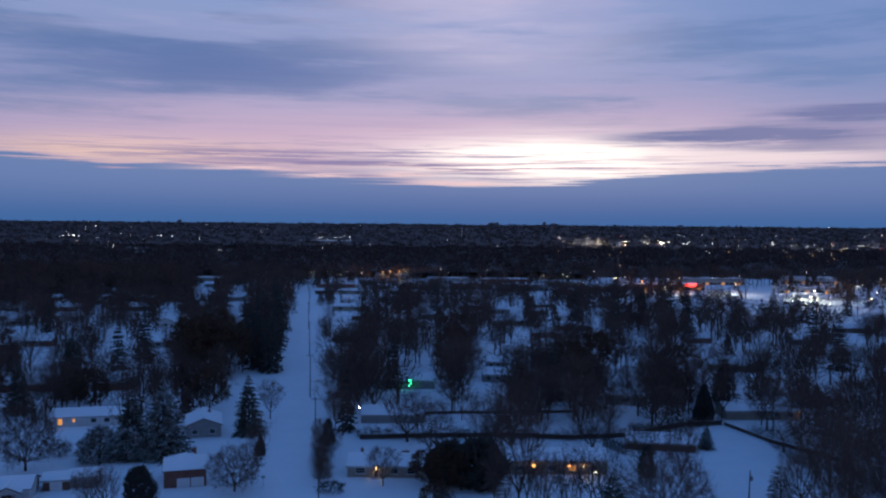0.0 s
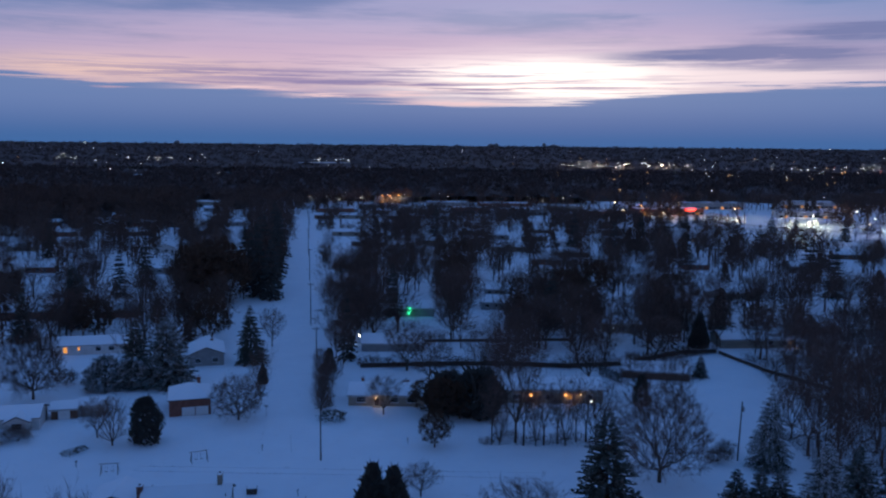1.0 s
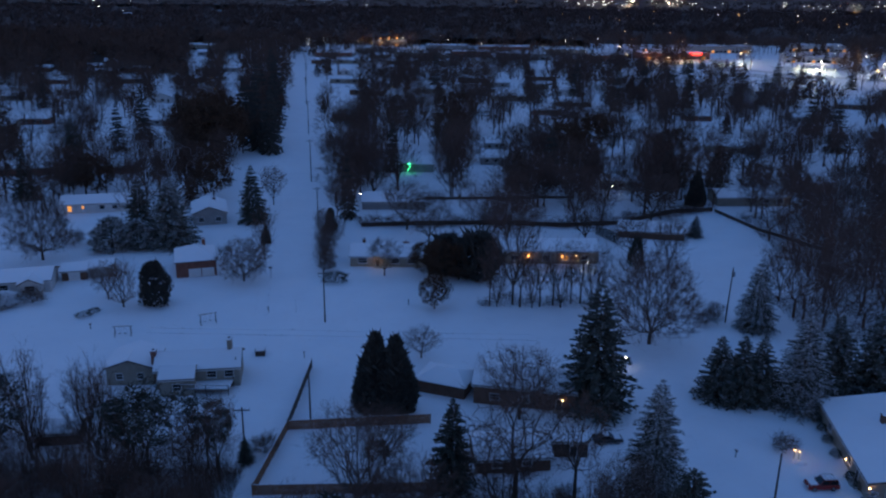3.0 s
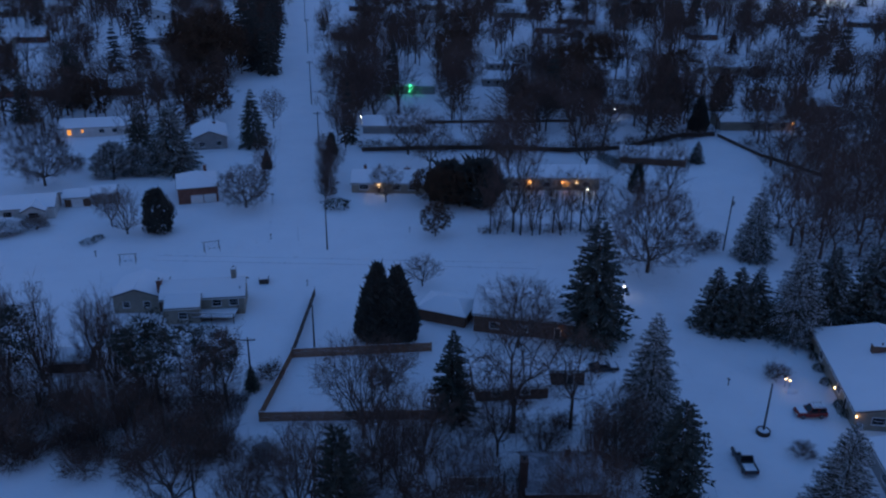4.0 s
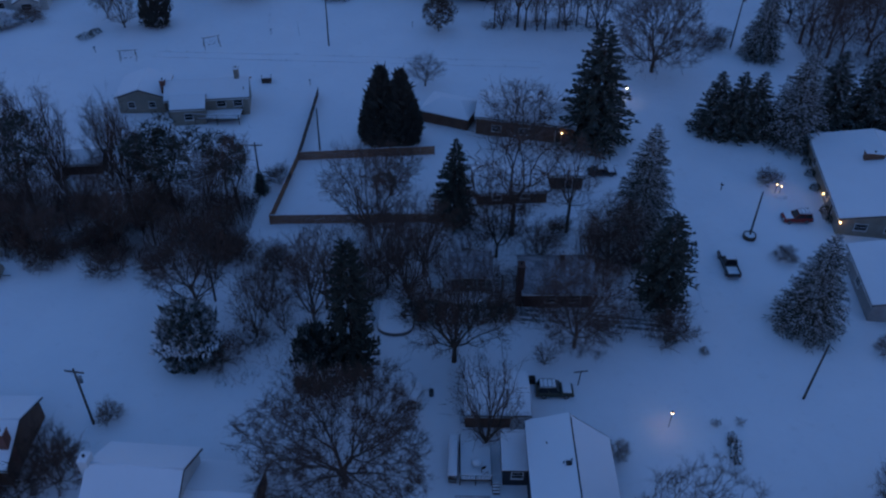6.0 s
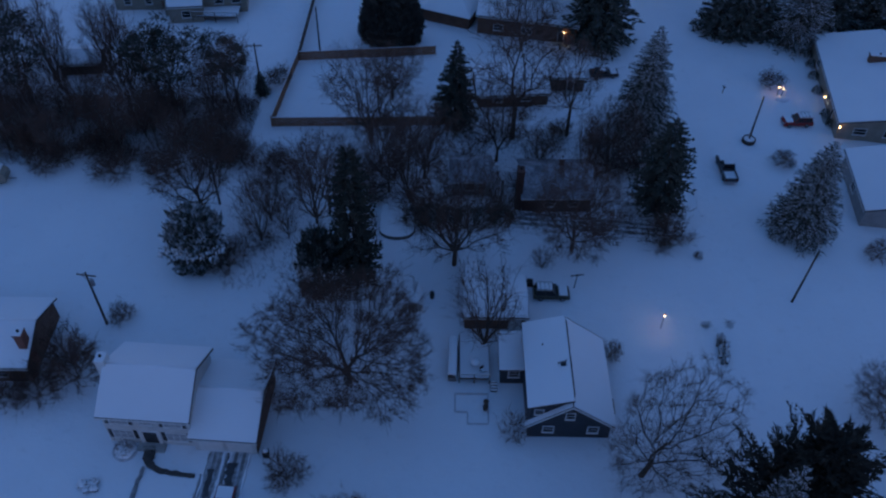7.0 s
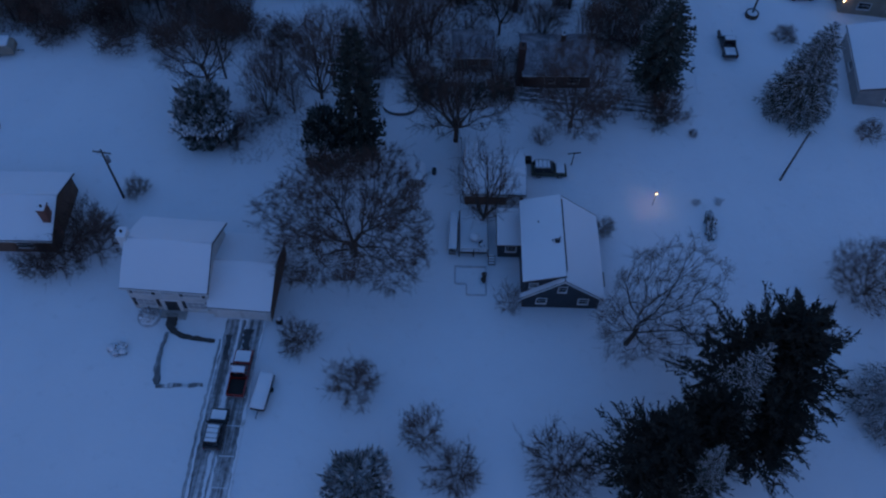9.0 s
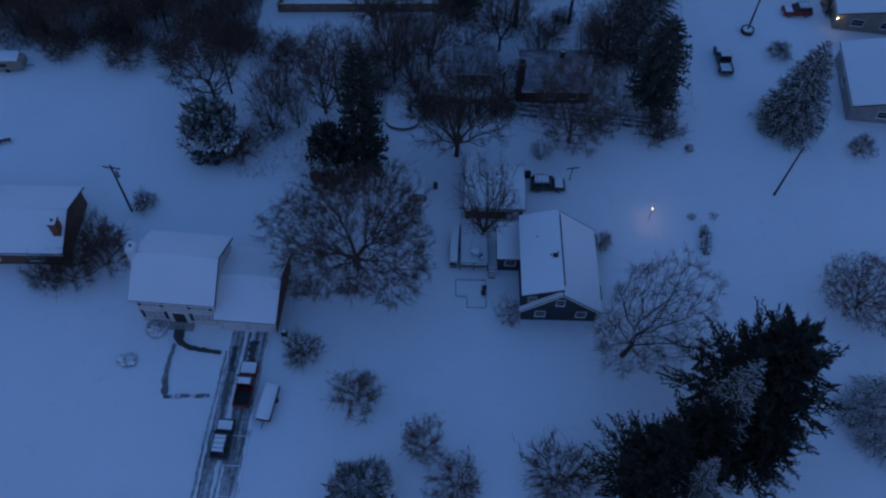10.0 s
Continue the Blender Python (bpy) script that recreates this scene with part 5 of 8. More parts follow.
for k, dy in enumerate((-0.95, 0.05, 0.95)):
    ribbon("wheel_track", [(9.5, 82.9 + dy), (20.0, 82.0 + dy), (32.6 - k, 80.7 + dy)], [0.8, 0.6, 0.3], SLUSH, "dark wheel track worn through the snow", SURF + 0.005, "track", 0.5, 7 + k)
# tracks pressed into the street snow
for k, (x0, y0, x1, y1) in enumerate([(38.0, 118.0, 36.5, 84.0), (36.0, 118.0, 34.6, 86.0), (-60, 158.5, 20, 156.5), (-60, 161.0, 20, 159.2), (-37.5, 168, -62, 330), (-40.0, 168, -64.4, 330)]):
    ribbon("tyre_track", [(x0, y0), ((x0 + x1) / 2 + 0.4, (y0 + y1) / 2), (x1, y1)], [0.5, 0.4, 0.5], THIN_SNOW, "faint tyre track pressed into street snow", 0.05, "track", 0.7, 60 + k)


# ---- fences ----
BOARDS = {}


def board_mesh(h, material):
    """One fence board, shared by all of a height and wood."""
    key = (h, material.name)
    if key not in BOARDS:
        BOARDS[key] = Solid().prism([(0, 0.05), (0.15, 0.05), (0.15, h - 0.05), (0.11, h - 0.01), (0.04, h - 0.01), (0, h - 0.05)], -0.022, 0.004, "y").mesh("board", material)
    return BOARDS[key]


def board_fence(path, h, material, label, step=2.4, boards=True):
    """A board fence: posts, rails and, bay by bay, upright boards with gaps and snow on top."""
    ob = thing("fence", pose(path[0][0], path[0][1], 0), label, "fence")
    ox, oy = path[0]
    rnd = random.Random(int(path[0][0] * 10))
    for (x0, y0), (x1, y1) in zip(path, path[1:]):
        L = math.hypot(x1 - x0, y1 - y0)
        n = max(1, round(L / step))
        ux, uy = (x1 - x0) / L, (y1 - y0) / L
        turn = math.atan2(uy, ux)
        for i in range(n + 1):
            px, py = x0 + ux * L * i / n - ox, y0 + uy * L * i / n - oy
            post = part("post", Solid().box(-0.06, -0.06, -0.4, 0.06, 0.06, h + 0.08), material, ob)
            post.matrix_basis = Matrix.Translation((px, py, 0)) @ Matrix.Rotation(turn, 4, "Z")
            if i == n:
                break
            bay = L / n
            here = Matrix.Translation((px, py, 0)) @ Matrix.Rotation(turn, 4, "Z")
            rails = Solid().box(0.06, 0.006, 0.35, bay - 0.06, 0.05, 0.45).box(0.06, 0.006, h - 0.4, bay - 0.06, 0.05, h - 0.3)
            if boards:
                rails.box(0.06, 0.012, 0.45, 0.16, 0.045, h - 0.4)
                panel = part("fence_panel", rails, material, ob)
                k = int((bay - 0.16) / 0.163)
                for j in range(k):
                    b = new("board", board_mesh(h, material))
                    b.parent = panel
                    b.location = (0.08 + (bay - 0.16) * j / k, 0, rnd.uniform(-0.03, 0.02))
            else:
                panel = part("fence_panel", rails.box(0.06, -0.03, 0.05, bay - 0.06, 0.006, h - 0.02), material, ob)
            panel.matrix_basis = here
            cap = part("snow_cap", Solid().box(0.06, -0.05, h, bay - 0.06, 0.06, h + 0.06), ROOF_SNOW, panel, "thin line of snow")
            cap.matrix_basis = Matrix.Identity(4)
    return ob


board_fence([(-26.2, 102.2), (1.1, 103.4)], 1.75, CEDAR, "weathered cedar board fence along the yard")
board_fence([(-26.2, 102.5), (-24.4, 120.0)], 1.75, CEDAR, "cedar board fence beside the wood")
board_fence([(-24.2, 120.2), (-1.3, 122.8)], 1.75, CEDAR, "cedar board fence at the back of the yard")
board_fence([(-24.4, 120.4), (-23.8, 143.0)], 1.8, CEDAR_DARK, "dark board fence running up to the street")
board_fence([(-22.9, 234.9), (-3.7, 237.3), (19.5, 238.8), (35.8, 236.6), (52.7, 239.6), (72.7, 253.1), (85.6, 255.5)], 1.4, CEDAR_DARK, "long dark board fence behind the houses", 3.2, False)
board_fence([(86.2, 254.6), (92.7, 234.4), (97.8, 226.0), (105.2, 213.2)], 1.1, CEDAR_DARK, "dark fence along the wood", 3.2, False)


board_fence([(-24.0, 262.0), (-2.0, 266.5), (22.0, 268.0), (44.0, 270.0)], 1.0, CEDAR_DARK, "low dark board fence between the back yards", 3.2, False)


# ---- poles ----
def utility_pole(x, y, h, turn=0, arm=True, transformer=False, lean=0.0, label="weathered wooden utility pole with crossarm"):
    ob = thing("utility_pole", pose(x, y, 0, 0, lean, turn), label, "utility pole", "poles along the streets")
    part("pole", Solid().rod((0, 0, -0.5), (0, 0, h), 0.17, 0.11, 9), POLE, ob, smooth=True)
    if arm:
        part("crossarm", Solid().box(-1.15, -0.06, h - 0.55, 1.15, 0.06, h - 0.42), POLE, ob)
        for k in (-1.0, -0.35, 0.45, 1.0):
            part("insulator", Solid().rod((k, 0, h - 0.42), (k, 0, h - 0.2), 0.05, 0.035, 8), METAL, ob)
        for k in (-1, 1):
            part("brace", Solid().rod((0.1 * k, -0.07, h - 1.15), (0.6 * k, -0.07, h - 0.55), 0.02, 0.02, 5), METAL, ob)
    if transformer:
        can = part("transformer", Solid().rod((0.42, 0, h - 2.1), (0.42, 0, h - 1.2), 0.24, 0.24, 12), METAL, ob)
        part("bushing", Solid().rod((0.42, 0, h - 1.2), (0.42, 0, h - 0.95), 0.05, 0.03, 8), POLE, can)


utility_pole(-24.2, 164.7, 11.4, 5)
utility_pole(-40.6, 63.1, 9.3, -8, transformer=True)
utility_pole(45.0, 68.6, 9.4, 0, arm=False, lean=2, label="plain weathered wooden pole in the snow")
utility_pole(47.2, 100.8, 8.4, 0, arm=False, label="wooden pole standing in a round planter")
utility_pole(-30.9, 84.7, 9.0, -6)
utility_pole(-29.3, 111.6, 8.8, 4)
utility_pole(-21.1, 123.2, 8.4, 0, arm=False, label="thin wooden pole beside the fence")
utility_pole(61.4, 166.7, 12.4, 20, arm=False, lean=2, transformer=True, label="tall wooden pole with a small transformer")
utility_pole(-35.3, 233.9, 12.0, 10)
utility_pole(-45.6, 290.0, 15.0, 10)
utility_pole(-60.4, 382.0, 15.0, 10)
utility_pole(-74.9, 470.0, 15.0, 10)
utility_pole(-88.0, 555.0, 14.0, 10)
utility_pole(-101.0, 640.0, 14.0, 10)
utility_pole(8.3, 84.0, 6.0, 0, arm=False, label="short wooden pole among bare trees")
utility_pole(-94.5, 262.5, 9.0, 0, arm=False, label="wooden pole behind the white ranch house")


# ---- vehicles ----
def vehicle(x, y, turn, shape, paint, label, snow=1.0, length=None, group="parked vehicles"):
    """A parked vehicle, nose towards +x: body, cabin glass, wheels, lamps, bumpers and the snow on it."""
    L, W, H, hood, cab0, cab1, belt = {"suv": (4.6, 1.85, 1.72, 1.0, 0.62, -2.12, 1.0), "pickup": (5.7, 1.95, 1.85, 1.1, 0.85, -0.75, 1.1),
                                       "sedan": (4.7, 1.8, 1.42, 0.9, 0.7, -1.5, 0.9), "van": (5.2, 2.0, 1.9, 1.05, 1.4, -2.4, 1.05)}[shape]
    a = L / 2
    ob = thing({"suv": "car", "sedan": "car", "pickup": "pickup_truck", "van": "van"}[shape], pose(x, y, 0.0, 0, 0, turn), label, {"pickup": "pickup truck", "van": "van"}.get(shape, "car"), group)
    side = [(-a, 0.42), (-a, belt - 0.05), (-a + 0.06, belt), (cab1 if shape != "pickup" else -a + 0.06, belt), (cab0 + 0.1, belt), (a - 0.25, hood - 0.06), (a, 0.75), (a, 0.42), (a - 0.1, 0.32), (-a + 0.1, 0.32)]
    if shape == "pickup":
        s = Solid().prism([(cab1, 0.32), (cab1, belt), (cab0 + 0.1, belt), (a - 0.25, hood - 0.06), (a, 0.75), (a, 0.42), (a - 0.1, 0.32)], -W / 2, W / 2, "y")
        body = part("body", s, paint, ob, bevel=0.05)
        bed = Solid().box(-a, -W / 2, 0.5, cab1 - 0.04, W / 2, 0.62)
        for k in (-1, 1):
            bed.box(-a, k * W / 2 - 0.09 if k > 0 else -W / 2, 0.62, cab1 - 0.04, W / 2 if k > 0 else -W / 2 + 0.09, belt)
        bed.box(-a, -W / 2 + 0.09, 0.62, -a + 0.07, W / 2 - 0.09, belt)
        part("bed", bed, paint, ob, "open cargo bed")
        part("bed_liner", Solid().box(-a + 0.08, -W / 2 + 0.1, 0.621, cab1 - 0.06, W / 2 - 0.1, 0.66), BLACK, ob, "black bed liner")
        if snow > 0.5:
            part("bed_snow", Solid().box(-a + 0.08, -W / 2 + 0.1, 0.662, cab1 - 0.08, W / 2 - 0.1, 0.82), ROOF_SNOW, ob, bevel=0.06)
    else:
        body = part("body", Solid().prism(side, -W / 2, W / 2, "y"), paint, ob, bevel=0.06)
    w2, w3 = W / 2 - 0.06, W / 2 - 0.22
    f0, f1 = cab0 + 0.08, cab0 - 0.55
    r0, r1 = cab1, cab1 + (0.18 if shape in ("pickup", "van", "suv") else 0.6)
    g = [(f0, -w2, belt), (f0, w2, belt), (r0, w2, belt), (r0, -w2, belt), (f1, -w3, H - 0.06), (f1, w3, H - 0.06), (r1, w3, H - 0.06), (r1, -w3, H - 0.06)]
    part("cabin_glass", Solid().poly(g, [(3, 2, 1, 0), (4, 5, 6, 7), (0, 1, 5, 4), (1, 2, 6, 5), (2, 3, 7, 6), (3, 0, 4, 7)]), GLASS, ob, "dark car windows")
    part("roof", Solid().box(r1 - 0.02, -w3 - 0.02, H - 0.06, f1 + 0.02, w3 + 0.02, H), paint, ob, bevel=0.025)
    for k in (-1, 1):
        for px, q in ((f0, f1), (r0, r1), ((f0 + r0) / 2, (f1 + r1) / 2)):
            part("pillar", Solid().rod((px, k * (w2 + 0.01), belt - 0.01), (q, k * (w3 + 0.01), H - 0.05), 0.045, 0.04, 5), paint, ob)
        for px in (a - 0.9, -a + 0.95):
            tyre = part("wheel", Solid().rod((px, k * (W / 2 - 0.2), 0.34), (px, k * (W / 2 + 0.02), 0.34), 0.34, 0.34, 16), BLACK, ob)
            part("rim", Solid().rod((px, k * (W / 2 + 0.01), 0.34), (px, k * (W / 2 + 0.03), 0.34), 0.2, 0.18, 10), METAL, tyre)
        part("headlight", Solid().box(a - 0.08, k * (W / 2 - 0.45) - 0.16, 0.6, a + 0.015, k * (W / 2 - 0.45) + 0.3 * k + 0.02, 0.76), TRIM, ob)
        part("tail_light", Solid().box(-a - 0.015, k * (W / 2 - 0.18) - 0.1, 0.65, -a + 0.05, k * (W / 2 - 0.18) + 0.1, 0.9), RED_PAINT, ob)
        part("mirror", Solid().box(cab0 - 0.15, k * (W / 2 + 0.02), belt, cab0 + 0.02, k * (W / 2 + 0.2), belt + 0.16) if k > 0 else Solid().box(cab0 - 0.15, -W / 2 - 0.2, belt, cab0 + 0.02, -W / 2 - 0.02, belt + 0.16), BLACK, ob)
    part("front_bumper", Solid().box(a - 0.06, -W / 2 + 0.05, 0.4, a + 0.07, W / 2 - 0.05, 0.56), METAL, ob, bevel=0.02)
    part("rear_bumper", Solid().box(-a - 0.08, -W / 2 + 0.05, 0.4, -a + 0.05, W / 2 - 0.05, 0.56), METAL, ob, bevel=0.02)
    if snow:
        t = 0.16 * snow
        part("roof_snow", Solid().box(r1 + 0.06, -w3 + 0.03, H + 0.002, f1 - 0.06, w3 - 0.03, H + t), ROOF_SNOW, ob, "snow on the roof", bevel=0.05)
        part("hood_snow", Solid().prism([(cab0 + 0.3, belt + 0.0), (a - 0.3, hood - 0.04), (a - 0.3, hood - 0.04 + t), (cab0 + 0.3, belt + t)], -W / 2 + 0.12, W / 2 - 0.12, "y"), ROOF_SNOW, ob, "snow on the hood", bevel=0.05)
    if shape == "suv":
        for k in (-1, 1):
            part("roof_rail", Solid().rod((r1 + 0.1, k * (w3 - 0.06), H + t + 0.03 if snow else H + 0.05), (f1 - 0.1, k * (w3 - 0.06), H + t + 0.03 if snow else H + 0.05), 0.03, 0.03, 6), BLACK, ob, "dark roof rail")
        for u in (0.22, 0.5, 0.78):
            px = r1 + (f1 - r1) * u
            part("crossbar", Solid().box(px - 0.022, -w3 + 0.04, H + 0.004, px + 0.022, w3 - 0.04, H + t + 0.03 if snow else H + 0.06), BLACK, ob, "dark roof crossbar")
    return ob


vehicle(-23.5, 32.0, 86, "suv", DARK_PAINT, "dark estate car with snow on roof and hood", snow=0.8)
vehicle(-21.9, 38.6, 87, "pickup", RED_PAINT, "red pickup truck with snow on the cab", snow=0.5)
vehicle(14.2, 68.8, 0, "suv", GREEN_PAINT, "dark olive car with snow on its roof")
vehicle(42.1, 93.6, 91, "pickup", DARK_PAINT, "dark pickup truck filled with snow", snow=1.1)
vehicle(55.8, 105.3, 182, "suv", RED_PAINT, "red car with snow on roof and hood")
vehicle(26.9, 117.5, 4, "sedan", DARK_PAINT, "dark car parked under the spruce", snow=0.6)


def snow_mound_vehicle(x, y, turn):
    """A trailer quite buried under smooth snow, its dark side showing."""
    ob = thing("boat_trailer", pose(x, y, 0.0, 0, 0, turn), "covered trailer buried under smooth snow", "trailer")
    part("hull", Solid().prism([(-2.1, 0.35), (2.0, 0.35), (2.3, 0.7), (2.2, 0.85), (-2.1, 0.85)], -0.8, 0.8, "y"), DARK_PAINT, ob, bevel=0.05)
    part("snow_cover", Solid().box(-2.12, -0.80, 0.853, 2.24, 0.80, 1.42), ROOF_SNOW, ob, bevel=0.27, smooth=True)
    for k in (-1, 1):
        part("wheel", Solid().rod((-0.5, k * 0.81, 0.28), (-0.5, k * 0.95, 0.28), 0.28, 0.28, 14), BLACK, ob)
    part("tongue", Solid().box(2.2, -0.06, 0.3, 3.1, 0.06, 0.42), METAL, ob)


snow_mound_vehicle(-19.1, 36.4, 262)


def camper(x, y, turn):
    ob = thing("camper", pose(x, y, 0.0, 0, 0, turn), "rounded camper trailer with snow heaped on it", "camper")
    part("body", Solid().prism([(-2.6, 0.4), (2.5, 0.4), (2.8, 0.8), (2.7, 1.7), (2.1, 2.1), (-2.2, 2.1), (-2.7, 1.6)], -1.05, 1.05, "y"), TAN, ob, bevel=0.12)
    part("snow_cover", Solid().box(-2.3, -1.0, 2.1, 2.2, 1.0, 2.42), ROOF_SNOW, ob, bevel=0.14, smooth=True)
    for k in (-1, 1):
        part("wheel", Solid().rod((0.2, k * 1.0, 0.33), (0.2, k * 1.08, 0.33), 0.33, 0.33, 14), BLACK, ob)
        part("window", Solid().box(-1.2, k * 1.05 - 0.012, 1.1, 0.4, k * 1.05 + 0.012, 1.7), GLASS, ob)
    part("tongue", Solid().box(2.7, -0.06, 0.35, 3.8, 0.06, 0.47), METAL, ob)


camper(-64.4, 88.6, 4)


# ---- things round the navy house ----
def deck(x0, y0, x1, y1, h, label, material=CEDAR_DARK, rails=True, snowy=True):
    ob = thing("deck", pose(x0, y0, 0), label, "deck")
    w, d = x1 - x0, y1 - y0
    n = int(d / 0.16)
    for i in range(n):
        part("plank", Solid().box(0, i * d / n, h - 0.04, w, (i + 1) * d / n - 0.012, h), material, ob)
    posts = [(0.06, 0.06), (w - 0.06, 0.06), (0.06, d - 0.06), (w - 0.06, d - 0.06), (w / 2, 0.06)]
    for px, py in posts:
        part("post", Solid().box(px - 0.06, py - 0.06, -0.3, px + 0.06, py + 0.06, h + (0.95 if rails else -0.05)), material, ob)
    if rails:
        for a, b in (((0, 0.06), (w, 0.06)), ((0.06, 0), (0.06, d))):
            part("rail", Solid().box(a[0] - 0.03, a[1] - 0.04, h + 0.86, b[0] + 0.03, b[1] + 0.04, h + 0.94), material, ob)
            part("rail_snow", Solid().box(a[0], a[1] - 0.05, h + 0.942, b[0], b[1] + 0.05, h + 1.02), ROOF_SNOW, ob, "snow along the rail")
            k = int(max(b[0] - a[0], b[1] - a[1]) / 0.3)
            for i in range(1, k):
                px, py = a[0] + (b[0] - a[0]) * i / k, a[1] + (b[1] - a[1]) * i / k
                part("baluster", Solid().box(px - 0.018, py - 0.018, h, px + 0.018, py + 0.018, h + 0.86), material, ob)
    if snowy:
        part("deck_snow", Solid().box(0.14, 0.14, h + 0.003, w - 0.05, d - 0.05, h + 0.14), ROOF_SNOW, ob, "snow lying on the planks", bevel=0.04)
    return ob


deck(2.4, 55.3, 6.0, 61.0, 0.7, "wooden deck with railings deep in snow")
t = thing("patio_table", pose(4.3, 57.2, 0.84), "round patio table heaped with snow", "table")
part("tabletop", Solid().rod((0, 0, 0.66), (0, 0, 0.7), 0.6, 0.6, 20), METAL, t)
part("snow_cap", Solid().blob((0, 0, 0.7), 0.62, 0.62, 0.3, 0.05, 3, floor=0.702), ROOF_SNOW, t, smooth=True)
for k in range(4):
    part("leg", Solid().rod((0.4 * math.cos(k * 1.57 + 0.8), 0.4 * math.sin(k * 1.57 + 0.8), 0), (0.3 * math.cos(k * 1.57 + 0.8), 0.3 * math.sin(k * 1.57 + 0.8), 0.66), 0.025, 0.025, 6), METAL, t)
c = thing("patio_chair", pose(5.2, 56.2, 0.84, 0, 0, 35), "dark patio chair with snow on the seat", "chair")
part("seat", Solid().box(-0.28, -0.28, 0.4, 0.28, 0.28, 0.45), BLACK, c)
part("backrest", Solid().box(-0.28, 0.24, 0.45, 0.28, 0.29, 0.95), BLACK, c)
part("seat_snow", Solid().box(-0.26, -0.26, 0.452, 0.26, 0.22, 0.58), ROOF_SNOW, c, bevel=0.04)
for px in (-0.24, 0.24):
    for py in (-0.24, 0.24):
        part("leg", Solid().rod((px, py, 0), (px, py, 0.4), 0.02, 0.02, 6), BLACK, c)
w = thing("woodpile", pose(1.7, 58.2, 0.0, 0, 0, 88), "long stacked woodpile capped with snow", "woodpile")
for r in range(4):
    for k in range(14):
        part("log", Solid().rod((-2.6 + k * 0.38 + (r % 2) * 0.19, -0.45, 0.17 + r * 0.3), (-2.6 + k * 0.38 + (r % 2) * 0.19, 0.45, 0.17 + r * 0.3), 0.175, 0.175, 7), BARK, w)
part("snow_cap", Solid().box(-2.75, -0.5, 1.22, 2.75, 0.5, 1.5), ROOF_SNOW, w, bevel=0.1, smooth=True)
# the low kerb of a garden bed
for x0, y0, x1, y1 in ((1.9, 53.7, 5.8, 53.85), (1.9, 51.4, 2.05, 53.7), (2.05, 51.25, 3.3, 51.4), (3.3, 49.75, 3.45, 51.25), (3.45, 49.7, 5.65, 49.85), (5.65, 49.85, 5.8, 53.7)):
    single("garden_kerb", Solid().box(x0, y0, -0.2, x1, y1, 0.085), SNOWY_KERB, pose(0, 0, 0), "low stone kerb of a snowed-in garden bed", "kerb", "kerbs of the garden bed", bevel=0.02)
for k, (bx, by) in enumerate(((5.5, 52.4), (5.4, 51.7))):
    single("flower_pot", Solid().rod((0, 0, -0.05), (0, 0, 0.5), 0.22, 0.3, 12).rod((0, 0, 0.5), (0, 0, 0.56), 0.33, 0.33, 12), CEDAR_DARK, pose(bx, by, 0.0), "dark flower pot beside the garden bed", "flower pot", "flower pots")


def little_barn(x, y, turn):
    ob = thing("garden_shed", pose(x, y, 0.0, 0, 0, turn), "small arched garden shed with striped front and snow", "shed")
    arc = [(-1.25, -0.1)] + [(-1.25 * math.cos(i * math.pi / 10), 0.75 + 0.95 * math.sin(i * math.pi / 10)) for i in range(11)] + [(1.25, -0.1)]
    part("wall", Solid().prism(arc, -1.5, 1.5, "y"), WHITE, ob)
    rim = [(-q * math.cos(i * math.pi / 10), 0.75 + (q - 0.3) * math.sin(i * math.pi / 10)) for q, way in ((1.27, range(11)), (1.17, range(10, -1, -1))) for i in way]
    part("front_trim", Solid().prism(rim, -1.58, -1.504, "y"), SHUTTER, ob, "dark curved trim")
    up = [(-1.32 * math.cos(i * math.pi / 10), 0.75 + 1.03 * math.sin(i * math.pi / 10)) for i in range(11)]
    dn = [(-1.26 * math.cos(i * math.pi / 10), 0.75 + 0.965 * math.sin(i * math.pi / 10)) for i in range(11)]
    part("roof_snow", Solid().prism(up + dn[::-1], -1.55, 1.6, "y"), ROOF_SNOW, ob, smooth=False)
    for k in range(-2, 3):
        part("door_board", Solid().box(k * 0.44 - 0.085, -1.56, 0.05, k * 0.44 + 0.085, -1.503, 1.5 - 0.12 * k * k), SHUTTER, ob, "dark upright board")


little_barn(-3.3, 67.3, 2)
single("rain_barrel", Solid().rod((0, 0, -0.05), (0, 0, 0.95), 0.3, 0.3, 14), DARK_PAINT, pose(-0.9, 68.2, 0.0), "dark rain barrel beside the garden shed", "barrel", bevel=0.03)
p = thing("clothes_post", pose(17.3, 70.2, 0.0, 0, 0, 10), "leaning T-shaped clothes post in the snow", "clothes post")
part("post", Solid().rod((0, 0, -0.3), (0.15, 0, 2.6), 0.07, 0.06, 8), POLE, p)
part("crossbar", Solid().box(-0.75, -0.05, 2.35, 1.0, 0.05, 2.47), POLE, p)
single("air_conditioner", Solid().box(-0.4, -0.4, 0, 0.4, 0.4, 0.8), BLACK, pose(11.6, 70.6, 0.0), "dark box-shaped cooling unit beside the garage", "cooling unit", bevel=0.04)


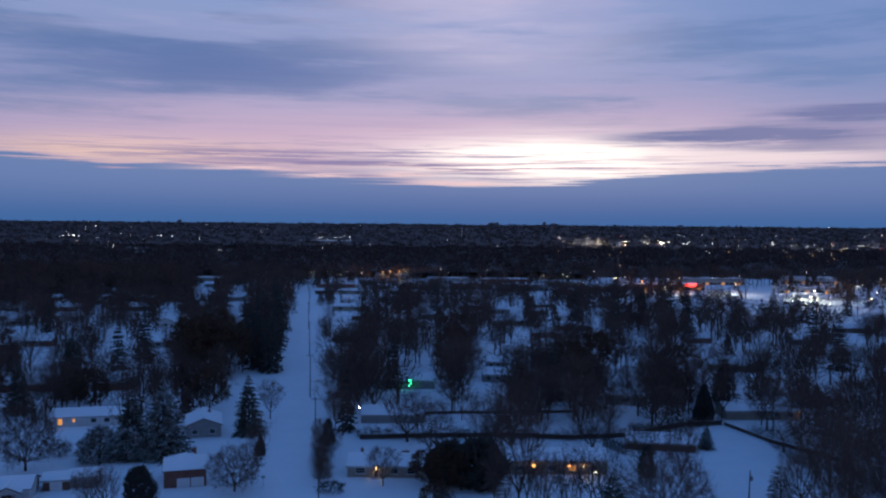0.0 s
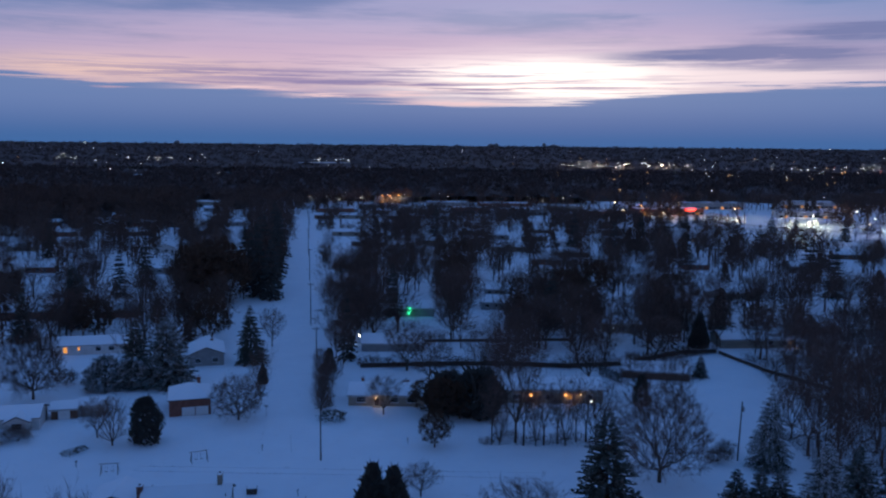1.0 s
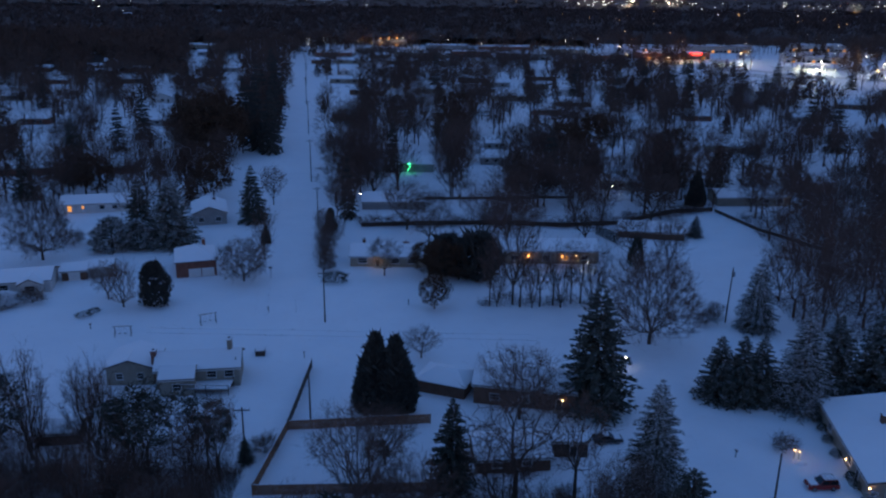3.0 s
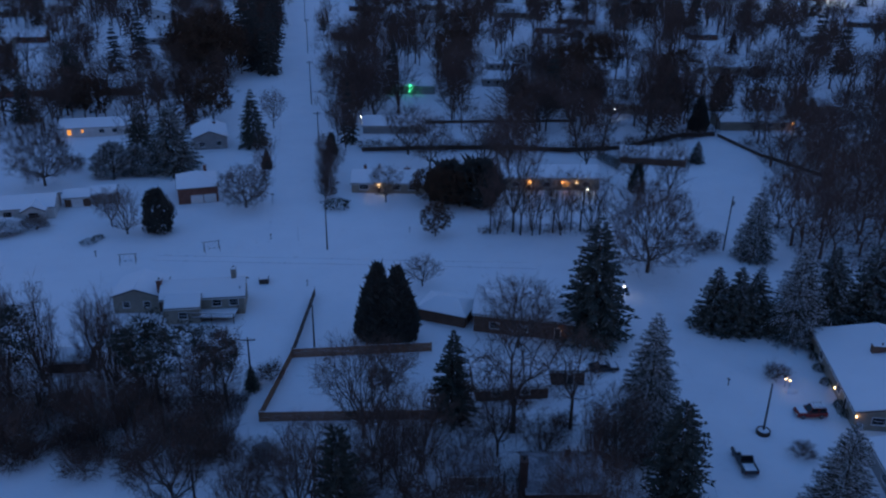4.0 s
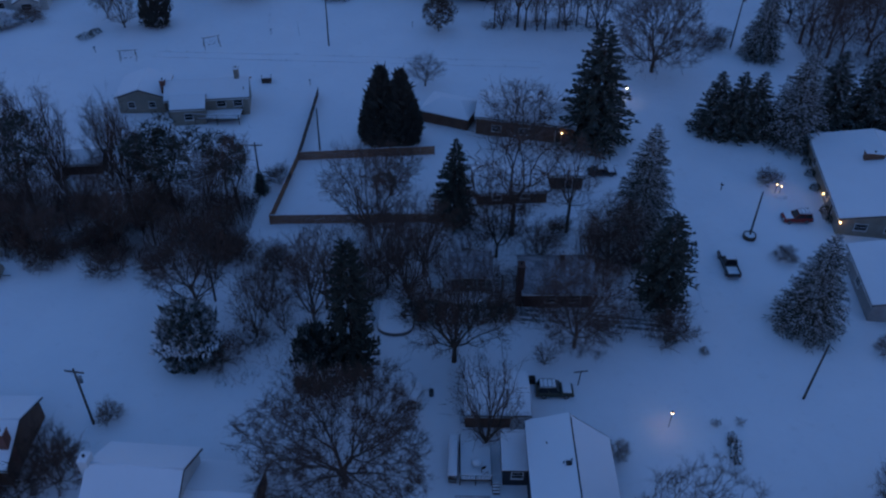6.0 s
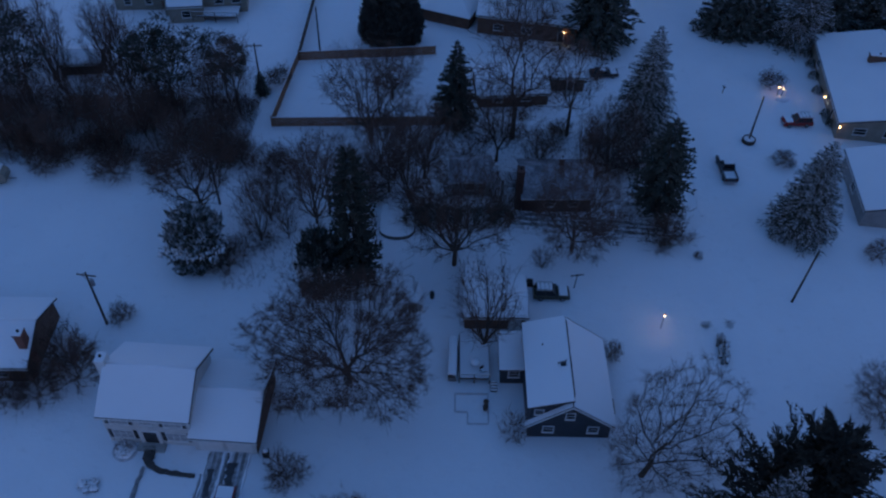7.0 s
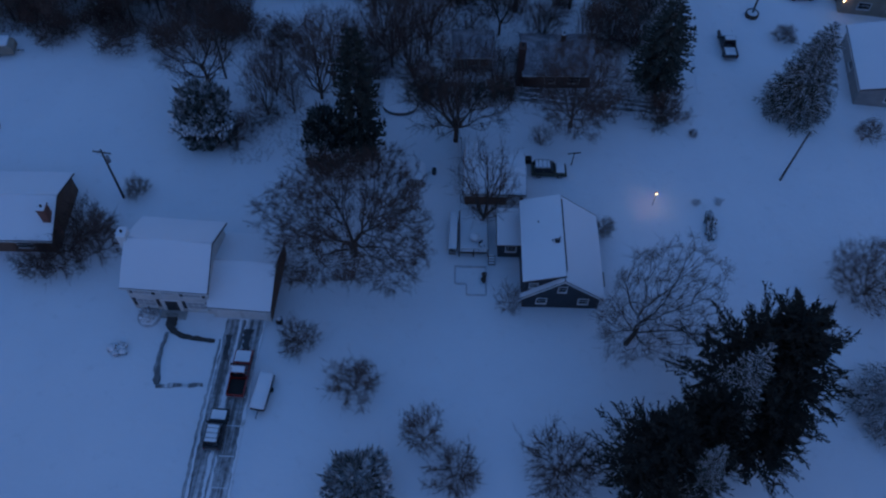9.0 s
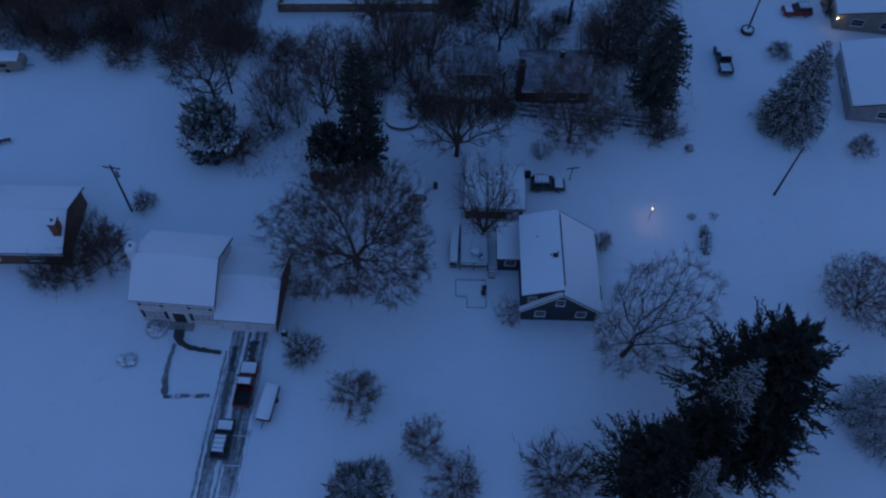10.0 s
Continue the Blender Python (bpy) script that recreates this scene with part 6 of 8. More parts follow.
def lamp_post(x, y, h, label, power, colour=(1.0, 0.75, 0.45), bulb=WARM_LAMP, size=0.13):
    ob = thing("lamp_post", pose(x, y, 0), label, "lamp post", "yard lamps")
    part("post", Solid().rod((0, 0, -0.3), (0, 0, h), 0.05, 0.04, 8), SHUTTER, ob)
    part("lamp_cap", Solid().rod((0, 0, h + 2.2 * size), (0, 0, h + 3.2 * size), 1.3 * size, 0.02, 8), SHUTTER, ob)
    part("bulb", Solid().blob((0, 0, h + size), size, size, size, 0, 0), bulb, ob, "glowing lamp globe", smooth=True)
    if power:
        lamp_light(x, y - 0.35, h + size, power, colour)
    return ob


def lamp_light(x, y, z, power, colour, size=0.15):
    data = bpy.data.lights.new("lamp_glow", "POINT")
    data.energy, data.color, data.shadow_soft_size = power, colour, size
    new("lamp_glow", data).location = (x, y, z)


lamp_post(27.4, 63.9, 2.3, "lit lamp post glowing in the snowy yard", 12)


def firewood(x, y, turn):
    ob = thing("log_heap", pose(x, y, 0.0, 0, 0, turn), "dark heap of cut logs partly snowed over", "log heap")
    rnd = random.Random(5)
    for i in range(26):
        px, py, a = rnd.uniform(-1.9, 1.9), rnd.uniform(-0.55, 0.55), rnd.uniform(-0.5, 0.5)
        z = 0.18 + 0.55 * (1 - abs(px) / 2.6) * rnd.random()
        part("log", Solid().rod((px - 0.45 * math.cos(a), py - 0.45 * math.sin(a), z), (px + 0.45 * math.cos(a), py + 0.45 * math.sin(a), z + 0.1), 0.19, 0.17, 8), BARK, ob)


firewood(34.4, 60.7, 82)
bed = thing("flower_bed", pose(-33.7, 45.7, 0), "round stone-edged flower bed filled with snow", "flower bed")
for k in range(18):
    a = k * math.pi / 9
    part("kerb_stone", Solid().box(-0.21, -0.11, -0.2, 0.21, 0.11, 0.12 + 0.03 * (k % 3)), SNOWY_KERB, bed).matrix_basis = pose(1.2 * math.cos(a), 1.2 * math.sin(a), 0, 0, 0, math.degrees(a) + 90)
part("snow_fill", Solid().blob((0, 0, 0.05), 1.16, 1.16, 0.40, 0.08, 4, floor=-0.1), ROOF_SNOW, bed, smooth=True)
# steps and pots in front of the white house
single("trash_bin", Solid().prism([(-0.3, -0.05), (0.3, -0.05), (0.34, 1.0), (-0.34, 1.0)], -0.3, 0.3, "y"), BLACK, pose(-18.4, 45.4, 0.0), "dark wheeled bin beside the garage", "bin", bevel=0.03)
single("snow_heap", Solid().blob((0, 0, 0), 0.33, 0.3, 0.22, 0.08, 3, floor=0.0), ROOF_SNOW, pose(-18.4, 45.4, 1.002), "snow heaped on the lid of the bin", "snow", smooth=True)
plant("thicket/1", -33.7, 45.7, 1.1, 1.2, label="dead twigs poking from the round flower bed")
for k, (bx, by, r) in enumerate(((-36.8, 41.5, 0.7), (-35.9, 41.9, 0.55), (-35.7, 41.1, 0.5), (-36.4, 40.9, 0.45))):
    single("boulder", Solid().blob((0, 0, 0.15), r, r * 0.8, r * 0.7, 0.22, k), surface("boulder_stone_%d" % k, (0.10, 0.10, 0.11, 1), (0.2, 0.2, 0.21, 1), 1.5, 0.9, snow=(0.3, 0.7)), pose(bx, by, 0.05), "grey boulder capped with snow on the lawn", "boulder", "boulders on the lawn", smooth=True)
single("bench", Solid().box(-0.8, -0.25, 0.42, 0.8, 0.25, 0.48).box(-0.7, -0.2, 0, -0.6, 0.2, 0.42).box(0.6, -0.2, 0, 0.7, 0.2, 0.42), CEDAR_DARK, pose(-60.5, 74.2, 0.0, 0, 0, 20), "dark wooden bench in the open snow", "bench")
# a low terrace behind the garden shed
s = Solid()
s.prism([(2.4 * math.cos(i * math.pi / 12 + math.pi), 1.6 * math.sin(i * math.pi / 12 + math.pi)) for i in range(13)] + [(2.4, 5.0), (-2.4, 5.0)], -0.2, 0.42)
terrace = single("terrace_wall", s, STONE, pose(-5.9, 79.9, 0), "low rounded stone terrace wall", "terrace", kind="structure")
s = Solid()
s.prism([(2.36 * math.cos(i * math.pi / 12 + math.pi), 1.56 * math.sin(i * math.pi / 12 + math.pi)) for i in range(13)] + [(2.36, 4.96), (-2.36, 4.96)], 0.422, 0.56)
part("terrace_snow", s, ROOF_SNOW, terrace, bevel=0.05)


# ---- along the streets ----
def mailbox(x, y, turn=0):
    ob = thing("mailbox", pose(x, y, 0.0, 0, 0, turn), "mailbox on a post with a snow cap", "mailbox", "mailboxes")
    part("post", Solid().box(-0.05, -0.05, -0.3, 0.05, 0.05, 1.05), POLE, ob)
    part("box", Solid().prism([(-0.12, 1.05), (0.12, 1.05), (0.12, 1.2), (0.07, 1.29), (-0.07, 1.29), (-0.12, 1.2)], -0.28, 0.28, "y"), SHUTTER, ob)
    part("flag", Solid().box(0.125, -0.05, 1.2, 0.14, 0.0, 1.42), RED_PAINT, ob)
    part("snow_cap", Solid().box(-0.1, -0.26, 1.292, 0.1, 0.26, 1.4), ROOF_SNOW, ob, bevel=0.03)


for x, y, turn in ((46.0, 113.4, 20), (32.9, 79.9, 90), (-37.2, 169.8, 0), (-6.9, 174.8, 0), (-71.9, 159.8, 0), (-25.9, 147.3, 5)):
    mailbox(x, y, turn)
sign = thing("street_sign", pose(-40.8, 191.3, 0), "plain street sign on a thin post", "street sign")
part("post", Solid().rod((0, 0, -0.3), (0, 0, 2.9), 0.04, 0.04, 8), METAL, sign)
part("plate", Solid().box(-0.45, -0.015, 2.5, 0.45, 0.015, 2.8), SHUTTER, sign)
part("cross_plate", Solid().box(-0.015, -0.4, 2.15, 0.015, 0.4, 2.42), SHUTTER, sign)
sap = thing("flag_post", pose(-31.1, 169.3, 0), "thin marker post at the street corner", "post")
part("post", Solid().rod((0, 0, -0.3), (0, 0, 3.2), 0.03, 0.02, 6), METAL, sap)
part("cap", Solid().rod((0, 0, 3.2), (0, 0, 3.3), 0.05, 0.03, 6), METAL, sap)


def play_frame(x, y, turn, label):
    ob = thing("swing_frame", pose(x, y, 0.0, 0, 0, turn), label, "swing frame")
    for k in (-1, 1):
        for q in (-1, 1):
            part("leg", Solid().rod((k * 1.6, q * 0.8, -0.2), (k * 1.5, 0, 2.1), 0.06, 0.05, 6), CEDAR_DARK, ob)
    part("beam", Solid().rod((-1.9, 0, 2.1), (1.9, 0, 2.1), 0.07, 0.07, 8), CEDAR_DARK, ob)
    part("beam_snow", Solid().box(-1.8, -0.07, 2.16, 1.8, 0.07, 2.26), ROOF_SNOW, ob)
    for k in (-0.6, 0.5):
        part("swing", Solid().box(k - 0.25, -0.1, 0.5, k + 0.25, 0.1, 0.54).rod((k - 0.23, 0, 0.52), (k - 0.23, 0, 2.05), 0.012, 0.012, 4).rod((k + 0.23, 0, 0.52), (k + 0.23, 0, 2.05), 0.012, 0.012, 4), BLACK, ob)


play_frame(-64.0, 156.6, 10, "wooden swing frame in the snowy yard")
play_frame(-48.6, 163.5, 25, "small swing frame leaning in the snow")
b = thing("hot_tub", pose(-34.6, 148.6, 0.0, 0, 0, 8), "boxy covered tub beside the tan house", "tub")
part("tub", Solid().box(-0.9, -0.9, -0.1, 0.9, 0.9, 0.85), CEDAR_DARK, b, bevel=0.05)
part("cover", Solid().box(-0.95, -0.95, 0.852, 0.95, 0.95, 0.95), SHUTTER, b)
part("cover_snow", Solid().box(-0.85, -0.85, 0.952, 0.85, 0.85, 1.12), ROOF_SNOW, b, bevel=0.06)
deck(-44.6, 131.6, -36.6, 135.4, 1.1, "dark raised deck behind the tan house")
house(-59.5, 117.2, 6, 6.4, 4.4, 2.2, 1.0, CEDAR_DARK, "dark wooden shed among the bare wood", name="garden_shed")
# the ring planter round the lane pole, and the lit mound by the ranch drive
pl = thing("ring_planter", pose(47.2, 100.8, 0), "round planter at the foot of the pole", "planter")
s = Solid()
ring = [(1.0, -0.1), (1.0, 0.55), (0.85, 0.55), (0.85, -0.1)]
n = 18
pts = [(r * math.cos(2 * math.pi * i / n), r * math.sin(2 * math.pi * i / n), z) for i in range(n) for r, z in ring]
s.poly(pts, [(i * 4 + j, ((i + 1) % n) * 4 + j, ((i + 1) % n) * 4 + (j + 1) % 4, i * 4 + (j + 1) % 4) for i in range(n) for j in range(4)])
part("rim", s, CEDAR_DARK, pl)
part("soil_snow", Solid().blob((0, 0, 0.35), 0.86, 0.86, 0.3, 0.08, 2, floor=0.1), ROOF_SNOW, pl, smooth=True)
single("snow_mound", Solid().blob((0, 0, 0), 1.1, 0.7, 0.7, 0.1, 9, floor=-0.1), ROOF_SNOW, pose(55.3, 111.6, 0), "snow mound lit by the drive lamps", "snow", smooth=True)
lamp_post(54.8, 112.9, 1.5, "small lit lamp on a short post", 9, (1.0, 0.5, 0.2), WARM_LAMP, 0.12)
lamp_post(55.4, 112.6, 1.4, "small lit lamp beside the snow mound", 0, (1.0, 0.5, 0.2), WARM_LAMP, 0.10)


def wall_lamp(x, y, z, power, colour=(1.0, 0.55, 0.22), bulb=WARM_LAMP, size=0.12, label="small lit lamp mounted on a house wall"):
    ob = thing("wall_lamp", pose(x, y, z), label, "wall lamp", "lit wall lamps")
    part("bracket", Solid().rod((0, 0.25, 0), (0, 0, 0), 0.03, 0.03, 6), BLACK, ob)
    part("bulb", Solid().blob((0, 0, 0), size, size, size, 0, 0), bulb, ob, smooth=True)
    if power:
        lamp_light(x, y - 0.45, z - 0.1, power, colour)


wall_lamp(61.2, 110.0, 1.9, 2)
wall_lamp(60.9, 101.9, 2.2, 3)
wall_lamp(21.0, 127.0, 2.1, 2)
wall_lamp(-15.6, 199.8, 2.2, 10, (1.0, 0.72, 0.4), WARM_LAMP, 0.22)
wall_lamp(22.6, 203.2, 2.2, 22, (1.0, 0.55, 0.2), ORANGE_LAMP, 0.35)
wall_lamp(31.2, 203.4, 2.2, 4, (1.0, 0.45, 0.15), ORANGE_LAMP, 0.25)
wall_lamp(34.8, 203.5, 2.2, 4, (1.0, 0.6, 0.3), WARM_LAMP, 0.22)
wall_lamp(112.6, 262.9, 2.3, 10, (1.0, 0.5, 0.2), ORANGE_LAMP, 0.2)
lamp_post(37.0, 199.6, 1.6, "small white lamp post before the ranch house", 10, (1, 0.85, 0.6), WHITE_LAMP, 0.18)
lamp_post(35.3, 144.1, 1.95, "white yard lamp beside the tall spruce", 10, (1, 0.9, 0.7), WHITE_LAMP, 0.15)
lamp_post(-26.0, 264.5, 2.2, "lit yard lamp beside a bare tree", 6, (1, 0.8, 0.5), WHITE_LAMP, 0.2)
lamp_post(58.0, 276.0, 2.6, "lit white lamp beside the fence", 8, (1, 0.9, 0.7), WHITE_LAMP, 0.25)
g = thing("garden_light", pose(-11.6, 304.9, 0), "green holiday light in the yard", "garden light")
part("stake", Solid().rod((0, 0, -0.2), (0, 0, 3.2), 0.05, 0.04, 6), BLACK, g)
for k, (dx, z, r) in enumerate(((0, 3.4, 0.35), (0.3, 2.2, 0.2), (-0.3, 1.4, 0.2))):
    part("bulb", Solid().blob((dx, -0.1, z), r, r, r, 0, k), GREEN_LAMP, g, smooth=True)

# ---- trees of the yards, from the near gardens outward ----
rng0, rng2 = np.random.default_rng(12), np.random.default_rng(77)
plant("whitepine/1", 32.6, 34.8, 22.0, 8.5)
plant("whitepine/2", 21.2, 26.2, 17.5, 6.7)
plant("whitepine/2", 26.4, 29.4, 17.0, 5.2, 130)
plant("whitepine/1", 32.4, 29.6, 15.0, 5.0, 210)
plant("snowspruce/2", 28.0, 31.2, 24.6, 4.5, label="snow-covered spruce crowded among dark pines")
plant("snowspruce/2", 24.2, 23.9, 20.0, 3.4, 80, label="slim snow-covered spruce among dark pines")
plant("birch/1", 21.8, 43.7, 9.5, 6.2, 38)
plant("spread/1", -10.4, 55.2, 14.0, 9.8, 20)
plant("pine/2", -10.5, 70.2, 22.8, 3.9, label="tall dark pine behind the spreading tree")
plant("snowbush/2", -14.9, 69.6, 10.0, 2.4, label="evergreen shrub with clumps of snow beside the pine")
plant("snowbush/2", -31.2, 73.8, 9.0, 3.3)
plant("shrub/1", -27.6, 73.4, 3.4, 3.0)
plant("shrub/1", -9.1, 37.2, 4.2, 3.0)
plant("shrub/2", -15.9, 42.6, 3.4, 2.4)
plant("shrub/1", -1.4, 31.6, 5.6, 2.5, label="small dense leafless garden tree")
plant("shrub/1", 2.1, 27.6, 2.6, 3.0, 90)
plant("snowbush/1", -7.6, 25.6, 6.5, 3.0)
plant("shrub/2", 13.2, 28.2, 4.8, 4.2, 45)
plant("maple/2", 51.6, 51.2, 7.5, 5.0)
plant("snowspruce/1", 50.6, 36.2, 9.0, 5.6, label="broad snowy evergreen at the edge of the garden")
plant("shrub/2", -38.9, 63.9, 2.2, 1.7)
plant("hedge/1", 30.3, 77.9, 1.2, 0.8)
plant("shrub/1", 34.4, 76.0, 0.9, 0.7)
plant("thicket/2", 36.0, 64.4, 0.8, 0.7)
plant("thicket/1", 33.0, 64.2, 0.8, 0.7, label="low twiggy shrub near the yard lamp")
plant("shrub/2", 20.6, 59.4, 2.2, 1.4)
plant("thicket/1", 8.4, 48.2, 3.6, 1.9, label="small leafless garden tree by the navy house")
plant("shrub/2", 51.1, 95.6, 1.9, 2.0, label="round dense brown shrub in the lane")
plant("shrub/2", 54.4, 115.8, 2.4, 2.2, label="round twiggy shrub lit by a small lamp")
plant("shrub/1", 58.6, 76.6, 2.6, 1.9, label="round brown shrub at the house corner")
for x, y in ((63.0, 118.0), (63.6, 121.5), (62.4, 113.8), (61.9, 107.5), (62.0, 105.0), (64.1, 124.4)):
    plant("hedge/1", x - 0.8, y, 1.2, 0.8, group="shrubs along the ranch house")
for x, y, h, s in ((-41.5, 55.0, 5.5, 3.4), (-45.2, 52.6, 4.2, 3.0), (-48.4, 52.2, 3.6, 2.6), (-43.2, 57.4, 5.0, 3.0)):
    plant("shrub/1", x, y, h, s, label="dark twiggy shrubs hiding the house corner")
for x, y, s in ((-3.4, 81.6, 1.7), (-1.2, 81.9, 1.8), (1.3, 81.6, 1.8), (3.6, 81.8, 1.7), (6.0, 82.0, 1.6), (8.3, 82.2, 1.5)):
    plant("hedge/1", x, y, 2.5, s, label="dark hedge shrub streaked with snow", group="dark hedge before the small cabin")
for k in range(46):
    x, y = rng2.uniform(-14, 31), rng2.uniform(77.5, 99)
    if not (-6 < x < 9 and y < 80 or 12.5 < x < 25.5 and 80 < y < 90):
        plant("thicket/%d" % (1 + k % 2), x, y, rng2.uniform(1.6, 4.2), rng2.uniform(2.0, 3.6), group="brush between the yards")
for k in range(12):
    plant("shrub/%d" % (1 + k % 2), rng2.uniform(-66, -19), rng2.uniform(89, 96), rng2.uniform(2.4, 4.2), rng2.uniform(2.4, 3.6), group="brush at the edge of the wood")
plant("bare/1", 1.9, 74.0, 15.5, 7.0)
plant("maple/2", 17.6, 76.9, 14.5, 5.8)
plant("young/2", 5.5, 60.5, 13.5, 4.2)
plant("young/1", 1.7, 76.5, 11.0, 2.4)
plant("young/2", 13.4, 73.6, 3.4, 1.6)
plant("young/1", -16.9, 81.2, 15.0, 4.0)
plant("bare/3", -15.4, 83.6, 13.0, 4.4)
plant("young/2", -4.3, 85.8, 13.5, 3.8)
plant("young/1", -24.0, 77.9, 11.0, 3.0)
plant("young/2", -23.2, 81.6, 11.0, 2.8)
plant("young/1", -20.4, 78.4, 8.0, 1.8)
plant("bare/2", -32.8, 82.6, 13.5, 6.2)
plant("pole/1", 10.8, 100.5, 20.0, 6.4, label="tall leafless tree with a thick trunk behind the fence")
plant("pole/3", 19.2, 101.4, 17.0, 4.2)
plant("bare/1", -10.6, 98.7, 15.0, 6.8, 60)
plant("bare/3", -8.0, 110.5, 9.0, 4.5)
plant("hedge/1", -9.4, 112.6, 2.4, 1.9)
plant("bare/2", 13.5, 124.5, 12.0, 6.6, 100)
plant("spruce/1", 2.0, 104.2, 14.8, 4.0)
plant("pine/1", 29.9, 84.6, 16.0, 4.6)
plant("snowspruce/2", 30.4, 102.4, 18.8, 5.6)
plant("spruce/1", 26.7, 128.3, 23.0, 7.4)
plant("snowspruce/1", 49.2, 81.3, 15.8, 5.3)
plant("arborvitae/1", -10.6, 127.3, 14.7, 4.3)
plant("arborvitae/1", -7.2, 126.8, 14.4, 4.1, 70)
plant("shrub/1", -8.8, 124.6, 2.2, 3.2)
plant("spruce/2", 48.9, 132.3, 12.0, 4.6)
plant("spruce/1", 52.3, 130.8, 12.8, 4.4, 50)
plant("spruce/2", 55.9, 131.7, 12.4, 4.4, 100)
plant("snowspruce/2", 62.3, 129.6, 17.6, 6.4)
plant("spruce/2", 70.0, 134.5, 15.2, 5.6)
plant("spruce/1", 77.9, 134.7, 16.2, 6.2)
plant("spruce/2", 84.5, 131.0, 15.0, 6.0)
plant("snowspruce/1", 66.4, 162.9, 16.0, 5.0)
plant("maple/1", 42.4, 155.2, 19.5, 9.0)
plant("shrub/2", 57.0, 166.0, 3.0, 3.0)
plant("shrub/1", 60.5, 171.0, 2.6, 2.2)
plant("spruce/1", 72.4, 228.4, 6.3, 2.5)
plant("juniper/1", 50.0, 203.0, 8.0, 2.0)
plant("oak/1", -1.1, 172.9, 7.7, 3.6)
plant("bare/3", -3.4, 147.7, 5.9, 3.6)
plant("bare/2", -13.5, 194.1, 9.0, 4.1)
plant("hedge/1", -25.1, 189.7, 2.0, 2.8, label="low rounded shrub beside the street pole")
plant("oak/2", -2.6, 194.4, 8.6, 5.0)
plant("yew/1", 9.2, 193.4, 11.5, 5.2, 40)
plant("oak/1", 4.6, 191.4, 9.6, 4.6, 140)
plant("yew/1", 2.0, 196.0, 10.0, 4.8, 80)
plant("oak/1", 0.5, 191.0, 10.0, 4.5, 30)
for i, x in enumerate((11.2, 12.8, 16.4, 18.0, 20.6, 22.4, 25.4, 27.0, 29.6, 31.8, 34.0, 35.6)):
    tall = i == 2
    plant("bare/1" if tall else ("pole/1", "young/2", "pole/3")[i % 3], x, 174.8 + rng0.uniform(-1.0, 2.2), 27.0 if tall else rng0.uniform(10.5, 15.5), 6.4 if tall else rng0.uniform(2.4, 3.6), group="row of trees before the ranch house")
for i in range(9):
    plant("thicket/%d" % (1 + i % 2), 10.0 + i * 2.9, 175.4 + (i * 7 % 5) * 0.7, 1.0 + (i * 3 % 4) * 0.4, 2.1, i * 40, group="brush under the row of trees")
plant("maple/2", -46.8, 189.2, 10.6, 6.0)
plant("young/2", -45.0, 205.0, 14.0, 3.0)
plant("maple/2", -101.1, 203.0, 17.0, 7.7)
plant("young/1", -69.6, 172.3, 11.0, 3.8)
plant("bare/3", -74.5, 176.5, 8.5, 3.6)
plant("egg/1", -62.8, 173.6, 10.4, 3.2, 20)
plant("snowbush/2", -96.8, 172.0, 3.0, 3.4)
plant("snowbush/1", -101.5, 171.0, 3.0, 3.6)
plant("shrub/2", -90.5, 174.2, 3.2, 3.2)
plant("hedge/1", -76.2, 166.8, 0.7, 1.6)
plant("hedge/1", -74.8, 169.0, 0.8, 1.2)
plant("shrub/1", -98.8, 216.0, 4.0, 3.4)
plant("spruce/2", -55.2, 239.2, 17.2, 5.0)
plant("arborvitae/1", -47.3, 218.3, 5.6, 1.5, 0, label="small dark cone-shaped evergreen at the street")
plant("spruce/1", -72.1, 216.5, 18.6, 8.2)
plant("spruce/2", -84.3, 227.8, 15.5, 5.4)
plant("juniper/2", -87.1, 213.0, 8.6, 5.6)
plant("juniper/1", -80.5, 213.6, 8.0, 4.6)
plant("spruce/1", -126.2, 285.9, 22.5, 6.6)
plant("arborvitae/1", 78.7, 284.3, 13.9, 4.4)
plant("arborvitae/1", 82.0, 261.6, 11.6, 3.4, 33)
plant("juniper/1", 95.0, 284.9, 12.9, 2.5)
for i in range(6):
    plant("hedge/1", 44.9 + i * 0.72, 229.2 - i * 1.6, 3.0, 0.6, i * 50, label="small dark clipped column of evergreen", group="row of clipped evergreens")
for x, y, h, s, k in ((-9.5, 233, 14, 7.3, 1), (3.4, 271, 21, 7.4, 2), (-25.3, 284, 15, 5.2, 3), (-35.4, 276, 14, 3.6, 1), (49.5, 206.5, 12, 5.0, 2), (33.0, 259.0, 17, 6.5, 3), (55.0, 268.0, 16, 6.0, 1),
                      (-28.5, 216.0, 8, 3.0, 2), (-28.2, 239.0, 14, 4.2, 3), (98.0, 256.0, 13, 5.0, 1), (20.0, 232.0, 18, 7.0, 2), (12.0, 222.0, 15, 6.0, 3), (-3.0, 218.0, 15, 6.0, 1)):
    plant("bare/%d" % k, x, y, h, s)
for k, (x, y, h) in enumerate(((-28.6, 196.0, 7.0), (-29.5, 203.0, 9.0), (-30.4, 210.5, 8.0), (-31.6, 219.0, 9.5), (-32.4, 226.5, 8.0))):
    plant(("young/1", "young/2", "young/2", "bare/3", "young/1")[k], x, y, h, 2.6)
    plant("shrub/1", x + 0.6, y + 2.0, 3.0, 2.4)
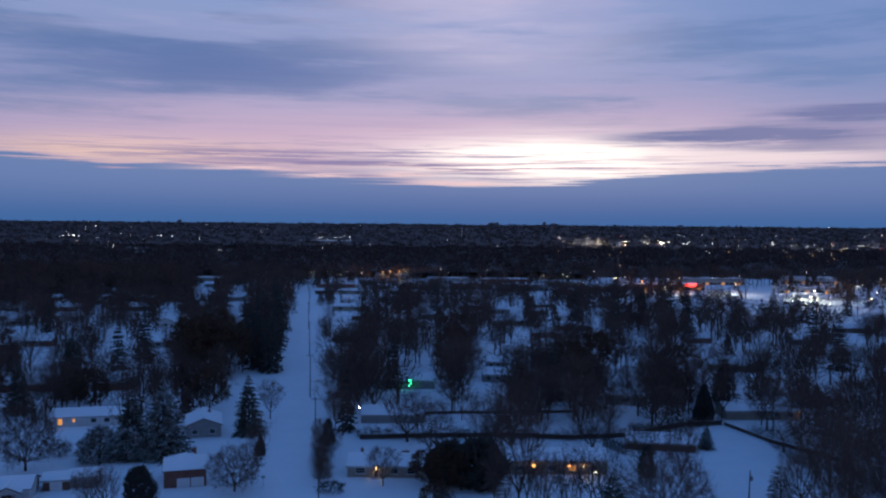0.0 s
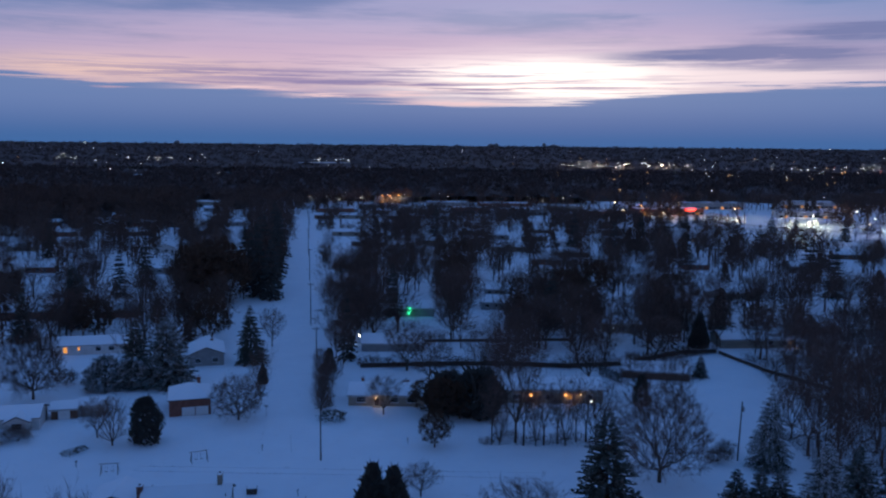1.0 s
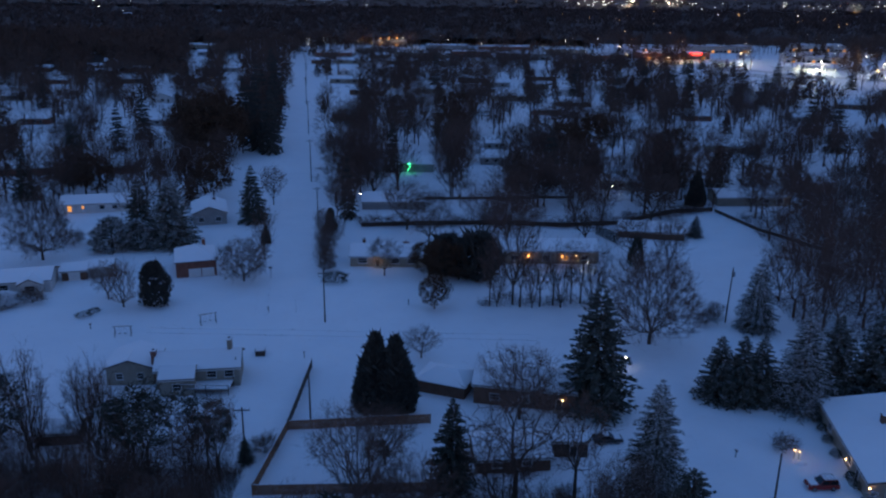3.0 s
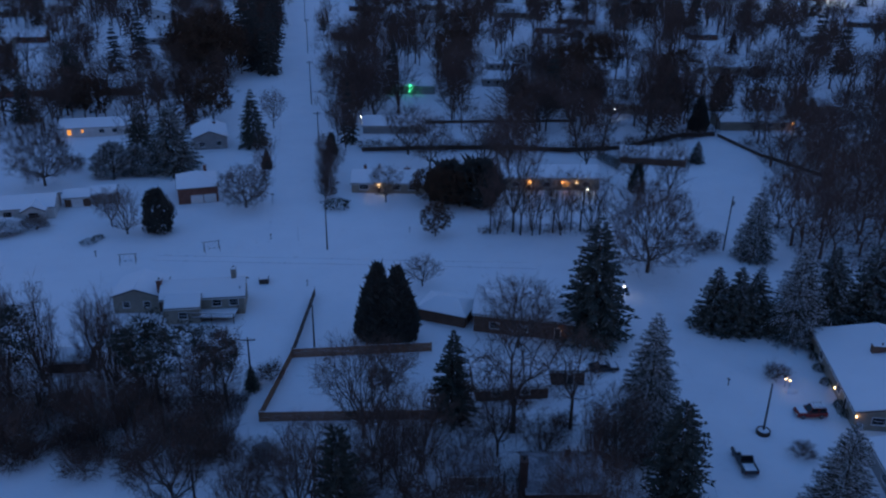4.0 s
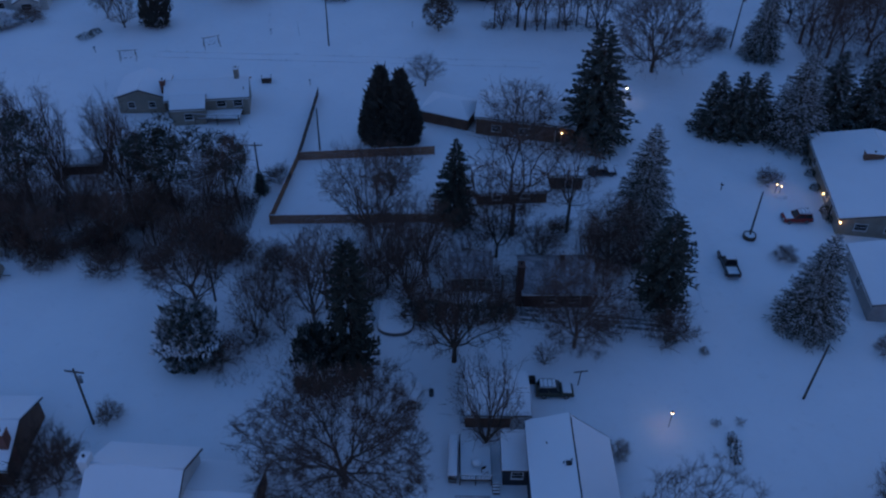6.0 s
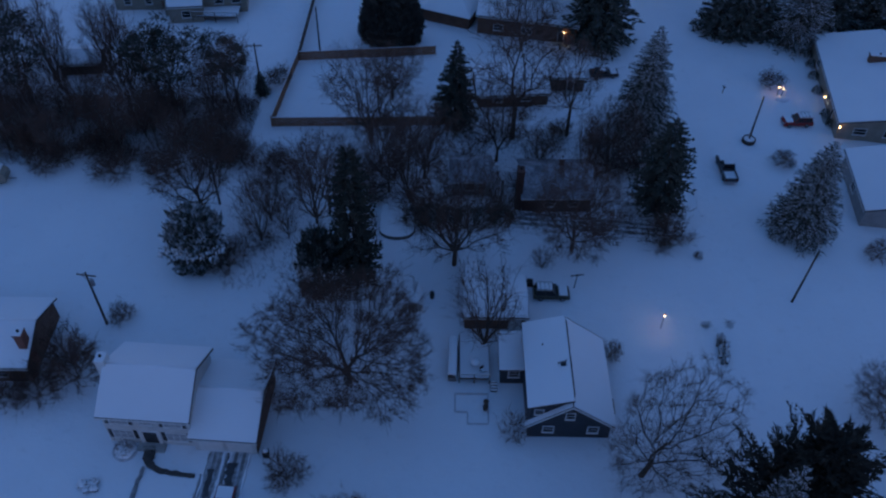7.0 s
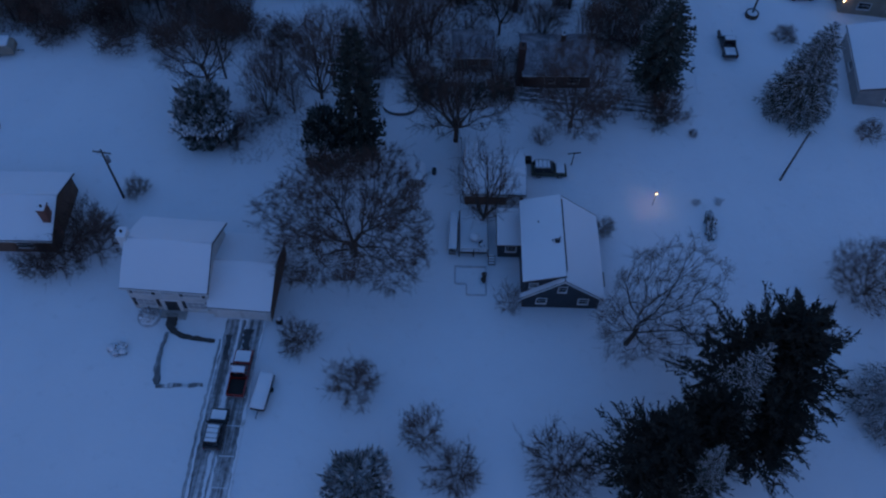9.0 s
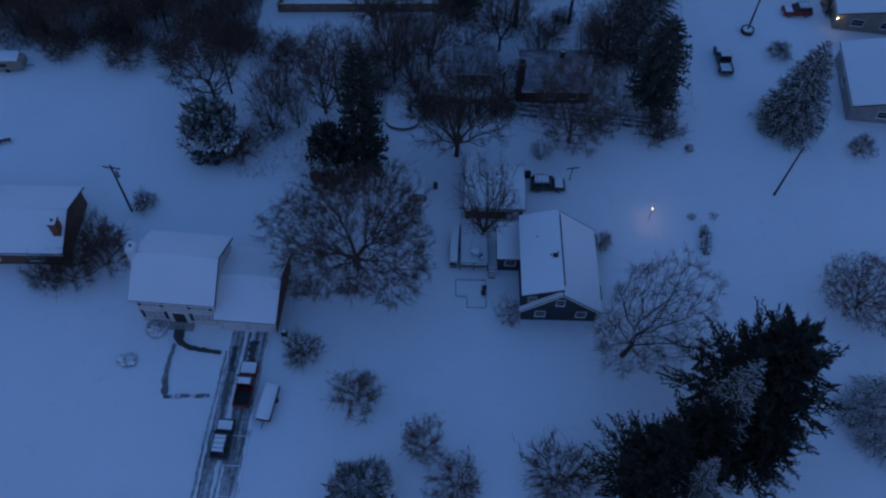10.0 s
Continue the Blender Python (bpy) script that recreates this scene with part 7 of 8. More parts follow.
for k in range(30):
    x, y = rng0.uniform(-38, 74), rng0.uniform(213, 320)
    if not (x < -25 and y < 262) and not any(abs(x - a) < 12 and -20 < y - b < 6 for a, b in ((-13, 204), (28, 208), (57, 237), (63, 287), (-15, 258), (-10, 311))):
        plant("bare/%d" % (1 + k % 3), x, y, rng0.uniform(13, 20), rng0.uniform(5.5, 8.0), group="bare trees behind the ranch houses")

for kind, x, y, h, s in (("bare/1", -96, 268, 16, 7), ("oak/1", -112, 267, 14, 6), ("bare/2", -84, 273, 17, 7), ("bare/3", -123, 271, 15, 6), ("oak/2", -73, 263, 15, 6), ("spruce/2", -133, 263, 16, 5), ("bare/2", -126, 225, 12, 5.5), ("bare/3", -53, 259, 12, 4)):
    plant(kind, x, y, h, s)
for x, y, h, s, k in ((-2.4, 91.0, 13, 4.6, 2), (8.2, 95.0, 14, 4.6, 3), (24.2, 92.8, 12, 4.4, 2),
                      (-7.4, 88.0, 12, 4.2, 3), (57.5, 199.5, 14, 4.6, 2), (78, 180, 13, 4.5, 1)):
    plant("bare/%d" % k, x, y, h, s)

for k in range(56):
    t = k / 55
    plant("thicket/%d" % (1 + k % 2), -22 + 106 * t + rng0.uniform(-1, 1), 236.5 + (19 * (t - 0.62) / 0.38 if t > 0.62 else 0) + rng0.uniform(-1, 2), rng0.uniform(1.5, 4.0), rng0.uniform(1.6, 3.0), group="brush along the dark fence")

# the wood beside the cedar fence: low and tangled in front, a few tall trees before the open snow
rng = np.random.default_rng(4)
for i in range(56):
    x = -92 + (i % 19) * 3.3 + rng.uniform(-1.5, 1.5)
    y = 95.5 + (i // 19) * 4.2 + rng.uniform(-1.6, 1.6)
    if -66 < x < -53 and y > 108:
        continue
    word = "young/%d" % (1 + i % 2) if i % 4 == 1 else "pole/%d" % (1 + i % 3)
    plant(word, x, y, rng.uniform(6.5, 12), rng.uniform(1.8, 3.0), group="bare wood beside the fence")
for kind, x, y, h, s_ in (("young/1", -61.3, 110.9, 18.5, 3.6), ("young/2", -59.9, 109.2, 15.0, 3.0), ("scots/1", -63.0, 104.4, 16.5, 4.8), ("young/2", -52.2, 112.7, 16.0, 3.2), ("young/1", -53.8, 113.5, 14.8, 3.4),
                          ("young/1", -50.2, 111.1, 15.6, 3.0), ("scots/2", -41.6, 105.2, 15.6, 5.0), ("scots/1", -34.4, 109.6, 11.6, 3.2), ("scots/2", -32.6, 108.0, 11.0, 2.8), ("scots/3", -44.5, 107.5, 12.5, 3.4), ("pole/2", -31.6, 105.6, 13.6, 3.0), ("bare/3", -72.4, 117.0, 16.5, 4.0),
                          ("young/2", -69.6, 114.8, 17.0, 3.4), ("scots/3", -46.6, 110.8, 10.8, 3.4), ("young/1", -76.5, 112.0, 15.5, 3.6), ("scots/2", -71.0, 106.0, 15.0, 4.6), ("young/2", -80.0, 118.0, 14.5, 3.6)):
    plant(kind, x, y, h, s_, group="tall trees of the wood beside the fence")
# scattered brush between the yards
for i in range(12):
    x, y = rng.uniform(-28, -10), rng.uniform(70, 97)
    plant("thicket/%d" % (1 + i % 2), x, y, rng.uniform(1.2, 3.0), rng.uniform(1.2, 2.4), group="brush between the yards")
for i in range(12):
    x, y = rng.uniform(-8, 28), rng.uniform(92, 103)
    plant("thicket/%d" % (1 + i % 2), x, y, rng.uniform(1.0, 2.6), rng.uniform(1.2, 2.2), group="brush between the yards")
for i in range(6):
    plant("young/%d" % (1 + i % 2), rng.uniform(-22, 24), rng.uniform(88, 98), rng.uniform(8, 14), rng.uniform(2.0, 3.2), group="thin trees between the yards")
for x, y, h in ((-47.6, 113.0, 8.0), (-40.4, 112.2, 8.5), (-37.6, 110.6, 7.5)):
    plant("pole/%d" % (1 + int(h * 2) % 2), x, y, h, 2.2, group="bare wood beside the fence")
plant("spruce/2", -29.0, 110.6, 4.6, 1.5, label="small dark conifer at the foot of the pole")
plant("shrub/2", -26.8, 113.6, 3.0, 2.4)
EAST = []
for i in range(44):
    x, y = rng0.uniform(72, 165), rng0.uniform(205, 335)
    if not any(abs(x - a) < 14 and -26 < y - b < 6 for a, b in ((101, 267), (129, 288), (63, 287))) and not (x < 92 and y < 262):
        EAST.append(("grove/%d" % (1 + i % 3), x, y, rng0.uniform(13, 20), rng0.uniform(5, 8)))
# the wood east of the far yards
for i in range(150):
    x = rng.uniform(74, 160)
    y = rng.uniform(150, 250)
    if x < 82 + (y - 150) * 0.12 and y > 175:
        continue
    EAST.append(("grove/%d" % (1 + i % 3), x, y, rng.uniform(13, 20), rng.uniform(4, 6.5)))
joined_trees("bare_wood", EAST, "bare dark wood east of the yards")


def brush(name, count, x0, x1, y0, y1, h, label, seed, clear=None):
    """A tangle of thin stems that nobody could count."""
    r = np.random.default_rng(seed)
    a = np.stack([r.uniform(x0, x1, count), r.uniform(y0, y1, count), np.full(count, -0.1)], 1)
    edge = 3.0 * np.sin(a[:, 0] * 0.31) + 2.0 * np.sin(a[:, 0] * 0.83 + 1.0) + r.normal(0, 1.2, count)
    a = a[(a[:, 1] - y0 > 0.5 * (edge + 3.0)) | (y1 - y0 < 8)]
    if clear:
        a = a[~((a[:, 0] > clear[0]) & (a[:, 0] < clear[1]) & (a[:, 1] > clear[2]) & (a[:, 1] < clear[3]))]
    count = len(a)
    tall = h * r.uniform(0.3, 1.1, count) * (0.75 + 0.35 * np.sin(a[:, 0] * 0.5 + 1.7 * np.sin(a[:, 1] * 0.4)))
    d = np.stack([r.normal(0, 0.4, count), r.normal(0, 0.4, count), r.uniform(0.4, 1.0, count)], 1) * tall[:, None]
    a[:, 2] += np.where(r.random(count) < 0.5, 0, r.uniform(0, 0.6, count) * h)
    tagged(new(name, raw_mesh(name, *flat_blades(r, a, d, r.uniform(0.014, 0.040, count)), TWIG)), label, "brush", kind="stuff")


brush("underbrush", 72000, -95, -29, 92.0, 109, 1.9, "tangled dark underbrush of the bare wood", 1)
brush("underbrush", 14000, -95, -31, 108.0, 118, 1.2, "thin weeds where the bare wood opens", 8, (-66, -53, 111.5, 121))
brush("underbrush", 5000, -29, -8, 69, 98, 1.5, "thin brown underbrush between the yards", 2)
brush("underbrush", 9000, -8, 27, 80, 102, 1.3, "thin brown weeds behind the fence", 3)
brush("underbrush", 80000, 76, 150, 150, 250, 2.4, "tangled underbrush of the eastern wood", 5, (76, 91, 182, 251))
brush("underbrush", 500, 9, 37, 173.5, 177, 1.2, "weeds below the row of trees", 6)

# ---- the town beyond: streets of houses among trees ----
STYLES = [(18.0, 8.6, 2.8, 1.8, TAN, "x", 0.0), (14.0, 9.4, 2.9, 2.0, GREY, "x", 0.0), (16.0, 9.0, 2.7, 1.8, BRICK, "x", 4.0), (12.0, 11.0, 3.0, 2.2, WHITE, "y", 0.0), (20.0, 9.0, 2.8, 1.8, BROWN_WALL, "x", 0.0)]
FAR_OPEN = [("window", "front", -4.0, 1.0, 1.8, 1.2), ("window", "front", 0.5, 1.0, 1.6, 1.2), ("door", "front", 3.4, 0, 1.0, 2.05)]
FAR_LABEL = "low house under snow in the far streets"
PROTOS = {}
TAKEN = []


def road_x(y):
    return -31.0 - 0.158 * (y - 165)


def far_house(x, y, turn, style, width=None):
    """A house of the far streets; those past 480 m show only walls, roof, snow and a window band."""
    w, d, e, r, mat, ridge, hip = STYLES[style]
    far = y > 480
    k = (width or w) / w
    at = pose(x, y, ground_height(x, y) - 0.02, 0, 0, turn) @ Matrix.Diagonal((k, 1, 1, 1))
    if (style, far) not in PROTOS:
        if far:
            ob = thing("house", at, FAR_LABEL, "house", "houses of the far streets")
            part("wall", Solid().box(-w / 2, -d / 2, -0.3, w / 2, d / 2, e), mat, ob)
            a, b, t = w / 2 + 0.4, d / 2 + 0.4, e + r
            for name, up, m in (("roof", 0.0, SHINGLE), ("roof_snow", 0.2, ROOF_SNOW)):
                i = a - (hip or 0.02)
                top = [(-i, 0, t + up), (i, 0, t + up)] if ridge == "x" else [(0, -b + 0.02, t + up), (0, b - 0.02, t + up)]
                q = [(-a, -b, e + up), (a, -b, e + up), (a, b, e + up), (-a, b, e + up)] + top
                slopes = [(0, 1, 5, 4), (2, 3, 4, 5), (1, 2, 5), (3, 0, 4)] if ridge == "x" else [(1, 2, 5, 4), (3, 0, 4, 5), (0, 1, 4), (2, 3, 5)]
                part(name, Solid().poly(q, slopes + [(3, 2, 1, 0)]), m, ob)
            for u in (-w * 0.28, w * 0.2):
                part("window", Solid().box(u - 0.9, -d / 2 - 0.04, 1.0, u + 0.9, -d / 2 + 0.02, 2.2), GLASS, ob)
        else:
            ob = house(x, y, turn, w, d, e, r, mat, FAR_LABEL, ridge, hip=hip, openings=FAR_OPEN, group="houses of the far streets", plain=True)
        PROTOS[style, far] = ob
    else:
        ob = copy_thing(PROTOS[style, far], pose(0, 0, 0))
    ob.matrix_basis = at
    TAKEN.append((x, y))


# x, y, turn, style and width of the houses that stand free between the trees
for x, y, turn, style, width in ((-194, 403, 8, 2, 15), (-200, 384, 8, 0, 12), (-136, 403, 6, 1, 18), (-237, 599, 5, 0, 19), (-155, 477, -8, 3, 14), (-154, 628, 0, 1, 11), (-102, 447, 30, 3, 9),
                                 (-46, 426, -4, 2, 17), (21, 325, 0, 1, 11), (23, 354, 0, 1, 9), (36, 390, 5, 3, 8), (56, 446, -10, 2, 15), (-239, 478, 6, 0, 15)):
    far_house(x, y, turn, style, width)
for x, y, turn, style, width in ((-97, 692, -4, 4, 14), (-74, 694, -4, 0, 23), (-70, 617, 0, 3, 9), (-62, 569, -3, 0, 23), (69, 594, 4, 4, 20), (37, 558, 0, 1, 15), (61, 551, -4, 0, 17), (41, 496, 2, 0, 24),
                                 (105, 548, 3, 3, 10), (122, 541, -5, 1, 16), (234, 477, -8, 4, 21), (131, 432, 0, 2, 13), (145, 385, 4, 3, 7), (185, 431, 6, 1, 14), (123, 352, -12, 0, 22), (6, 692, 2, 0, 18), (-31, 694, 0, 4, 26)):
    far_house(x, y, turn, style, width)
rng = np.random.default_rng(21)
for row in range(6):
    y = 470 + row * 58
    for x in range(-330, 300, 40):
        px, py = x + rng.uniform(-9, 9), y + rng.uniform(-12, 12) + 0.1 * x
        if abs(px - road_x(py)) < 22 or rng.random() < 0.35 or any(math.hypot(px - a, py - b) < 26 for a, b in TAKEN):
            continue
        if px > 140 and py > 430:
            continue
        far_house(px, py, rng.uniform(-12, 12), int(rng.integers(0, 5)))
# two housing estates and a row of terraces at the edge of the far woods
for x, y, turn, style, width in [(-980 + 62 * i + 11 * (i * 7 % 5), 1320 + 55 * (i * 3 % 4) + 26 * (i % 2), (i * 37 % 40) - 20, i % 5, 16 + 3 * (i % 3)) for i in range(11)]:
    far_house(x, y, turn, style, width)
for i in range(12):
    far_house(-1190 + 78 * i, 2080 - 22 * (i % 3), 4 - i % 5, (0, 4, 1)[i % 3], 34 + 8 * (i % 3))
for i in range(9):
    far_house(720 + 75 * i, 1530 + 60 * (i * 5 % 4), 6 - 3 * (i % 4), (0, 1, 4)[i % 3], 20 + 4 * (i % 3))

# treeless lanes to the far lots, placed to fit the camera's view: from (x, y) back to (x, y), and half their width
VIEW_LANES_WEST = [(-170, 341, -214, 436, 8), (-139, 287, -185, 390, 3), (-128, 328, -161, 416, 2), (-116, 338, -150, 440, 6), (-216, 542, -270, 680, 5), (-159, 560, -240, 854, 7), (-208, 456, -283, 628, 3),
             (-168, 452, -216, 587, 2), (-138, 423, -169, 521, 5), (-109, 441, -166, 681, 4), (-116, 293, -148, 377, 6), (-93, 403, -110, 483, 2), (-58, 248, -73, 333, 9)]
VIEW_LANES_MIDDLE = [(-54, 439, -70, 569, 10), (-43, 393, -53, 494, 4), (-88, 626, -111, 791, 4), (-60, 555, -85, 794, 6), (-9, 282, -11, 347, 5), (13, 251, 16, 318, 6), (-19, 251, -23, 312, 4), (20, 298, 25, 378, 3),
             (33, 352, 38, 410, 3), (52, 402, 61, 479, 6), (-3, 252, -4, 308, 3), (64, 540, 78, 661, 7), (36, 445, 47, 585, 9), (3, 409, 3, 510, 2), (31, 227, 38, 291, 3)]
VIEW_LANES_EAST = [(76, 409, 97, 525, 3), (57, 254, 72, 326, 5), (109, 352, 141, 459, 3), (83, 261, 105, 336, 3), (103, 298, 127, 372, 6), (91, 239, 108, 288, 7), (118, 257, 142, 314, 5), (216, 436, 264, 537, 7),
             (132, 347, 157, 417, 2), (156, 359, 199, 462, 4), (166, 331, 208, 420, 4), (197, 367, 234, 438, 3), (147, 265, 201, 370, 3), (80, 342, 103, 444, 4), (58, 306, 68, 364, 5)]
VIEW_LANES = np.array(VIEW_LANES_WEST + VIEW_LANES_MIDDLE + VIEW_LANES_EAST, float)
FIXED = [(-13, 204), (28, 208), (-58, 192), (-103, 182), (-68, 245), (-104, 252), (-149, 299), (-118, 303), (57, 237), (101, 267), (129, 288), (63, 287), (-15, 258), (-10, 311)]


def in_view_lane(x, y, room=1.0):
    t = (y - VIEW_LANES[:, 1]) / (VIEW_LANES[:, 3] - VIEW_LANES[:, 1])
    middle = VIEW_LANES[:, 0] + t * (VIEW_LANES[:, 2] - VIEW_LANES[:, 0])
    return bool(np.any((t > 0) & (t < 1) & (np.abs(x - middle) < VIEW_LANES[:, 4] + room)))


def clear_town(x, y):
    """Room for a tree: off the road, the shops' ground and the view over it, the camera's view lanes and the houses."""
    if abs(x - road_x(y)) < (8 if x < road_x(y) else 12) and y < 720 or in_view_lane(x, y):
        return False
    if 150 < x < 460 and 400 < y < 830 and y > 515 - (x - 150) * 0.42:
        return noise.noise((x * 0.03, y * 0.03, 2)) > (0.22 if y > 560 else 0.28)
    if -110 < x < 150 and 715 < y < 850 or 690 < y < 740 and -40 < x < 160:
        return noise.noise((x * 0.05, y * 0.05, 2)) > 0.3
    return not any(abs(x - a) < 9 and -12 < y - b < 6 for a, b in TAKEN + FIXED)


for x, y, h, s in ((182, 640, 14, 4), (190, 655, 16, 4), (214, 628, 13, 4), (236, 600, 15, 5), (247, 585, 14, 5), (270, 560, 13, 5), (205, 676, 15, 4), (300, 545, 12, 5), (322, 720, 12, 4), (150, 640, 17, 5), (160, 615, 16, 5)):
    plant("farspruce/%d" % (1 + int(x + y) % 2), x, y, h, s, group="dark evergreens round the parking ground")
# conifers that stand out dark among the bare trees
for x, y, h, s in ((-69, 337, 25, 5.6), (-75, 344, 27, 6), (-81, 356, 26, 6), (-73, 361, 24, 5), (-84, 380, 27, 6), (-78, 393, 26, 5.5), (-91, 388, 25, 6), (-83, 420, 27, 6), (-92, 436, 26, 6), (-89, 462, 26, 6), (-98, 452, 24, 6), (-96, 492, 25, 6)):
    plant("farspruce/%d" % (1 + int(y) % 2), x, y, h, s, group="dark evergreens along the road")
for x, y, h, s in ((-105, 525, 25, 6), (-110, 556, 24, 6), (-27.7, 244.4, 19, 3.4), (-17.8, 306.9, 20, 4.2), (-61.7, 443.9, 9, 2.6), (38.5, 289, 21, 5), (94, 456, 22, 5), (119, 500, 25, 5.5), (130, 479, 25, 5), (138, 473, 26, 5), (76, 480, 25, 6), (-4, 560, 23, 5),
                   (-211, 450, 19, 4.5), (174, 394, 22, 6), (185, 487, 18, 5), (170, 486, 15, 5), (167, 353, 22, 6), (-131, 339, 20, 4.5), (-129, 364, 22, 5)):
    plant("farspruce/%d" % (1 + int(x + y) % 2), x, y, h, s, group="dark evergreens among the far houses")
for x, y, h, s in ((-91, 322, 24, 11.0), (-84, 330, 22, 9), (-99, 334, 23, 10), (-95, 350, 24, 11), (106, 276, 11.5, 5.4), (46, 312, 18, 9), (60, 330, 19, 9), (88, 312, 17, 8), (5, 352, 17, 8), (8, 400, 18, 9)):
    plant("oak/%d" % (1 + int(y) % 2), x, y, h, s, group="brown-leaved oaks")
for kind, x, y, h, s in (("bare/3", -31.5, 248.0, 11, 3.4), ("juniper/1", -31.2, 230.5, 7, 1.7), ("bare/1", -28.0, 270.0, 12, 4.2)):
    plant(kind, x, y, h, s, group="trees along the east side of the road")
# bare trees of the nearer streets, each a tree of its own
count = 0
while count < 70:
    x, y = rng.uniform(-210, 210), rng.uniform(226, 350)
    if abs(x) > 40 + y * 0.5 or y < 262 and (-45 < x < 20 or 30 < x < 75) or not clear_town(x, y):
        continue
    plant("grove/%d" % (1 + count % 3), x, y, rng.uniform(12, 20), rng.uniform(4.0, 7.0), group="trees of the far streets")
    count += 1


def far_woods(name, count, x0, x1, y0, y1, label, seed, keep=None, blades=120, blade=0.16, size=1.0, conifers=0.15, material=None):
    """Woods too far off to count: each tree a stem, forked limbs and a crown of many slim twigs; some are spruces."""
    r = np.random.default_rng(seed)
    xs, ys = r.uniform(x0, x1, count * 4), r.uniform(y0, y1, count * 4)
    ok = np.array([keep is None or keep(a, b) for a, b in zip(xs, ys)])
    xs, ys = xs[ok][:count], ys[ok][:count]
    n = len(xs)
    base = np.stack([xs, ys, [ground_height(a, b) for a, b in zip(xs, ys)]], 1)
    h = r.uniform(9, 19, n)
    spread = h * r.uniform(0.28, 0.46, n) * size
    cone = r.random(n) < conifers
    u = r.normal(0, 1, (n, blades, 3))
    u /= np.linalg.norm(u, axis=2, keepdims=True)
    u[:, :, 2] = np.where(u[:, :, 2] < -0.4, -u[:, :, 2], u[:, :, 2])
    rad = r.uniform(0.15, 1.0, (n, blades, 1)) ** 0.55
    lump = 1 + 0.25 * np.sin(3 * np.arctan2(u[:, :, 1], u[:, :, 0]) + 4 * u[:, :, 2] + r.uniform(0, 6, (n, 1)))[:, :, None]
    ball = u * rad * lump * np.stack([spread, spread, h * 0.40], 1)[:, None]
    ball[:, :, 2] += (h * 0.57)[:, None]
    t = r.random((n, blades)) ** 0.8
    a = r.uniform(0, 2 * np.pi, (n, blades))
    w = (1 - t) * spread[:, None] * 0.7 * r.uniform(0.2, 1, (n, blades))
    spire = np.stack([np.cos(a) * w, np.sin(a) * w, (0.05 + t * 0.93) * h[:, None]], 2)
    at = np.where(cone[:, None, None], spire, ball)
    fan = u * np.array([0.8, 0.8, 0.6]) + np.array([0, 0, 0.55])
    out = np.where(cone[:, None, None], np.stack([np.cos(a), np.sin(a), np.full_like(a, -0.45)], 2) * 0.8, fan)
    out = (out + r.normal(0, 0.3, out.shape)) * (1.9 * size * r.uniform(0.5, 1.4, (n, blades)))[:, :, None]
    across = np.cross(out, r.normal(0, 1, out.shape))
    across /= np.linalg.norm(across, axis=2, keepdims=True) + 1e-9
    wide = np.where(cone, 3.2, 1.0)[:, None, None] * blade
    p = at + base[:, None]
    v = np.stack([p + across * wide, p - across * wide, p + out], 2).reshape(-1, 3)
    f = np.arange(len(v)).reshape(-1, 3)
    stems = []
    for k in range(7 if blades > 150 else 3 if blades > 60 else 1):
        tip = np.stack([r.normal(0, 0.42, n) * spread, r.normal(0, 0.42, n) * spread, h * r.uniform(0.6, 0.9, n)], 1)
        if k == 0:
            stems.append(np.concatenate([base - [0, 0, 0.3], base + np.stack([0 * h, 0 * h, h * 0.6], 1), np.stack([h * 0.017 + blade * 0.3, h * 0.010 + blade * 0.2], 1)], 1))
        else:
            stems.append(np.concatenate([base + np.stack([0 * h, 0 * h, h * 0.22], 1), base + tip, np.stack([h * 0.009 + blade * 0.2, h * 0.003 + blade * 0.1], 1)], 1))
    tv, tf = tubes(np.concatenate(stems), 3)
    tf = np.concatenate([tf[:, (0, 1, 2)], tf[:, (0, 2, 3)]]) + len(v)
    tagged(new(name, raw_mesh(name, np.concatenate([v, tv]), np.concatenate([f, tf]), material or WOODS)), label, "woods", kind="stuff")


def clear_far(x, y):
    if 235 < x - (y - 1700) * 0.13 < 420 and 1620 < y < 2150 and noise.noise((x * 0.016, y * 0.005, 1)) < 0.05:
        return False
    if any(abs(x - a) < 22 and -75 < y - b < 25 for a, b in TAKEN if b > 1200):
        return False
    if -360 < x < -180 and 1850 < y < 2150:
        return False
    return not (700 < x < 1300 and 1350 < y < 1700 and noise.noise((x * 0.01, y * 0.01, 0)) > 0.25)


def in_town(x, y):
    return abs(x) < 60 + y * 0.56 and clear_town(x, y) and not (y < 246 and -45 < x < 80)


def west_wood(x, y):
    """The closed wood west of the road, with the camera's view lanes cut into it."""
    return y > 600 and -0.62 * y < x < -0.31 * y and not in_view_lane(x, y, 6.0)


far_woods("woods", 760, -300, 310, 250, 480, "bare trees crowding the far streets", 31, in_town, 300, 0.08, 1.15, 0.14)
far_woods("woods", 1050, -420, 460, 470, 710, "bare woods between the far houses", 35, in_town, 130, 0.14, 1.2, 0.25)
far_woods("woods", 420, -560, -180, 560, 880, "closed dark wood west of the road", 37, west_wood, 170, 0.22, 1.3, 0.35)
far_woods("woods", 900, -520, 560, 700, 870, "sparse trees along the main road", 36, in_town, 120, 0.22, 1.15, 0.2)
far_woods("woods", 3600, -900, 980, 860, 1560, "dark bare woods beyond the last streets", 32, lambda x, y: abs(x) < 120 + y * 0.6 and not (170 < x < 440 and y < 900) and clear_far(x, y), 40, 0.85, 1.3, material=CANOPY)
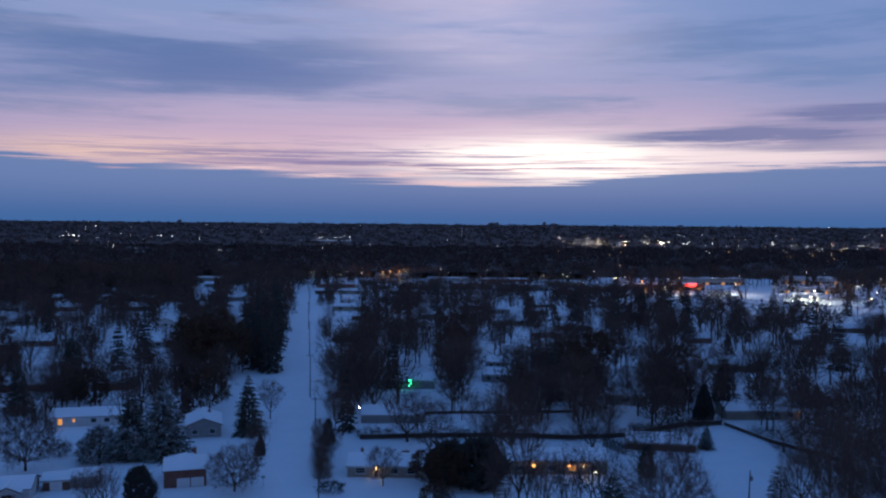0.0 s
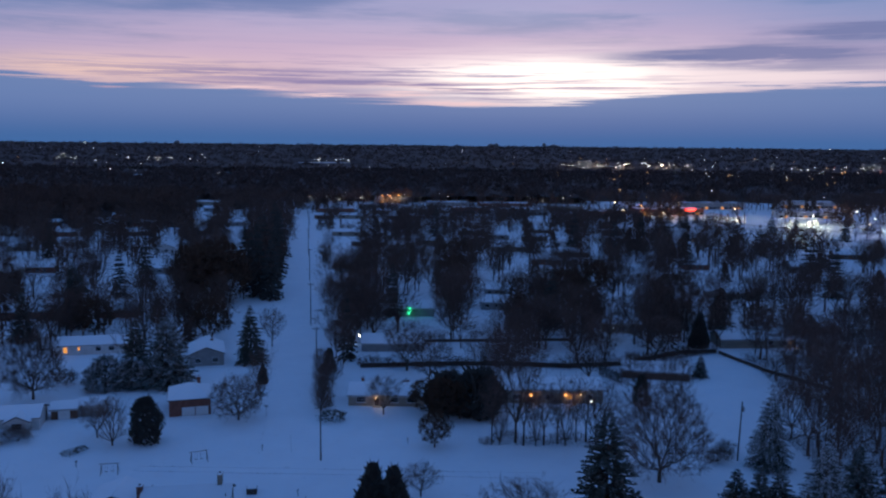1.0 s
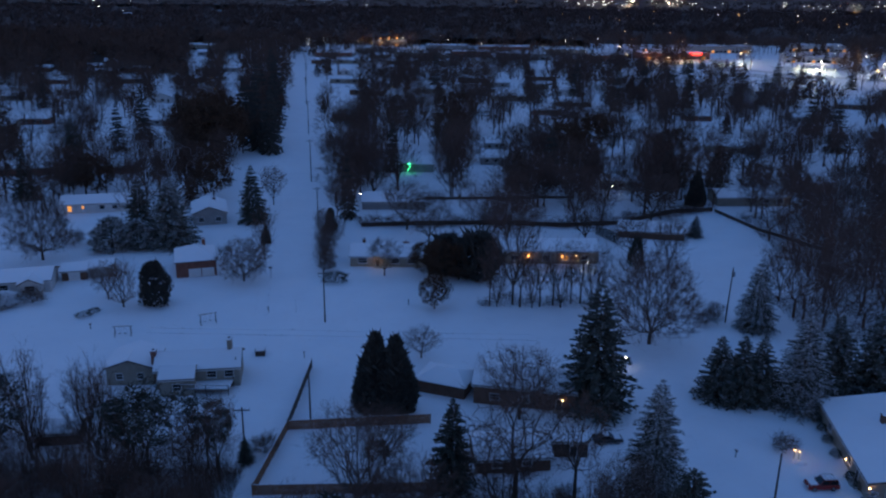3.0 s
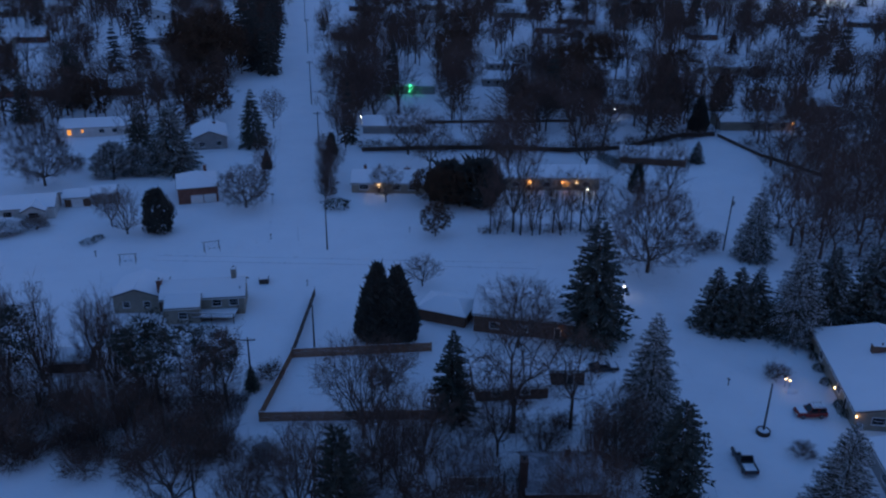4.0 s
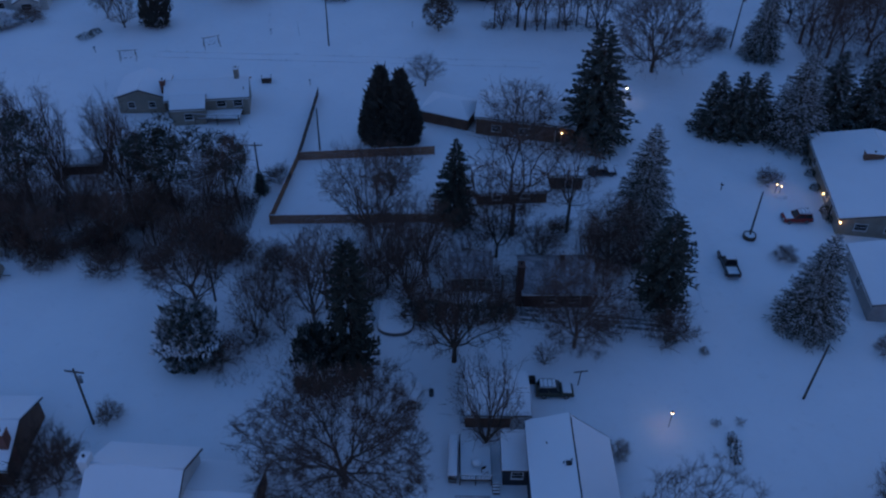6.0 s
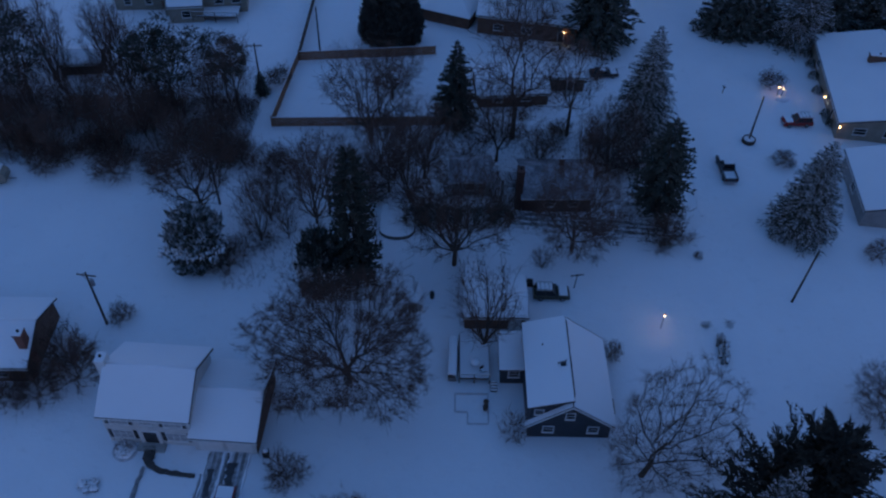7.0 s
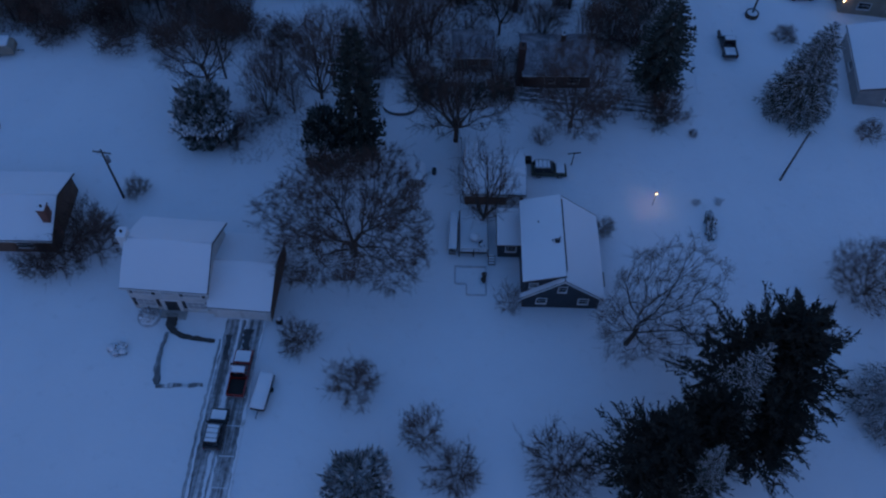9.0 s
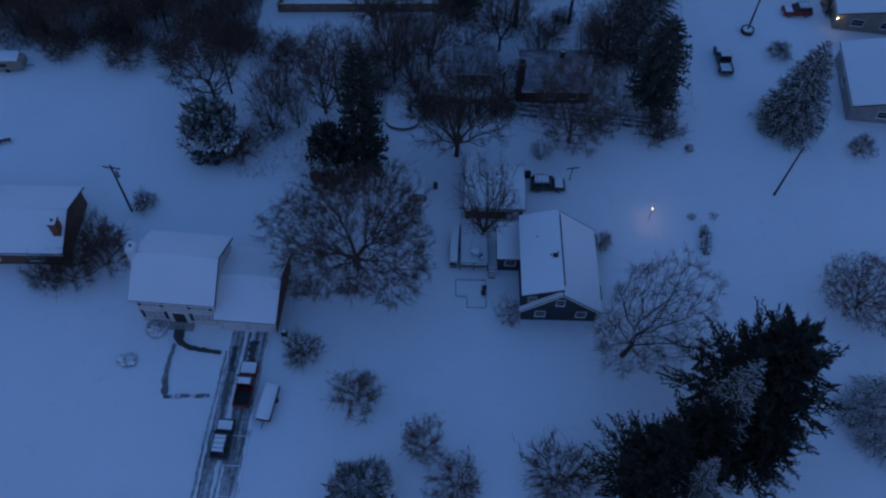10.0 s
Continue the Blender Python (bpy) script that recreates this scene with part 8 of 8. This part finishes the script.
far_woods("woods", 4200, -2000, 2000, 1560, 3000, "far dark woods under the skyline", 33, lambda x, y: abs(x) < 200 + y * 0.58 and clear_far(x, y), 22, 1.3, 1.7, material=CANOPY)
far_woods("woods", 4200, -2900, 3000, 3000, 4950, "distant wooded skyline", 34, lambda x, y: abs(x) < 200 + y * 0.58, 14, 2.5, 2.4, material=CANOPY)


def undergrowth(name, x0, x1, y0, y1, step, low, high, label, keep):
    """The closed brush of dense woods: a lumpy canopy that hides the snow beneath."""
    xs, ys = np.arange(x0, x1, step), np.arange(y0, y1, step * 1.2)
    verts, faces, at = [], [], {}
    for j, y in enumerate(ys):
        for i, x in enumerate(xs):
            if abs(x) > 150 + y * 0.58:
                continue
            edge = keep(x, y)
            at[i, j] = len(verts)
            k = low + (high - low) * (0.5 + 0.5 * noise.noise((x * 0.11, y * 0.11, 3.3))) + 1.5 * noise.noise((x / step * 0.9, y / step * 0.9, 1))
            verts.append((x + step * 0.4 * noise.noise((x, y, 7)), y, ground_height(x, y) + (k if edge else -1.5)))
    for (i, j), a in at.items():
        q = [at.get(c) for c in ((i + 1, j), (i + 1, j + 1), (i, j + 1))]
        if None not in q:
            faces.append((a, *q))
    tagged(new(name, raw_mesh(name, verts, faces, CANOPY, True)), label, "undergrowth", kind="stuff")


undergrowth("undergrowth", -560, -170, 610, 880, 7.0, 1.0, 6.0, "closed brush of the wood west of the road", west_wood)
undergrowth("undergrowth", -900, 980, 880, 1560, 11.0, 4.0, 11.0, "closed brush of the dark woods", lambda x, y: not (150 < x < 470 and y < 930) and clear_far(x, y) and noise.noise((x * 0.012, y * 0.006, 8)) < 0.42)
undergrowth("undergrowth", -2900, 2950, 1560, 4930, 26.0, 8.0, 15.0, "closed canopy of the distant woods", lambda x, y: clear_far(x, y) and (y > 2300 or noise.noise((x * 0.006, y * 0.003, 6)) < 0.6))


# ---- the lit shops and parking ground ----
def shop(x, y, turn, w, d, h, wall, label, dim=False):
    ob = thing("shop", pose(x, y, 0, 0, 0, turn), label, "shop", "shops by the main road")
    part("wall", Solid().box(-w / 2, -d / 2, -0.3, w / 2, d / 2, h), wall, ob)
    part("roof_snow", Solid().box(-w / 2 + 0.4, -d / 2 + 0.4, h + 0.003, w / 2 - 0.4, d / 2 - 0.4, h + 0.2), ROOF_SNOW, ob)
    s = Solid()
    for x0, y0, x1, y1 in ((-w / 2 - 0.1, -d / 2 - 0.1, w / 2 + 0.1, -d / 2 + 0.3), (-w / 2 - 0.1, d / 2 - 0.3, w / 2 + 0.1, d / 2 + 0.1), (-w / 2 - 0.1, -d / 2 + 0.3, -w / 2 + 0.3, d / 2 - 0.3), (w / 2 - 0.3, -d / 2 + 0.3, w / 2 + 0.1, d / 2 - 0.3)):
        s.box(x0, y0, h, x1, y1, h + 0.6)
    part("parapet", s, wall, ob)
    n = int(w / 4)
    for i in range(n):
        u = -w / 2 + (i + 0.5) * w / n
        window(ob, pose(0, -d / 2, 0), u, 0.6, w / n * 0.7, 2.0, WARM if i % 4 == 1 and not dim else None, False, False)
    return ob


s1 = shop(203.0, 762.0, 10, 62.0, 24.0, 5.5, BRICK, "long brick shop row with warm lit front")
part("sign_panel", Solid().box(12.0, -12.35, 4.0, 23.0, -12.12, 6.4), RED_SIGN, s1, "glowing red sign board")
part("sign_bar", Solid().box(13.0, -12.45, 4.9, 22.0, -12.36, 5.5), TRIM, s1)
shop(318.0, 742.0, -6, 46.0, 22.0, 5.0, WHITE, "pale shop with bright windows by the parking ground")
shop(420.0, 720.0, -8, 52.0, 30.0, 6.0, BRICK, "broad low shop with snow on its flat roof")
shop(405.0, 600.0, -8, 40.0, 22.0, 5.0, BRICK, "low brick shop across the parking ground")
shop(265.0, 835.0, 6, 60.0, 26.0, 6.0, GREY, "grey shop behind the main road")
shop(370.0, 860.0, -4, 56.0, 26.0, 6.0, WHITE, "pale warehouse with snowy flat roof")
for k, (x, y, w, d) in enumerate(((-92.0, 735.0, 30, 18), (-58.0, 790.0, 36, 20), (-20.0, 745.0, 40, 20), (26.0, 760.0, 34, 20), (70.0, 745.0, 44, 24), (112.0, 790.0, 38, 22), (60.0, 815.0, 50, 22), (5.0, 822.0, 40, 20), (-215.0, 800.0, 50, 22), (140.0, 735.0, 30, 18))):
    shop(x, y, 3 - k % 3 * 4, w, d, 5.0, (BRICK, GREY, TAN)[k % 3], "low flat-roofed shop deep in snow", dim=True)
shop(-52.0, 862.0, 4, 34.0, 18.0, 5.0, TAN, "small shop glowing orange at the road's end")
shop(330.0, 1905.0, -6, 150.0, 60.0, 9.0, WHITE, "large distant store beside a lit parking ground")
shop(-280.0, 2010.0, 4, 120.0, 50.0, 9.0, GREY, "distant flat-roofed building with lamps")
shop(-860.0, 1700.0, 8, 150.0, 60.0, 9.0, GREY, "distant flat-roofed building under snow")
gas = thing("canopy", pose(292.0, 676.0, 0, 0, 0, -6), "bright lit filling station canopy", "canopy")
part("canopy_roof", Solid().box(-12, -6, 4.6, 12, 6, 5.3), TRIM, gas)
part("canopy_snow", Solid().box(-11.7, -5.7, 5.303, 11.7, 5.7, 5.5), ROOF_SNOW, gas)
for px in (-9, 9):
    for py in (-4, 4):
        part("column", Solid().box(px - 0.3, py - 0.3, -0.3, px + 0.3, py + 0.3, 4.6), TRIM, gas)
for px in (-8, -3, 3, 8):
    part("ceiling_lamp", Solid().box(px - 1.2, -3.5, 4.5, px + 1.2, 3.5, 4.595), glowing("canopy_lamp_%d" % px, (0.95, 1.0, 0.8), 14.0), gas)


def street_lamp(x, y, h=9.0, bulb=WHITE_LAMP, size=0.5, power=0, colour=(1, 0.85, 0.6)):
    ob = thing("street_lamp", pose(x, y, ground_height(x, y)), "tall street lamp with a glowing head", "street lamp", "street lamps of the town")
    part("pole", Solid().rod((0, 0, -0.3), (0, 0, h), 0.12, 0.08, 7), METAL, ob)
    part("arm", Solid().rod((0, 0, h), (0, -1.4, h + 0.2), 0.06, 0.05, 6), METAL, ob)
    part("lamp_head", Solid().blob((0, -1.6, h + 0.1), size, size, size * 0.6, 0, 0, 5, 8), bulb, ob, "glowing lamp head", smooth=True)
    if power:
        lamp_light(x, y - 1.6, h - 0.6 + ground_height(x, y), power, colour, 0.6)


for x, y, b, p in ((289.0, 655.0, WHITE_LAMP, 9000), (330.0, 640.0, WHITE_LAMP, 6000), (250.0, 720.0, WARM_LAMP, 9000), (200.0, 735.0, ORANGE_LAMP, 9000), (176.0, 745.0, ORANGE_LAMP, 4000), (232.0, 560.0, WHITE_LAMP, 3500),
                   (370.0, 660.0, WHITE_LAMP, 7000), (262.0, 600.0, WHITE_LAMP, 5000), (300.0, 590.0, WARM_LAMP, 0), (345.0, 700.0, WHITE_LAMP, 0), (385.0, 560.0, WARM_LAMP, 0), (160.0, 780.0, WARM_LAMP, 0),
                   (225.0, 800.0, WARM_LAMP, 0), (410.0, 680.0, WHITE_LAMP, 0), (-52.0, 846.0, ORANGE_LAMP, 9000), (-60.0, 848.0, ORANGE_LAMP, 0), (-44.0, 850.0, ORANGE_LAMP, 0), (150.0, 700.0, WARM_LAMP, 0)):
    street_lamp(x, y, 9.0, b, 0.6, p, (1, 0.5, 0.2) if b == ORANGE_LAMP else (1, 0.88, 0.65))
for k, (x, y, turn, shape, paint) in enumerate(((268.0, 622.0, 20, "suv", DARK_PAINT), (276.0, 618.0, 20, "sedan", SILVER_PAINT), (300.0, 628.0, 95, "suv", DARK_PAINT), (240.0, 690.0, 5, "sedan", RED_PAINT),
                                                (225.0, 700.0, 8, "suv", SILVER_PAINT), (320.0, 612.0, 10, "van", TRIM), (350.0, 625.0, -10, "sedan", DARK_PAINT), (262.0, 640.0, 12, "suv", DARK_PAINT), (338.0, 596.0, 4, "suv", DARK_PAINT))):
    vehicle(x, y, turn, shape, paint, "car standing on the snowy parking ground", 0.6, group="cars on the parking ground")
ribbon("road", [(-60, 716), (120, 712), (200, 716), (262, 650), (330, 600), (480, 552)], [9, 9, 10, 13, 14, 14], DRIVEN_SNOW, "main road with worn dirty snow", 0.07, "road", 0.1, 5)
ribbon("road", [(262, 668), (300, 700), (340, 790), (380, 860)], [8, 9, 9, 9], DRIVEN_SNOW, "side road between the shops", 0.06, "road", 0.1, 6)
for x0, y0, x1, y1, w in ((172, 738, 242, 748, 16), (268, 690, 330, 684, 26), (345, 648, 430, 630, 30), (225, 650, 262, 600, 20)):
    ribbon("parking_ground", [(x0, y0), (x1, y1)], [w, w], DRIVEN_SNOW, "parking ground with worn dirty snow", 0.05, "parking ground", 0.05, int(x0))


def distant_lamps(name, bulb, count, seed, x0, x1, y0, y1, r0, r1, label):
    """Lamps of the far town, past counting."""
    r = np.random.default_rng(seed)
    s = Solid()
    for _ in range(count):
        y = r.uniform(y0, y1)
        x = r.uniform(max(x0, -0.55 * y), min(x1, 0.58 * y))
        k = r.uniform(r0, r1) * 0.54
        s.blob((x, y, ground_height(x, y) + (r.uniform(13, 19) if y > 1000 else r.uniform(7, 13))), k, k, k, 0, 0, 3, 5)
    tagged(new(name, s.mesh(name, bulb)), label, "lamps", kind="stuff")


SPARK = glowing("spark_white", (1.0, 0.93, 0.82), 7.0)
SPARK_ORANGE = glowing("spark_orange", (1.0, 0.5, 0.2), 3.0)
SPARK_RED = glowing("spark_red", (1.0, 0.1, 0.06), 5.0)
distant_lamps("town_lamps", SPARK, 40, 51, -1200, 1500, 1200, 2600, 0.5, 1.0, "scattered white lamps of the far town")
distant_lamps("town_lamps", SPARK, 34, 52, 260, 520, 1620, 2150, 0.6, 1.2, "white lamps over a distant parking ground")
distant_lamps("town_lamps", SPARK_ORANGE, 26, 53, -1200, 1500, 900, 2600, 0.4, 0.8, "scattered orange lamps of the far town")
distant_lamps("town_lamps", SPARK, 26, 54, 750, 1500, 1350, 1800, 0.5, 1.0, "lamps along the far eastern streets")
distant_lamps("town_lamps", SPARK, 16, 55, -1100, -500, 1550, 2000, 0.5, 1.0, "lamps along the far western streets")
distant_lamps("town_lamps", SPARK, 30, 56, 120, 460, 480, 960, 0.2, 0.45, "small lamps round the shops")
distant_lamps("town_lamps", SPARK_ORANGE, 24, 57, -260, 330, 420, 900, 0.15, 0.35, "small warm lamps among the far houses")
distant_lamps("town_lamps", SPARK, 46, 60, 420, 1500, 1100, 2700, 0.5, 1.1, "lamps of the eastern town")
distant_lamps("town_lamps", SPARK_ORANGE, 30, 61, 150, 900, 900, 2200, 0.5, 1.0, "warm lamps of the eastern town")
distant_lamps("town_lamps", SPARK, 34, 62, -120, 170, 700, 880, 0.25, 0.5, "white lamps along the main road")
distant_lamps("town_lamps", SPARK, 14, 63, -900, -640, 1950, 2060, 0.9, 1.3, "lamps along the western terraces")
distant_lamps("town_lamps", SPARK, 10, 64, -300, -200, 1950, 2040, 0.7, 1.2, "lamps before a distant flat-roofed building")
distant_lamps("town_lamps", SPARK, 12, 65, -190, -110, 760, 840, 0.25, 0.42, "white lamps at the end of the road")
distant_lamps("town_lamps", SPARK, 20, 66, 240, 520, 1640, 2000, 0.5, 1.0, "lamps round the distant store")
distant_lamps("town_lamps", SPARK, 36, 67, 640, 1300, 1480, 1750, 0.5, 1.0, "lamps of the far eastern estate")
distant_lamps("town_lamps", SPARK, 26, 68, 150, 420, 560, 760, 0.16, 0.34, "lamps of cars and signs on the parking ground")
distant_lamps("town_lamps", SPARK_RED, 5, 58, 200, 900, 1200, 2400, 0.7, 1.3, "red lamps of the far shops")
distant_lamps("town_lamps", SPARK, 22, 59, -2200, 2300, 2800, 4700, 0.9, 1.6, "faint lamps near the skyline")


for x, y in ((330.0, 1800.0), (400.0, 1850.0), (460.0, 1780.0)):
    street_lamp(x, y, 16.0, WHITE_LAMP, 1.2, 90000)


def tower_block(x, y, w, d, h, label):
    ob = thing("tower_block", pose(x, y, ground_height(x, y)), label, "tower block", "far tower blocks")
    part("wall", Solid().box(-w / 2, -d / 2, -1, w / 2, d / 2, h), GREY, ob)
    part("roof_hut", Solid().box(-w / 5, -d / 5, h, w / 5, d / 5, h + 4), GREY, ob)
    for i in range(4):
        part("window_band", Solid().box(-w / 2 + 1, -d / 2 - 0.1, h - 4 - i * 5, w / 2 - 1, -d / 2 + 0.02, h - 2 - i * 5), GLASS, ob)


tower_block(585.0, 4890.0, 18, 18, 30, "slim tower block on the skyline")
tower_block(280.0, 4880.0, 40, 18, 24, "wide low block on the skyline")
tower_block(310.0, 4885.0, 22, 18, 26, "square block on the skyline")
tower_block(640.0, 4890.0, 46, 18, 22, "long low block on the skyline")
tower_block(-1500.0, 4800.0, 26, 18, 26, "square far block above the woods")
